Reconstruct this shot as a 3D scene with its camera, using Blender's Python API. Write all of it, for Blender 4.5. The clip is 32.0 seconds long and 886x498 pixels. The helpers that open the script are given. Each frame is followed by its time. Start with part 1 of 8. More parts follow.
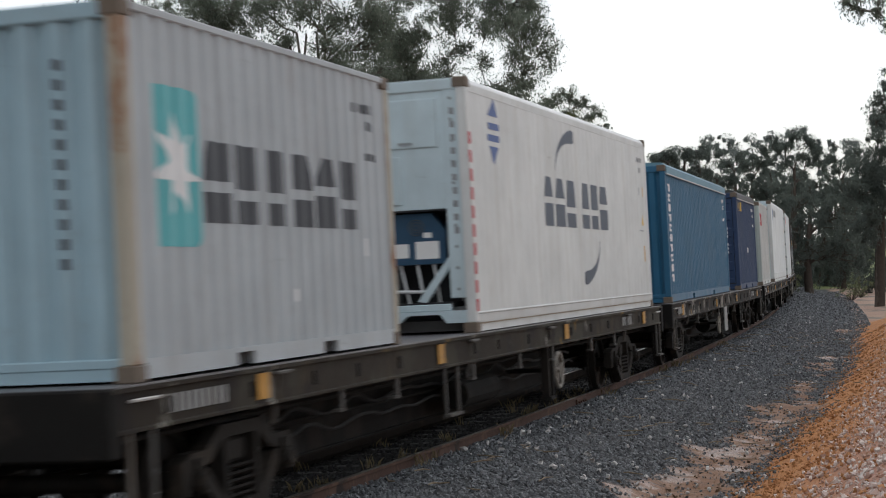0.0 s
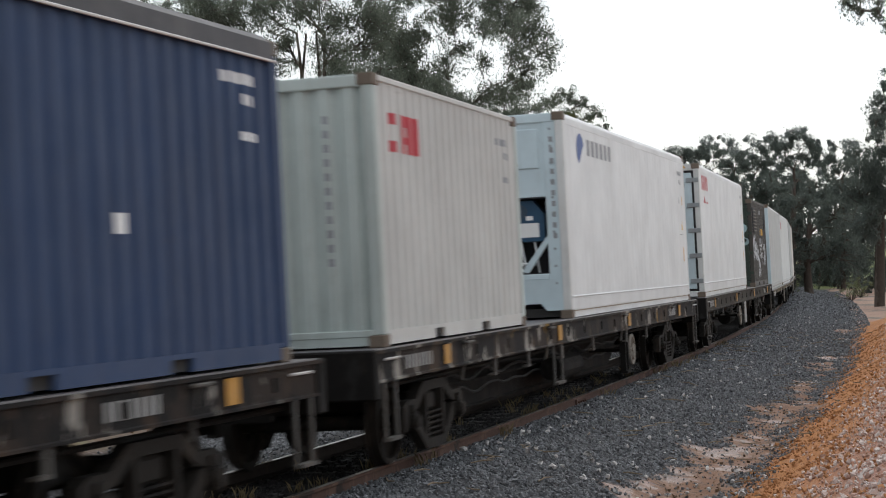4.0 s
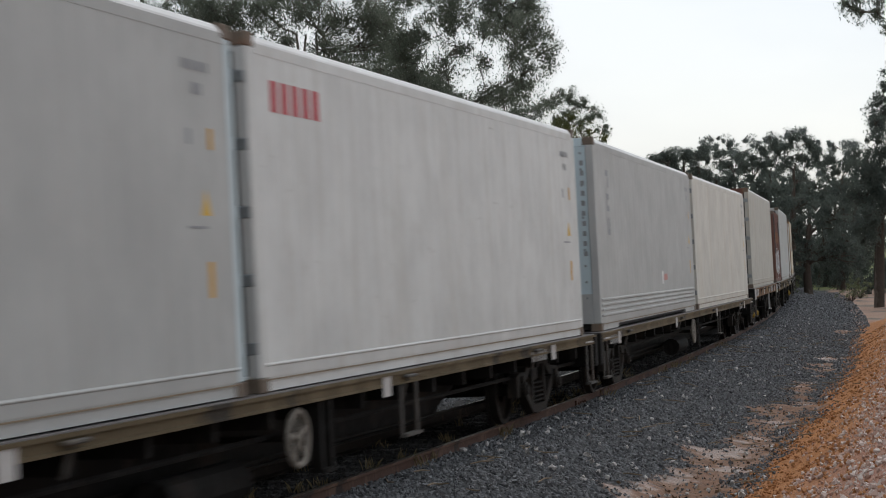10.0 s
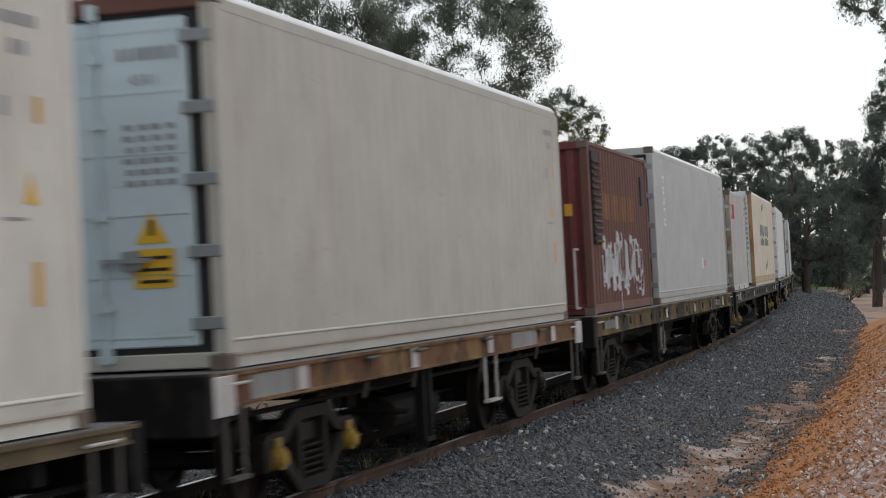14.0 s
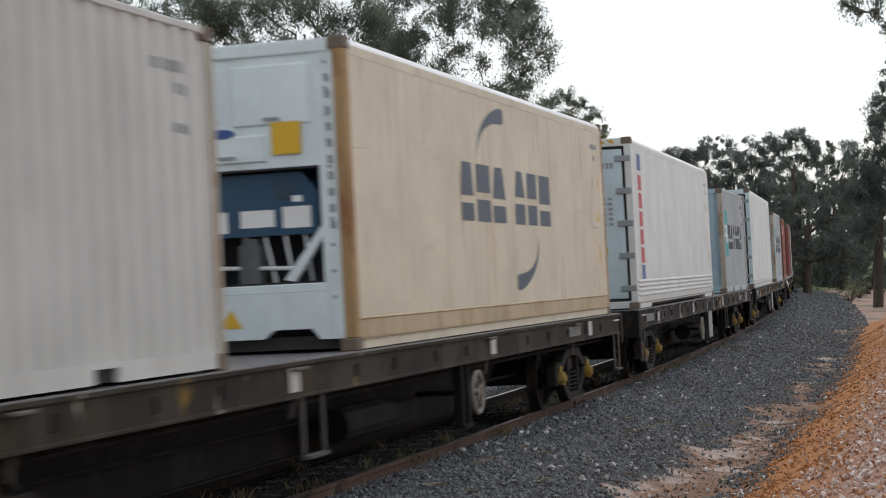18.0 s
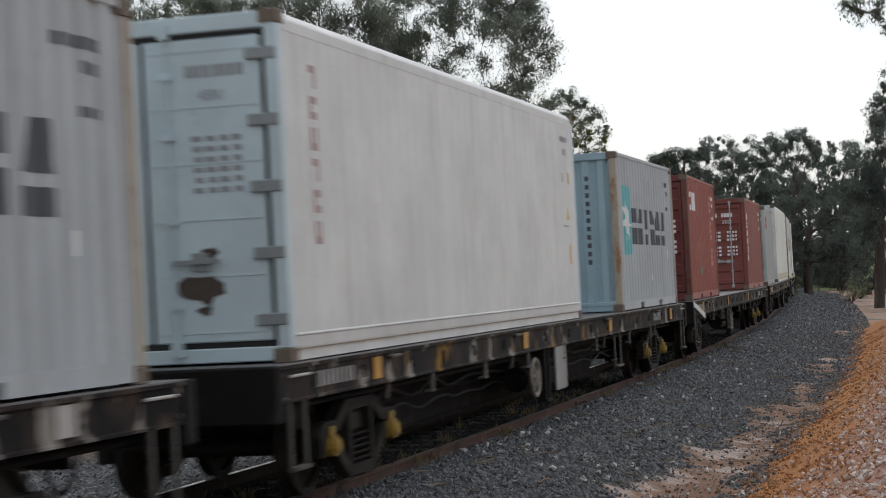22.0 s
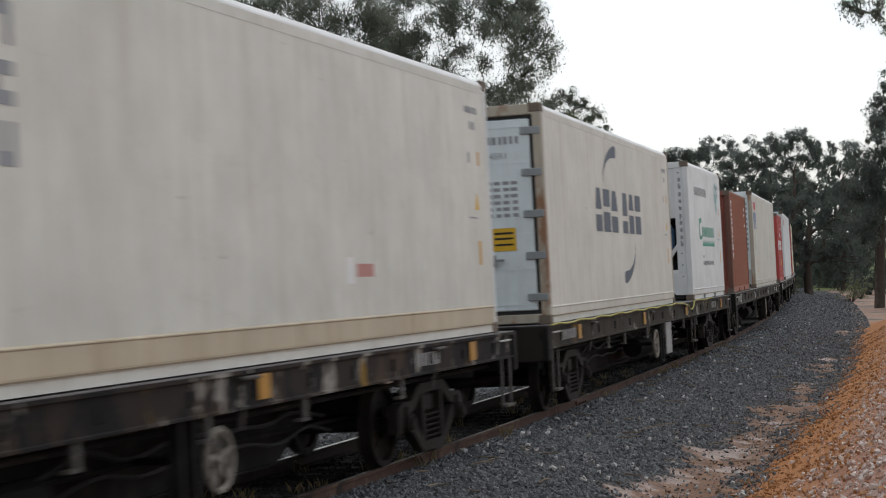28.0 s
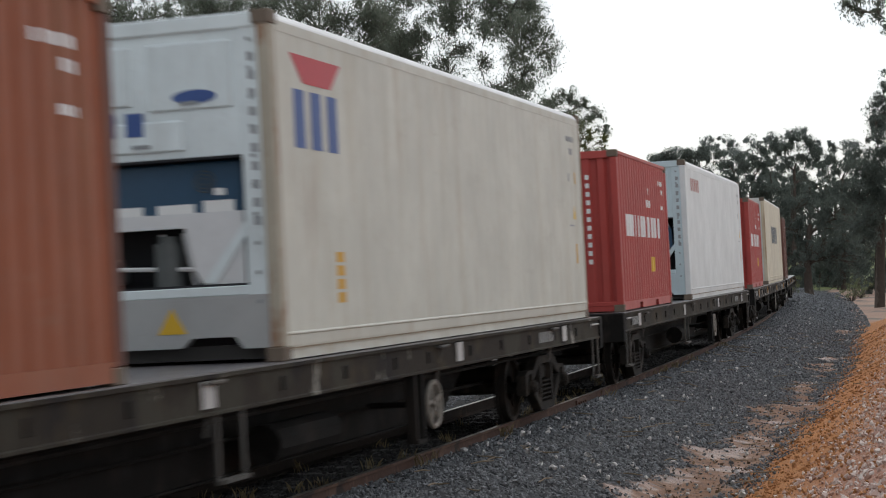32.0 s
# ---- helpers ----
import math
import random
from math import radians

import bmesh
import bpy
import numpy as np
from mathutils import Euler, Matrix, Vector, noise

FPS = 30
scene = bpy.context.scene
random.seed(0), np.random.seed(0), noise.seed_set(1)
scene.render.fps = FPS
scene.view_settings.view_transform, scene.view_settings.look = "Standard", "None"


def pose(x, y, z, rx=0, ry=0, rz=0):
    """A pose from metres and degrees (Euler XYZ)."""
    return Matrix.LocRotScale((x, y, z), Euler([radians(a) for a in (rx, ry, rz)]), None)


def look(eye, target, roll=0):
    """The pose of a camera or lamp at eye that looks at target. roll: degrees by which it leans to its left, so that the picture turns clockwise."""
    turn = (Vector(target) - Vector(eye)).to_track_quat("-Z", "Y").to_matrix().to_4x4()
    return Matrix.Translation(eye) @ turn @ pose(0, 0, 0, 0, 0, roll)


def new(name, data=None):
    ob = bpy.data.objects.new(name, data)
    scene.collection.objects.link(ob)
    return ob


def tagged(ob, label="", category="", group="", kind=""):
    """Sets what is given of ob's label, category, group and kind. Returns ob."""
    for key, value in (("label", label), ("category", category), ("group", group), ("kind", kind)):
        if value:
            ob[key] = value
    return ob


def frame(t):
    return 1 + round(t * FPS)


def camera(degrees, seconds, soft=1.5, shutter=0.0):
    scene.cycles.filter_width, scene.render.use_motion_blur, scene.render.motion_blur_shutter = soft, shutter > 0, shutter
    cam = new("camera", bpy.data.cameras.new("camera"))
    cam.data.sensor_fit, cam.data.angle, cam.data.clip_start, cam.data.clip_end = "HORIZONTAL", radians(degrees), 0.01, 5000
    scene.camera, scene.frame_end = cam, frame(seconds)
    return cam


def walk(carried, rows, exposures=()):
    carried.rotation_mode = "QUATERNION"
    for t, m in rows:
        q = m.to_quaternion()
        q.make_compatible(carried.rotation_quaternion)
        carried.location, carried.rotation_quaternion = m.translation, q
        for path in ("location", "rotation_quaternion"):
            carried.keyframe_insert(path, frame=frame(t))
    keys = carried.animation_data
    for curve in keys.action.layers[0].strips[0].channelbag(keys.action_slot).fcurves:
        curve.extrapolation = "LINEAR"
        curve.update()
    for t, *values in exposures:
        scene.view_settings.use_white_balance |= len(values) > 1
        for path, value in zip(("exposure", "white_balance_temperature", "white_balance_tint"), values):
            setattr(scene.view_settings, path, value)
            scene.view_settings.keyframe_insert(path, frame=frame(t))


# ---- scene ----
# ---------- camera ----------
EYE = (0.0, 0.0, 2.126)
cam = camera(26.19, 32.0, soft=1.05, shutter=0.5)
# small sway of the support: seconds, sideways and up, in thousandths of the distance
SWAY = [(0, .30, -.45), (3, .15, -.45), (5.5, 0, -.45), (7, -.30, -.15), (9, 0, 0), (11, -.15, 0), (13, -.89, -.3), (14.5, -.89, -.3),
        (17, -.6, 0), (19, -.45, 0), (20.5, -.2, .3), (22, .1, .3), (24, .15, .45), (25.2, .3, .75), (27.5, .2, .4), (30, .15, .2), (32, .24, 0)]
walk(cam, [(t, look(EYE, (EYE[0] - a * .1, 100.0, EYE[2] + .503 + b * .1), .083)) for t, a, b in SWAY],
     [(0, -0.69), (1, -0.71), (2, -0.66), (3, -0.27), (5, -0.80), (6, -0.90), (7, -0.87), (8, -0.67), (9, -0.63), (10, -0.90), (11, -1.00), (12, -0.95), (13, -0.90), (14, -0.71), (17, -0.57), (18, -0.53), (19, -0.67), (20, -0.77), (21, -0.67), (22, -0.77), (23, -0.79), (24, -0.54), (25, -0.16), (25.6, -0.16), (27.2, -0.70), (28, -0.77), (29, -0.83), (30, -0.87), (31, -0.71), (32, -0.67)])

# ---------- light: bright overcast sky ----------
SUN_EL, SUN_ROT = radians(52), radians(12)
world = bpy.data.worlds.new("overcast_sky")
scene.world = world
world.use_nodes = True
wn, wl = world.node_tree.nodes, world.node_tree.links
wn.clear()
sky = wn.new("ShaderNodeTexSky")
sky.sky_type, sky.sun_disc, sky.sun_elevation, sky.sun_rotation = "NISHITA", False, SUN_EL, SUN_ROT
sky.air_density, sky.dust_density = 1.0, 2.0
sky_bg = wn.new("ShaderNodeBackground")
sky_bg.inputs["Strength"].default_value = 0.07
wl.new(sky.outputs[0], sky_bg.inputs["Color"])
coord = wn.new("ShaderNodeTexCoord")
cmap = wn.new("ShaderNodeMapping")
cmap.inputs["Scale"].default_value = (1.5, 1.5, 5.0)
wl.new(coord.outputs["Generated"], cmap.inputs["Vector"])
cn = wn.new("ShaderNodeTexNoise")
cn.inputs["Scale"].default_value, cn.inputs["Detail"].default_value = 2.2, 5.0
wl.new(cmap.outputs[0], cn.inputs["Vector"])
cr = wn.new("ShaderNodeValToRGB")
cr.color_ramp.elements[0].position, cr.color_ramp.elements[0].color = .30, (.95, 1.0, 1.06, 1)
cr.color_ramp.elements[1].position, cr.color_ramp.elements[1].color = .55, (1.10, 1.13, 1.16, 1)
wl.new(cn.outputs["Fac"], cr.inputs["Fac"])
cloud_bg = wn.new("ShaderNodeBackground")
toward = wn.new("ShaderNodeVectorMath")
toward.operation = "DOT_PRODUCT"
toward.inputs[1].default_value = Vector((13, 61, 80)).normalized()
wl.new(coord.outputs["Generated"], toward.inputs[0])
veil = wn.new("ShaderNodeMapRange")
veil.inputs["From Min"].default_value, veil.inputs["From Max"].default_value = -1.0, 1.0
veil.inputs["To Min"].default_value, veil.inputs["To Max"].default_value = .97, 1.18
wl.new(toward.outputs["Value"], veil.inputs["Value"])
wl.new(veil.outputs[0], cloud_bg.inputs["Strength"])
wl.new(cr.outputs[0], cloud_bg.inputs["Color"])
wadd = wn.new("ShaderNodeAddShader")
wl.new(sky_bg.outputs[0], wadd.inputs[0])
wl.new(cloud_bg.outputs[0], wadd.inputs[1])
wout = wn.new("ShaderNodeOutputWorld")
wl.new(wadd.outputs[0], wout.inputs["Surface"])
sun_data = bpy.data.lights.new("sun", "SUN")
sun_data.energy, sun_data.angle, sun_data.color = 0.9, radians(25), (1.0, .96, .9)
sun = new("sun", sun_data)
sun.matrix_world = look((13, 61, 80), (0, 0, 0))

# ---------- the line of the track ----------
# a curve of about 640 m radius that opens out into a straight; s runs away from the camera
DS = .25
SS = np.arange(-460.0, 760.0, DS)
K0, K2, TH0, CANT = -.0015766, 1.2443e-5, .276875, .05477
sc = np.clip(SS, -12, 116)
TH = TH0 + K0 * sc + K2 * sc ** 2 / 2 + (SS - sc) * (K0 + K2 * sc)
TH = np.where(SS > 116, TH0 + K0 * 116 + K2 * 116 ** 2 / 2 - .00025 * (SS - 116), TH)
i0 = int(np.searchsorted(SS, 0))
PX, PY = np.cumsum(np.sin(TH)) * DS, np.cumsum(np.cos(TH)) * DS
PX, PY = PX - PX[i0] - .20045 - 1.150 * np.cos(TH), PY - PY[i0] + 19.1015 + 1.150 * np.sin(TH)
# the train slows a little in the middle and picks up again: seconds, metres a second
PACE = [(0, 10.57), (6, 10.54), (9, 10.49), (13, 10.40), (17, 10.30), (20, 10.27), (22, 10.30), (25, 10.48), (28, 10.58), (30, 10.60), (32, 10.58)]
CLOCK = np.arange(0, 32.2, .01)
GONE = np.concatenate([[0], np.cumsum(np.interp(CLOCK[:-1] + .005, *zip(*PACE))) * .01])


def travel(t):
    """How far the train has run after t seconds."""
    return float(np.interp(t, CLOCK, GONE))


def track(s, l=0.0, h=0.0):
    """A place on the track: s along it, l to the camera's side of the centre line, h above the rails."""
    x, y, th = np.interp(s, SS, PX), np.interp(s, SS, PY), np.interp(s, SS, TH)
    d = l * math.cos(CANT) - h * math.sin(CANT)
    return Vector((x + d * math.cos(th), y - d * math.sin(th), h * math.cos(CANT) + l * math.sin(CANT)))


def rolling(s0, s1, h=0.0):
    """The pose of a vehicle whose bogies stand at s0 and s1; its x runs backwards, its -y side faces the camera."""
    a, b = track(s0), track(s1)
    d = b - a
    m = Matrix.Translation((a + b) / 2) @ Matrix.Rotation(math.atan2(d.y, d.x), 4, "Z") @ Matrix.Rotation(-CANT, 4, "X")
    return m @ Matrix.Translation((0, 0, h))


# ---------- materials ----------
def nodes_of(name):
    m = bpy.data.materials.new(name)
    m.use_nodes = True
    n = m.node_tree.nodes
    return m, n, m.node_tree.links, n["Principled BSDF"]


def ramp(n, l, src, p0, p1, c0=(0, 0, 0), c1=(1, 1, 1)):
    r = n.new("ShaderNodeValToRGB")
    r.color_ramp.elements[0].position, r.color_ramp.elements[0].color = p0, (*c0, 1)
    r.color_ramp.elements[1].position, r.color_ramp.elements[1].color = p1, (*c1, 1)
    l.new(src, r.inputs["Fac"])
    return r.outputs["Color"]


def noise_tex(n, l, vec, scale, detail=4.0, rough=.6, stretch=None):
    t = n.new("ShaderNodeTexNoise")
    t.inputs["Scale"].default_value, t.inputs["Detail"].default_value, t.inputs["Roughness"].default_value = scale, detail, rough
    if stretch:
        mp = n.new("ShaderNodeMapping")
        mp.inputs["Scale"].default_value = stretch
        l.new(vec, mp.inputs["Vector"])
        vec = mp.outputs[0]
    l.new(vec, t.inputs["Vector"])
    return t.outputs["Fac"]


def mix(n, l, fac, a, b):
    x = n.new("ShaderNodeMix")
    x.data_type = "RGBA"
    for sock, v in ((x.inputs[0], fac), (x.inputs[6], a), (x.inputs[7], b)):
        if isinstance(v, (int, float)):
            sock.default_value = v
        elif isinstance(v, tuple):
            sock.default_value = (*v, 1)
        else:
            l.new(v, sock)
    return x.outputs[2]


def scaled(n, l, src, k):
    t = n.new("ShaderNodeMath")
    t.operation = "MULTIPLY"
    t.inputs[1].default_value = k
    l.new(src, t.inputs[0])
    return t.outputs[0]


def shade(c, k):
    return tuple(min(1.0, v * k) for v in c)


def paint(name, rgb, rough=.5, dirt=.35, rust=.0, dirt_rgb=(.16, .12, .085), chip=0.0, grain=.06, runs_rust=0.0):
    """Weathered paint: faded areas, dirt that has run down, rust spots, fine dents."""
    m, n, l, p = nodes_of(name)
    info = n.new("ShaderNodeObjectInfo")
    off = n.new("ShaderNodeVectorMath")
    l.new(n.new("ShaderNodeTexCoord").outputs["Object"], off.inputs[0])
    l.new(scaled(n, l, info.outputs["Random"], 53.0), off.inputs[1])
    v = off.outputs[0]
    fade = ramp(n, l, noise_tex(n, l, v, 1.1, 6), .35, .7)
    col = mix(n, l, fade, shade(rgb, .80), shade(rgb, .97))
    runs = ramp(n, l, noise_tex(n, l, v, 1.0, 5, .65, (3.2, 3.2, .22)), .52, .78)
    col = mix(n, l, scaled(n, l, runs, dirt), col, dirt_rgb)
    thin = ramp(n, l, noise_tex(n, l, v, 1.0, 6, .7, (11.0, 11.0, .30)), .55, .80)
    patch = ramp(n, l, noise_tex(n, l, v, .45, 3), .40, .62)
    both = n.new("ShaderNodeMath")
    both.operation = "MULTIPLY"
    l.new(thin, both.inputs[0])
    l.new(patch, both.inputs[1])
    col = mix(n, l, scaled(n, l, both.outputs[0], min(.9, dirt * 1.3)), col, shade(dirt_rgb, .8))
    if runs_rust:
        tear = ramp(n, l, noise_tex(n, l, v, 1.0, 7, .72, (2.6, 2.6, .38)), .57, .72)
        col = mix(n, l, scaled(n, l, tear, runs_rust), col, (.27, .155, .07))
        smear = ramp(n, l, noise_tex(n, l, v, 1.0, 8, .75, (.9, .9, 2.6)), .60, .70)
        col = mix(n, l, scaled(n, l, smear, runs_rust * .6), col, (.24, .20, .15))
    grime = ramp(n, l, noise_tex(n, l, v, 5.5, 7, .7), .55, .75)
    col = mix(n, l, scaled(n, l, grime, dirt * .55), col, dirt_rgb)
    # scuffs and scrapes that run along the wall
    scuff = ramp(n, l, noise_tex(n, l, v, 2.4, 7, .7, (.55, .55, 3.2)), .66, .74)
    col = mix(n, l, scaled(n, l, scuff, min(.55, dirt * 1.3)), col, shade(dirt_rgb, .55))
    if rust:
        spots = ramp(n, l, noise_tex(n, l, v, 3.2, 8, .75, (1, 1, .45)), .70 - .22 * rust, .76 - .16 * rust)
        col = mix(n, l, scaled(n, l, spots, .85), col, (.22, .09, .032))
    if chip:
        bare = ramp(n, l, noise_tex(n, l, v, 1.7, 6, .7, (.9, .9, 2.0)), .60 - .15 * chip, .64 - .13 * chip)
        col = mix(n, l, bare, col, (.045, .035, .028))
    l.new(col, p.inputs["Base Color"])
    rr = n.new("ShaderNodeMapRange")
    rr.inputs["To Min"].default_value, rr.inputs["To Max"].default_value = rough - .1, rough + .2
    l.new(noise_tex(n, l, v, 4.0, 4), rr.inputs["Value"])
    l.new(rr.outputs[0], p.inputs["Roughness"])
    bp = n.new("ShaderNodeBump")
    bp.inputs["Strength"].default_value, bp.inputs["Distance"].default_value = grain * 4, .02
    l.new(noise_tex(n, l, v, 2.3, 5, .5), bp.inputs["Height"])
    l.new(bp.outputs[0], p.inputs["Normal"])
    return m


def plain(name, rgb, rough=.6, metal=0.0, var=.25, scale=9.0, bump=.15):
    m, n, l, p = nodes_of(name)
    v = n.new("ShaderNodeTexCoord").outputs["Object"]
    col = mix(n, l, noise_tex(n, l, v, scale, 6, .65), shade(rgb, 1 - var), shade(rgb, 1 + var))
    l.new(col, p.inputs["Base Color"])
    p.inputs["Roughness"].default_value, p.inputs["Metallic"].default_value = rough, metal
    bp = n.new("ShaderNodeBump")
    bp.inputs["Strength"].default_value, bp.inputs["Distance"].default_value = bump, .01
    l.new(noise_tex(n, l, v, scale * 4, 4), bp.inputs["Height"])
    l.new(bp.outputs[0], p.inputs["Normal"])
    return m


def patchy(name, base, patches, rough=.75):
    """Old wagon steel: bare rust, worn paint patches, black oily spots."""
    m, n, l, p = nodes_of(name)
    tc = n.new("ShaderNodeTexCoord")
    info = n.new("ShaderNodeObjectInfo")
    off = n.new("ShaderNodeVectorMath")
    off.operation = "ADD"
    l.new(tc.outputs["Object"], off.inputs[0])
    l.new(scaled(n, l, info.outputs["Random"], 37.0), off.inputs[1])
    v = off.outputs[0]
    col = mix(n, l, noise_tex(n, l, v, 6, 8, .7), shade(base, .55), shade(base, 1.4))
    for i, (rgb, lo, sc_) in enumerate(patches):
        f = ramp(n, l, noise_tex(n, l, v, sc_, 5, .6, (1.0, 1.0, .55)), lo, lo + .05)
        v2 = n.new("ShaderNodeVectorMath")
        v2.inputs[1].default_value = (13.7, 5.1, 9.3)
        l.new(v, v2.inputs[0])
        v = v2.outputs[0]
        col = mix(n, l, f, col, rgb)
    l.new(col, p.inputs["Base Color"])
    p.inputs["Roughness"].default_value, p.inputs["Specular IOR Level"].default_value = rough, .14
    bp = n.new("ShaderNodeBump")
    bp.inputs["Strength"].default_value, bp.inputs["Distance"].default_value = .4, .01
    l.new(noise_tex(n, l, v, 30, 6), bp.inputs["Height"])
    l.new(bp.outputs[0], p.inputs["Normal"])
    return m


# ---------- mesh helpers ----------
def box(bm, x0, x1, y0, y1, z0, z1, bevel=0.0):
    v = [bm.verts.new((x, y, z)) for x in (x0, x1) for y in (y0, y1) for z in (z0, z1)]
    fs = [bm.faces.new([v[i] for i in q]) for q in ((0, 1, 3, 2), (4, 6, 7, 5), (0, 4, 5, 1), (2, 3, 7, 6), (0, 2, 6, 4), (1, 5, 7, 3))]
    if bevel:
        es = list({e for f in fs for e in f.edges})
        bmesh.ops.bevel(bm, geom=es, offset=bevel, segments=1, affect="EDGES")


def rod(bm, a, b, r, n=8, r2=None):
    a, b = Vector(a), Vector(b)
    d = (b - a).normalized()
    u = d.orthogonal().normalized()
    w = d.cross(u)
    r2 = r if r2 is None else r2
    ra = [bm.verts.new(a + (u * math.cos(t) + w * math.sin(t)) * r) for t in (2 * math.pi * i / n for i in range(n))]
    rb = [bm.verts.new(b + (u * math.cos(t) + w * math.sin(t)) * r2) for t in (2 * math.pi * i / n for i in range(n))]
    for i in range(n):
        bm.faces.new((ra[i], ra[(i + 1) % n], rb[(i + 1) % n], rb[i]))
    bm.faces.new(ra[::-1])
    bm.faces.new(rb)


def prism(bm, outline, axis, a, b):
    """An outline of (u, v) pushed from a to b along an axis: x: (y, z), y: (x, z), z: (x, y)."""
    place = {"x": lambda u, v, w: (w, u, v), "y": lambda u, v, w: (u, w, v), "z": lambda u, v, w: (u, v, w)}[axis]
    p = [bm.verts.new(place(u, v, a)) for u, v in outline]
    q = [bm.verts.new(place(u, v, b)) for u, v in outline]
    k = len(outline)
    for i in range(k):
        bm.faces.new((p[i], p[(i + 1) % k], q[(i + 1) % k], q[i]))
    bm.faces.new(p[::-1])
    bm.faces.new(q)


def torus(bm, c, r, t, axis="y", n=18, k=6):
    rows = []
    for i in range(n):
        a = 2 * math.pi * i / n
        ring = []
        for j in range(k):
            b = 2 * math.pi * j / k
            d = r + t * math.cos(b)
            u, v, w = d * math.cos(a), d * math.sin(a), t * math.sin(b)
            ring.append(bm.verts.new((c[0] + u, c[1] + w, c[2] + v) if axis == "y" else (c[0] + w, c[1] + u, c[2] + v)))
        rows.append(ring)
    for i in range(n):
        for j in range(k):
            bm.faces.new((rows[i][j], rows[(i + 1) % n][j], rows[(i + 1) % n][(j + 1) % k], rows[i][(j + 1) % k]))


def mesh_of(name, bm, material):
    bmesh.ops.recalc_face_normals(bm, faces=bm.faces[:])
    me = bpy.data.meshes.new(name)
    bm.to_mesh(me)
    bm.free()
    me.materials.append(material)
    return me


def part(name, bm, material, parent, label="", at=None):
    """One mesh under a thing or a part."""
    ob = new(name, mesh_of(name, bm, material))
    ob.parent = parent
    if at is not None:
        ob.matrix_basis = at
    return tagged(ob, label)


def again(ob, at, parent=None, name=None):
    """One more of a part, on the same mesh."""
    o = new(name or ob.name.split(".")[0], ob.data)
    o.parent = parent or ob.parent
    o.matrix_basis = at
    return tagged(o, ob.get("label", ""))


def bm_new():
    return bmesh.new()


def big_mesh(name, verts, faces, material, smooth=False):
    """A mesh out of arrays: verts (n, 3), faces (m, k)."""
    me = bpy.data.meshes.new(name)
    verts, faces = np.asarray(verts, np.float32), np.asarray(faces, np.int32)
    k = faces.shape[1]
    me.vertices.add(len(verts))
    me.vertices.foreach_set("co", verts.ravel())
    me.loops.add(faces.size)
    me.loops.foreach_set("vertex_index", faces.ravel())
    me.polygons.add(len(faces))
    me.polygons.foreach_set("loop_start", np.arange(0, faces.size, k, dtype=np.int32))
    me.materials.append(material)
    me.update(calc_edges=True)
    me.polygons.foreach_set("use_smooth", [smooth] * len(faces))
    return me


# ---------- ground ----------
def value_noise(x, y, seed=0):
    def h(i, j):
        a = np.sin(i * 127.1 + j * 311.7 + seed * 74.7) * 43758.5453
        return a - np.floor(a)
    xi, yi = np.floor(x), np.floor(y)
    u, v = x - xi, y - yi
    u, v = u * u * (3 - 2 * u), v * v * (3 - 2 * v)
    return (h(xi, yi) * (1 - u) + h(xi + 1, yi) * u) * (1 - v) + (h(xi, yi + 1) * (1 - u) + h(xi + 1, yi + 1) * u) * v


def fractal(x, y, seed=0):
    return sum(value_noise(x * 2 ** i, y * 2 ** i, seed + i) / 2 ** i for i in range(4)) / 1.875 - .5


def lateral(x, y):
    """How far a place lies from the track's centre line, and where along it."""
    k = (PY > -300) & (PY < 700)
    xc, th, s = np.interp(y, PY[k], PX[k]), np.interp(y, PY[k], TH[k]), np.interp(y, PY[k], SS[k])
    l = (x - xc) * np.cos(th)
    return l, s + (x - xc) * np.sin(th)


def ground_z(x, y):
    l, s = lateral(x, y)
    bank = np.clip((62 - s) / 14, 0, 1)
    bank = bank * bank * (3 - 2 * bank)
    far = np.clip((s - 60) / 50, 0, 1)
    right = np.interp(l, [0, .70, .84, 1.55, 3.05, 3.5, 3.95, 4.35, 6.2, 7.2, 12], [-.165, -.165, -.105, -.13, -.52, -.56, -.52, -.33, .78, .9, .94])
    flat = np.interp(l, [0, .70, .84, 1.55, 3.3, 4.5, 12], [-.165, -.165, -.105, -.13, -.46, -.36, -.30])
    right = right * bank + flat * (1 - bank)
    left = np.interp(-l, [0, 1.75, 3.0, 4.2, 7.5, 14, 40], [-.165, -.175, -.5, -.5, .40, .58, .62])
    z = np.where(l > 0, right, left)
    z = z + np.clip(l, -1.75, 1.75) * math.sin(CANT) * np.clip((3 - abs(l)) / 1.25, 0, 1)
    rough = np.clip((abs(l) - 1.9) / 1.5, 0, 1)
    z = z + rough * (fractal(x * .9, y * .9, 3) * .16 + fractal(x * 4, y * 4, 5) * .03)
    hill = np.clip((y - 260) / 700, 0, 1)
    return z + hill * hill * 9.0


def mud_share(x, y, l, s):
    """How muddy the drain beside the ballast is: broken patches, none far along the line."""
    a = .63 + fractal(x * .55, y * .55, 31) * 2.3 + fractal(x * 2.4, y * 2.4, 35) * 1.8 - np.abs(l - 3.42 - fractal(x * .25, y * .25, 38) * .5) * 1.6
    a = a - np.clip((s - 16) / 22, 0, 1) * .75 + np.clip((s - 52) / 18, 0, 1) * np.clip((l - 3.9) * 1.6, -.3, 1.6)
    return np.clip(a * 2.2 + .5, 0, 1)


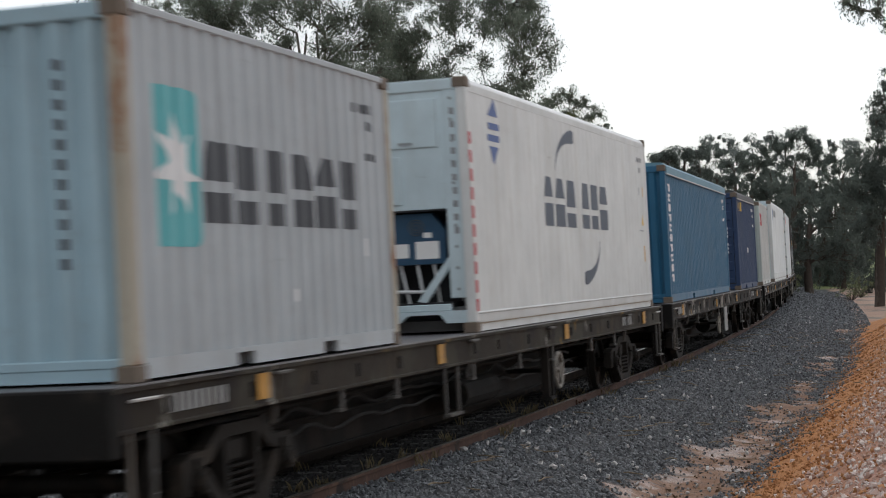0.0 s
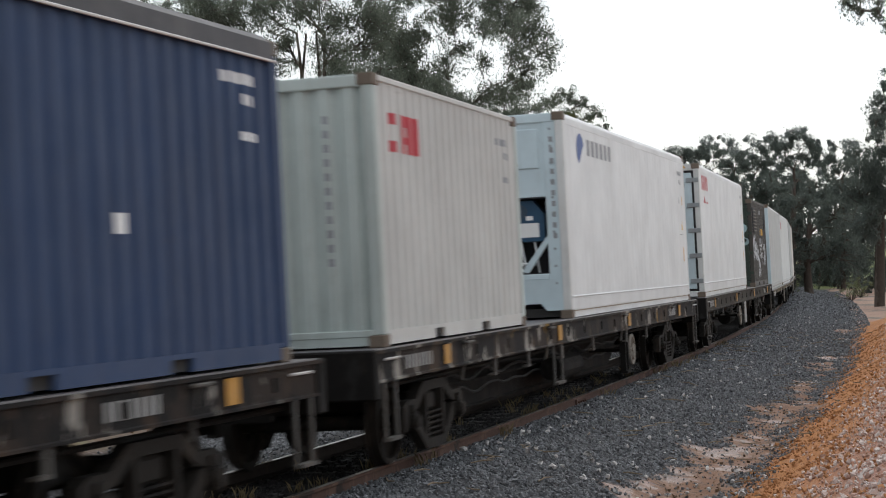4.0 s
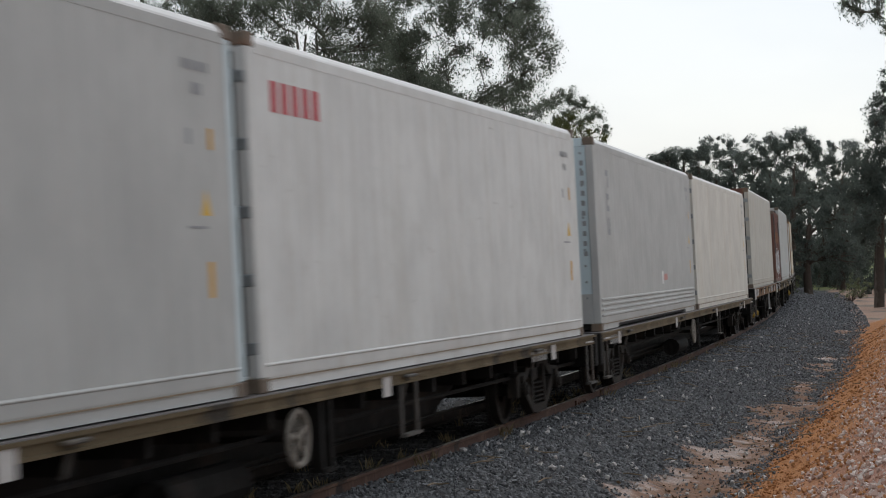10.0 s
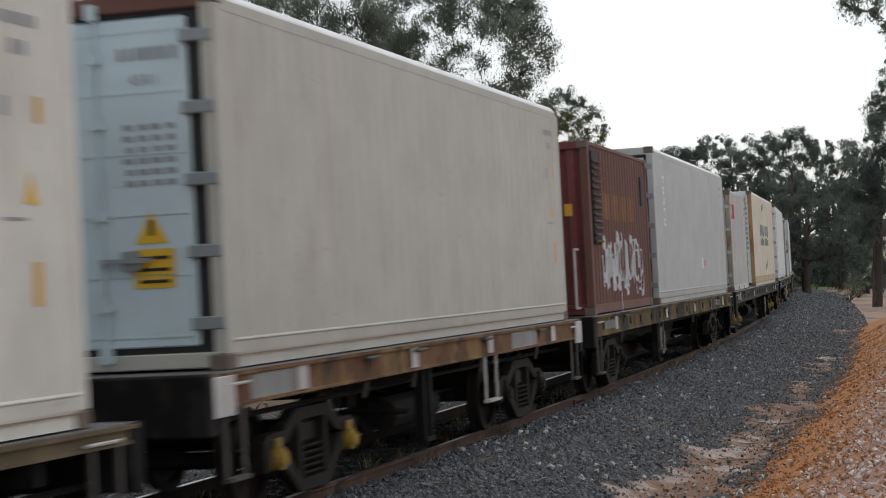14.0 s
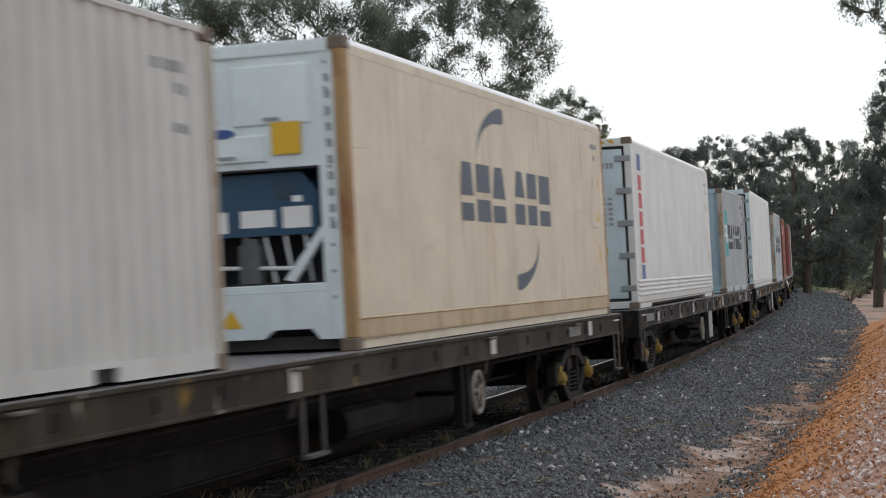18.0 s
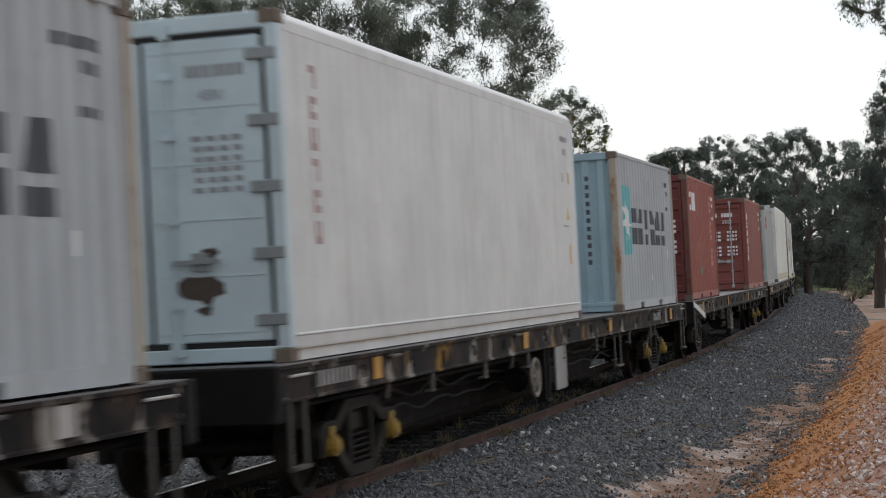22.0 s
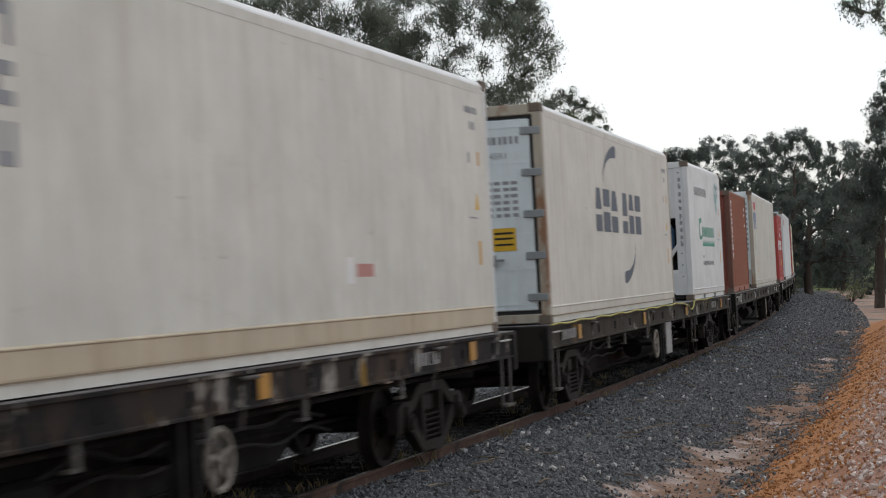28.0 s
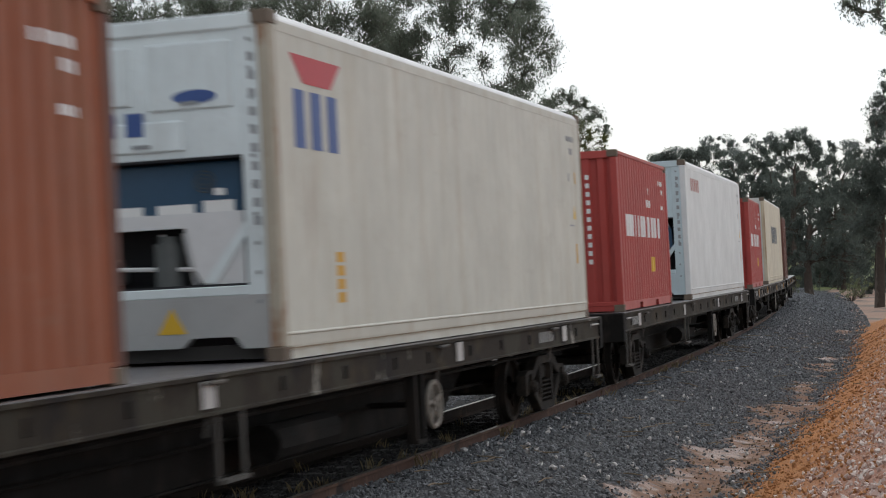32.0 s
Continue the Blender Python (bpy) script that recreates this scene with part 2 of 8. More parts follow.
def ground_material():
    m, n, l, p = nodes_of("ground_cover")
    pos = n.new("ShaderNodeNewGeometry").outputs["Position"]

    def attr(name):
        a = n.new("ShaderNodeAttribute")
        a.attribute_name = name
        return a.outputs["Fac"]

    def wobble(src, amount, scale):
        a = n.new("ShaderNodeMath")
        a.operation = "MULTIPLY_ADD"
        l.new(noise_tex(n, l, pos, scale, 6, .65), a.inputs[0])
        a.inputs[1].default_value = amount
        l.new(src, a.inputs[2])
        return a.outputs[0]

    def step(src, lo, hi):
        r = n.new("ShaderNodeMapRange")
        r.interpolation_type = "SMOOTHSTEP"
        r.inputs["From Min"].default_value, r.inputs["From Max"].default_value = lo, hi
        l.new(src, r.inputs["Value"])
        return r.outputs[0]

    def both(a, b):
        t = n.new("ShaderNodeMath")
        t.operation = "MULTIPLY"
        l.new(a, t.inputs[0])
        l.new(b, t.inputs[1])
        return t.outputs[0]

    lat = attr("lateral")
    along = attr("along")
    vor = n.new("ShaderNodeTexVoronoi")
    vor.inputs["Scale"].default_value = 17.0
    l.new(pos, vor.inputs["Vector"])
    stone = ramp(n, l, vor.outputs["Color"], .1, .9, (.055, .058, .064), (.21, .22, .23))
    stone = mix(n, l, ramp(n, l, vor.outputs["Distance"], .25, .6), stone, (.03, .03, .032))
    # orange clay bank with white quartz gravel
    clay = mix(n, l, ramp(n, l, noise_tex(n, l, pos, 1.3, 7, .7), .35, .68), (.50, .215, .068), (.39, .172, .072))
    clay = mix(n, l, step(wobble(lat, 1.6, .9), 5.5, 6.6), clay, (.37, .20, .145))
    clay = mix(n, l, ramp(n, l, noise_tex(n, l, pos, 22, 5, .7), .42, .75), clay, (.15, .075, .04))
    vq = n.new("ShaderNodeTexVoronoi")
    vq.inputs["Scale"].default_value = 26.0
    l.new(pos, vq.inputs["Vector"])
    quartz = both(ramp(n, l, vq.outputs["Distance"], .16, .30, (1, 1, 1), (0, 0, 0)), ramp(n, l, noise_tex(n, l, pos, 2.0, 4), .52, .70))
    clay = mix(n, l, scaled(n, l, quartz, .8), clay, (.52, .44, .38))
    # wet mud in the drain
    mud = mix(n, l, ramp(n, l, noise_tex(n, l, pos, 2.2, 7, .7), .42, .60), (.20, .108, .066), (.26, .165, .118))
    mud = mix(n, l, ramp(n, l, noise_tex(n, l, pos, 7, 8, .8), .50, .62), mud, (.085, .066, .055))
    # leaf litter, dry grass and paddock on the far side
    litter = mix(n, l, ramp(n, l, noise_tex(n, l, pos, 1.1, 8, .75), .38, .66), (.17, .092, .052), (.10, .078, .056))
    litter = mix(n, l, ramp(n, l, noise_tex(n, l, pos, 7, 8, .75), .45, .7), litter, (.20, .145, .105))
    litter = mix(n, l, scaled(n, l, ramp(n, l, noise_tex(n, l, pos, .45, 6, .7), .55, .68), .6), litter, (.10, .12, .05))
    grass = mix(n, l, noise_tex(n, l, pos, .25, 7, .7), (.10, .14, .045), (.21, .22, .09))
    road = mix(n, l, noise_tex(n, l, pos, .8, 6, .7), (.26, .16, .115), (.34, .24, .185))
    road = mix(n, l, ramp(n, l, noise_tex(n, l, pos, .35, 5, .6), .52, .60), road, (.13, .12, .10))
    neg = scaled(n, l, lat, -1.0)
    band = step(wobble(attr("mud"), 1.1, 6.0), .80, 1.30)
    col = mix(n, l, band, stone, mud)
    bankside = mix(n, l, step(wobble(along, 10, .3), 58, 66), clay, road)
    col = mix(n, l, step(wobble(lat, 1.3, 2.6), 4.42, 4.80), col, bankside)
    # near-black band under the train: its shade is painted into the ground
    train_shade = both(step(lat, -2.4, -1.7), step(neg, -.74, -.62))
    col = mix(n, l, scaled(n, l, train_shade, .92), col, (.014, .013, .012))
    col = mix(n, l, step(wobble(neg, 1.2, 1.2), 4.9, 5.6), col, litter)
    col = mix(n, l, step(wobble(neg, 16, .12), 34, 42), col, grass)
    col = mix(n, l, step(wobble(along, 40, .05), 150, 165), col, grass)
    l.new(col, p.inputs["Base Color"])
    wet = band
    rr = n.new("ShaderNodeMapRange")
    rr.inputs["To Min"].default_value, rr.inputs["To Max"].default_value = .92, .34
    puddle = ramp(n, l, noise_tex(n, l, pos, 1.0, 4, .55), .54, .60)
    l.new(both(wet, puddle), rr.inputs["Value"])
    l.new(rr.outputs[0], p.inputs["Roughness"])
    p.inputs["Specular IOR Level"].default_value = .25
    bp = n.new("ShaderNodeBump")
    bp.inputs["Strength"].default_value, bp.inputs["Distance"].default_value = .7, .03
    l.new(noise_tex(n, l, pos, 16, 6, .7), bp.inputs["Height"])
    l.new(bp.outputs[0], p.inputs["Normal"])
    return m


def build_ground():
    def spread(parts):
        return np.unique(np.round(np.concatenate([np.arange(a, b, d) for a, b, d in parts]), 3))
    gx = spread([(-2600, -300, 230), (-300, -60, 20), (-60, -18, 2.0), (-18, -8, .5), (-8, 18, .2), (18, 32, .5), (32, 80, 4), (80, 300, 20), (300, 2700, 240)])
    gy = spread([(-500, -60, 40), (-60, 4, 2.0), (4, 46, .25), (46, 90, .5), (90, 160, 1.5), (160, 320, 10), (320, 1000, 60), (1000, 4000, 400)])
    X, Y = np.meshgrid(gx, gy)
    Z = ground_z(X, Y)
    nx, ny = len(gx), len(gy)
    idx = np.arange(nx * ny).reshape(ny, nx)
    faces = np.stack([idx[:-1, :-1], idx[:-1, 1:], idx[1:, 1:], idx[1:, :-1]], -1).reshape(-1, 4)
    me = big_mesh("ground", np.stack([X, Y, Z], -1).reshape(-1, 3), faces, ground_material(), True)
    L, S = lateral(X, Y)
    for name, arr in (("lateral", L), ("along", S), ("mud", mud_share(X, Y, L, S))):
        a = me.attributes.new(name, "FLOAT", "POINT")
        a.data.foreach_set("value", np.clip(arr, -900, 900).astype(np.float32).ravel())
    return tagged(new("ground", me), "ballast, muddy drain, orange clay bank and leaf litter", "ground", kind="structure")


def scatter_stones(name, spots, sizes, material, label, category, seed, flat=.7, small=False):
    """Broken stones, each a lopsided block of its own, joined."""
    rng = np.random.default_rng(seed)
    ico = np.array([(0, 0, 1), (.9, 0, .3), (.28, .85, .3), (-.72, .53, .3), (-.72, -.53, .3), (.28, -.85, .3), (.5, .5, -.5), (-.5, .5, -.5), (-.5, -.5, -.5), (.5, -.5, -.5)])
    tri = np.array([(0, 1, 2), (0, 2, 3), (0, 3, 4), (0, 4, 5), (0, 5, 1), (1, 6, 2), (2, 6, 7), (2, 7, 3), (3, 7, 8), (3, 8, 4), (4, 8, 5), (5, 8, 9), (5, 9, 1), (1, 9, 6)])
    if small:
        ico = np.array([(0, 0, 1), (.95, .1, 0), (-.1, .95, .1), (-.9, -.1, -.1), (.1, -.9, .05), (0, .1, -.9)])
        tri = np.array([(0, 1, 2), (0, 2, 3), (0, 3, 4), (0, 4, 1), (5, 2, 1), (5, 3, 2), (5, 4, 3), (5, 1, 4)])
    n, nv = len(spots), len(ico)
    v = ico[None] * (1 + rng.uniform(-.3, .3, (n, nv, 1)))
    v = v * rng.uniform(.6, 1.25, (n, 1, 3)) * np.array([1, 1, flat])
    q = rng.normal(size=(n, 4))
    q /= np.linalg.norm(q, axis=1, keepdims=True)
    w, x, y, z = q.T
    R = np.stack([1 - 2 * (y * y + z * z), 2 * (x * y - w * z), 2 * (x * z + w * y), 2 * (x * y + w * z), 1 - 2 * (x * x + z * z), 2 * (y * z - w * x),
                  2 * (x * z - w * y), 2 * (y * z + w * x), 1 - 2 * (x * x + y * y)], -1).reshape(n, 3, 3)
    v = np.einsum("nij,nkj->nki", R, v) * sizes[:, None, None] + spots[:, None, :]
    f = tri[None] + (np.arange(n) * nv)[:, None, None]
    ob = new(name, big_mesh(name, v.reshape(-1, 3), f.reshape(-1, 3), material))
    return tagged(ob, label, category, kind="stuff")


def island_stone(name, c0, c1, rough=.85, spec=.4):
    m, n, l, p = nodes_of(name)
    g = n.new("ShaderNodeNewGeometry")
    col = ramp(n, l, g.outputs["Random Per Island"], 0.0, 1.0, c0, c1)
    col = mix(n, l, scaled(n, l, noise_tex(n, l, g.outputs["Position"], 60, 4), .5), col, shade(c0, .6))
    l.new(col, p.inputs["Base Color"])
    p.inputs["Roughness"].default_value, p.inputs["Specular IOR Level"].default_value = rough, .2
    return m


def build_stones():
    rng = np.random.default_rng(4)
    m_ballast = island_stone("crushed_basalt", (.070, .072, .076), (.285, .292, .298))

    def strip(n, l0, l1, s0, s1, power=1.6):
        s = s0 + (s1 - s0) * rng.random(n) ** power
        l = rng.uniform(l0, l1, n)
        th = np.interp(s, SS, TH)
        return np.interp(s, SS, PX) + l * np.cos(th), np.interp(s, SS, PY) - l * np.sin(th), l, s

    def heap(n, s0, s1, power, k, seed, small):
        x, y, l, s = strip(n, .80, 4.45, s0, s1, power)
        keep = (rng.random(n) > np.clip(mud_share(x, y, l, s) * 1.25 - .25, 0, .92)) & ((l < 3.98 + fractal(x * 1.5, y * 1.5, 41) * .7 + .30 * rng.random(n) ** 3) | (s > 52))
        x, y = x[keep], y[keep]
        size = (.014 + .028 * rng.random(len(x)) ** 1.4) * k
        scatter_stones("ballast", np.stack([x, y, ground_z(x, y) + size * .25], -1), size, m_ballast, "loose dark grey crushed stone ballast beside the rails", "ballast", seed, .55, small)

    heap(52000, -7, 24, 1.0, .84, 5, True)
    heap(38000, 24, 64, 1.2, 1.05, 15, True)
    heap(12000, 64, 125, 1.0, 1.9, 16, True)
    # stones between the rails coloured near-black to carry the wagons' shade
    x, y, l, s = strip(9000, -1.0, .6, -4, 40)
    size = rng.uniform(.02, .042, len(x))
    scatter_stones("ballast", np.stack([x, y, ground_z(x, y) + size * .2], -1), size, island_stone("oily_stone", (.012, .011, .011), (.05, .046, .043)), "ballast between the sleepers, coloured dark for the shade under the wagons", "ballast", 6, .7, True)
    x, y, l, s = strip(7000, -4.6, -1.3, -6, 44)
    size = rng.uniform(.02, .042, len(x))
    scatter_stones("ballast", np.stack([x, y, ground_z(x, y) + size * .2], -1), size, m_ballast, "grey ballast on the far side of the track", "ballast", 26, .7, True)
    # pale chips among the ballast
    x, y, l, s = strip(420, .9, 4.2, 2, 60)
    size = rng.uniform(.02, .05, len(x))
    scatter_stones("pale_stones", np.stack([x, y, ground_z(x, y) + size * .5], -1), size, island_stone("pale_stone", (.42, .40, .38), (.68, .66, .63)), "scattered pale stones lying on the ballast", "stone", 7)
    # gravel on the clay bank: orange grit, more and more white quartz up the slope
    x, y, l, s = strip(50000, 3.80, 6.8, -9, 46, 1.35)
    pale = rng.random(len(x)) < np.clip((l - 4.5) * .62 + fractal(x * 1.3, y * 1.3, 12) * .8, 0, .68)
    keep = pale | (rng.random(len(x)) < .38)
    size = .009 + .030 * rng.random(len(x)) ** 2.8
    for kind, sel, c0, c1, sd in (("orange grit and small stones on the clay bank", keep & ~pale, (.31, .135, .05), (.54, .275, .13), 8),
                                  ("white and pink quartz gravel on the clay bank", pale, (.40, .23, .165), (.82, .77, .72), 18)):
        scatter_stones("bank_gravel", np.stack([x[sel], y[sel], ground_z(x[sel], y[sel]) + size[sel] * .4 + .002], -1), size[sel], island_stone("bank_grit", c0, c1), kind, "gravel", sd, .7, True)
    # bark, twigs and dead leaves washed into the drain and up the bank
    x, y, l, s = (np.concatenate(q) for q in zip(strip(900, 2.6, 4.3, -4, 55, 1.2), strip(700, 3.0, 4.0, -4, 25)))
    size = rng.uniform(.010, .030, len(x))
    scatter_stones("leaf_litter", np.stack([x, y, ground_z(x, y) + .012], -1), size, island_stone("dead_leaves", (.06, .035, .02), (.30, .20, .12)), "dead leaves and strips of bark in the drain", "leaf litter", 19, .22, True)
    V, F = [], []
    x, y, l, s = strip(170, 1.0, 4.6, -5, 45, 1.2)
    for px, py, pz in zip(x, y, ground_z(x, y)):
        a, ln = rng.uniform(0, 3.14), rng.uniform(.06, .26)
        d = np.array([math.cos(a), math.sin(a), rng.uniform(-.1, .1)]) * ln
        c = np.array([px, py, pz + .045])
        tube(V, F, [c - d, c + rng.normal(size=3) * .012, c + d], [.006, .009, .004], 5)
    tagged(new("twigs", big_mesh("twigs", np.array(V), np.array(F), plain("dry_twig", (.20, .15, .10), .9, 0, .5, 8))), "dry twigs and bark strips lying on the ballast", "twigs", kind="stuff")
    x, y, l, s = strip(7000, -12, -4.4, 6, 60, 1.0)
    size = .015 + .05 * rng.random(len(x)) ** 3
    scatter_stones("bank_rubble", np.stack([x, y, ground_z(x, y) + size * .3], -1), size, island_stone("rubble_stone", (.19, .085, .035), (.46, .33, .23)), "orange-brown rubble and leaf litter on the far bank", "rubble", 9)


def build_track():
    """Two rails and their sleepers."""
    rail_mat = patchy("rusty_rail", (.088, .050, .037), [((.125, .075, .054), .56, 3), ((.035, .025, .021), .58, 2)], .75)
    # the far rail's darker copy of the rust paints the shade below the wagons
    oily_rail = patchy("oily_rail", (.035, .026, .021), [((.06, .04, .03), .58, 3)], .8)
    head_mat = plain("worn_rail_head", (.40, .37, .34), .32, 1.0, .25, 20)
    line = tagged(new("railway_track"), "rusty brown steel rails on dark timber sleepers", "track", kind="structure")
    prof = [(-.07, 0), (.07, 0), (.07, .012), (.012, .03), (.012, .115), (.036, .125), (.036, .150), (-.036, .150), (-.036, .125), (-.012, .115), (-.012, .03), (-.07, .012)]
    for side in (-1, 1):
        bm = bm_new()
        prev = None
        for s in np.arange(-60, 150, 1.0):
            ring = [bm.verts.new(track(s, side * .753 + u, w - .152)) for u, w in prof]
            if prev:
                for i in range(12):
                    bm.faces.new((prev[i], prev[(i + 1) % 12], ring[(i + 1) % 12], ring[i]))
            prev = ring
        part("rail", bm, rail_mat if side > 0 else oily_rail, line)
        bm = bm_new()
        prev = None
        for s in np.arange(-60, 150, 1.0):
            ring = [bm.verts.new(track(s, side * .753 + u, w)) for u, w in ((-.03, -.001), (.026, -.001), (.026, .002), (-.03, .002))]
            if prev:
                for i in range(4):
                    bm.faces.new((prev[i], prev[(i + 1) % 4], ring[(i + 1) % 4], ring[i]))
            prev = ring
        part("rail_head", bm, head_mat, line, "shiny worn running surface")
    bm = bm_new()
    box(bm, -.12, .12, -1.25, 1.25, -.30, -.155, .012)
    wood = plain("old_sleeper_timber", (.03, .026, .023), .9, 0, .5, 12, .5)
    first = None
    for i, s in enumerate(np.arange(-9, 75, .66)):
        m = rolling(s - .3, s + .3) @ pose(0, 0, 0, 0, 0, random.uniform(-1, 1))
        if first is None:
            first = part("sleeper", bm, wood, line, "", m)
        else:
            again(first, m)
    # fishplated joint with bolts on the near rail
    bm = bm_new()
    box(bm, -.35, .35, -.028, .0, -.115, -.03, .006)
    for k in range(4):
        rod(bm, (-.26 + .17 * k, -.028, -.075), (-.26 + .17 * k, -.055, -.075), .018, 6)
    part("fishplate", bm, rail_mat, line, "", rolling(9.6, 10.2) @ pose(0, -.765, 0))


build_ground()
build_track()
# ---------- wagons ----------
M_SILL = patchy("worn_sill_paint", (.028, .021, .017), [((.055, .036, .024), .53, 1.9), ((.010, .009, .009), .47, 2.4), ((.27, .25, .22), .575, 3.0), ((.22, .125, .022), .63, 2.2), ((.07, .085, .055), .68, 1.6)])
M_SILL_OLIVE = patchy("olive_brown_sill_paint", (.029, .023, .017), [((.046, .035, .022), .55, 1.5), ((.018, .015, .014), .56, 2.2), ((.045, .04, .03), .52, 1.3), ((.28, .265, .23), .64, 2.6), ((.20, .12, .025), .66, 2.0)])
M_SILL_TAN = patchy("tan_sill_paint", (.165, .090, .044), [((.22, .135, .06), .5, 1.2), ((.115, .055, .028), .52, 2.6), ((.06, .042, .03), .57, 1.9)])
M_SILL_YELLOW = patchy("yellow_sill_paint", (.12, .082, .032), [((.20, .125, .03), .54, 1.3), ((.03, .025, .021), .47, 1.6), ((.14, .15, .13), .64, 1.6)])
M_SILL_DARK = patchy("olive_sill_paint", (.115, .088, .052), [((.15, .115, .07), .5, 1.2), ((.045, .038, .03), .60, 1.8)])
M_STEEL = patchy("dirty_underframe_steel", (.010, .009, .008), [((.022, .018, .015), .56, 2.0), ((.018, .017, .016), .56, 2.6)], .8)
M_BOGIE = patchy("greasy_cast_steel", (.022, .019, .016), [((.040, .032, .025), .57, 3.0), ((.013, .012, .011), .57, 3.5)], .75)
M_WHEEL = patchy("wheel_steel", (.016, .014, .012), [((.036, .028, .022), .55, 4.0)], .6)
M_DECK = plain("worn_deck_plate", (.14, .132, .135), .42, .35, .45, 2.2, .35)
M_REFL_Y = paint("yellow_reflector", (.50, .24, .022), .55, .75)
M_REFL_W = paint("white_reflector", (.52, .50, .48), .55, .7)
M_YCAP = paint("yellow_bearing_cap", (.34, .215, .025), .65, 1.0)
M_HANDW = paint("pale_handwheel", (.24, .215, .18), .6, .9)
M_LADDER = paint("grey_step_iron", (.066, .061, .054), .65, .7)
M_PALE = paint("pale_grey_panel", (.31, .31, .30), .6, .9)
M_BLACK = plain("black_rubber", (.012, .012, .012), .7)
M_HOSE = plain("dusty_air_line", (.011, .010, .010), .7, 0, .3, 9)
M_STRAP = plain("white_webbing", (.62, .60, .57), .8, 0, .12, 6)
BASE = 2.7


def bogie_parts(parent, x, axle_cap):
    """A three-piece bogie: bolster, two side frames with coil springs, two wheelsets."""
    bm = bm_new()
    box(bm, -.22, .22, -1.0, 1.0, .48, .68, .03)
    box(bm, -.16, .16, -.3, .3, .68, .84)
    for y in (-.62, .62):
        box(bm, -.95, .95, y - .025, y + .025, .36, .42)
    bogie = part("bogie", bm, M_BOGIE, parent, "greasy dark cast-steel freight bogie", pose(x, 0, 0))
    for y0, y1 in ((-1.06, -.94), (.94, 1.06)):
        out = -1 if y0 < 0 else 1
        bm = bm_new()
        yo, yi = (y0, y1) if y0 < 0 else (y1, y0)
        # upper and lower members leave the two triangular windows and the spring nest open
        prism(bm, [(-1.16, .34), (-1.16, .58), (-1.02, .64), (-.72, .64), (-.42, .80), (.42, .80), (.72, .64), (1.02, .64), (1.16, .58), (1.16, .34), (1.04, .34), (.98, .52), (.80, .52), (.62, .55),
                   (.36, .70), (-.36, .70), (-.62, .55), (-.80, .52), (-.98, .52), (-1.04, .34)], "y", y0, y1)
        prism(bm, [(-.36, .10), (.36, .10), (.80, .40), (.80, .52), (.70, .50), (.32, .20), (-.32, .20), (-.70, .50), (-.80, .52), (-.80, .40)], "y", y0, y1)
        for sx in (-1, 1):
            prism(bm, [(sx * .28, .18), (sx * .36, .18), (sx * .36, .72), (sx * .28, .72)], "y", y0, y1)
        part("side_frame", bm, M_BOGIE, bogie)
        ym = (y0 + y1) / 2
        for sx in (-.15, 0, .15):
            bm = bm_new()
            turns, k, prev = 5, 9, None
            for i in range(turns * k + 1):
                ang, z = 2 * math.pi * i / k, .20 + .28 * i / (turns * k)
                c, d = math.cos(ang), math.sin(ang)
                ring = [bm.verts.new((sx + (.06 + u) * c, ym + (.06 + u) * d, z + v)) for u, v in ((.017, 0), (0, .017), (-.017, 0), (0, -.017))]
                if prev:
                    for j in range(4):
                        bm.faces.new((prev[j], prev[(j + 1) % 4], ring[(j + 1) % 4], ring[j]))
                prev = ring
            part("coil_spring", bm, M_BOGIE, bogie)
        for sx in (-.9, .9):
            bm = bm_new()
            rod(bm, (sx, y1 if out < 0 else y0, .43), (sx, yo + out * .06, .43), .095, 12)
            rod(bm, (sx, yo + out * .06, .43), (sx, yo + out * .09, .43), .07, 12, .06)
            box(bm, sx - .055, sx + .055, min(yo, yo + out * .035), max(yo, yo + out * .035), .46, .60, .01)
            cap = part("axle_box", bm, axle_cap, bogie)
            if axle_cap is M_YCAP:
                tagged(cap, "yellow painted roller-bearing cap")
    return bogie


def wheelset_mesh():
    bm = bm_new()
    rod(bm, (0, -.98, 0), (0, .98, 0), .075, 10)
    for sgn in (-1, 1):
        prof = [(.0, .16), (.09, .16), (.075, .30), (.075, .36), (.135, .37), (.135, .425), (.03, .43), (.028, .462), (.0, .462), (.0, .37), (.045, .36), (.045, .30)]
        n = 18
        rings = [[bm.verts.new((r * math.cos(a), sgn * (.69 + u), r * math.sin(a))) for u, r in prof] for a in (2 * math.pi * i / n for i in range(n))]
        for i in range(n):
            for j in range(len(prof)):
                bm.faces.new((rings[i][j], rings[(i + 1) % n][j], rings[(i + 1) % n][(j + 1) % len(prof)], rings[i][(j + 1) % len(prof)]))
        # lifting holes and a chalked balance weight in the web
        for k in range(2):
            a = math.pi * k
            box(bm, .22 * math.cos(a) - .035, .22 * math.cos(a) + .035, sgn * .765, sgn * .79, .22 * math.sin(a) - .035, .22 * math.sin(a) + .035)
    return mesh_of("wheelset", bm, M_WHEEL)


WHEELS = wheelset_mesh()
WHEELSETS = []
WHEEL_R = .43


def step_iron(bm, x, y, z0, z1, w=.36):
    for dx in (-w / 2, w / 2):
        box(bm, x + dx - .022, x + dx + .022, y - .012, y + .012, z0, z1)
    for z in (z0 + .02,):
        box(bm, x - w / 2, x + w / 2, y - .05, y + .03, z - .015, z + .015)


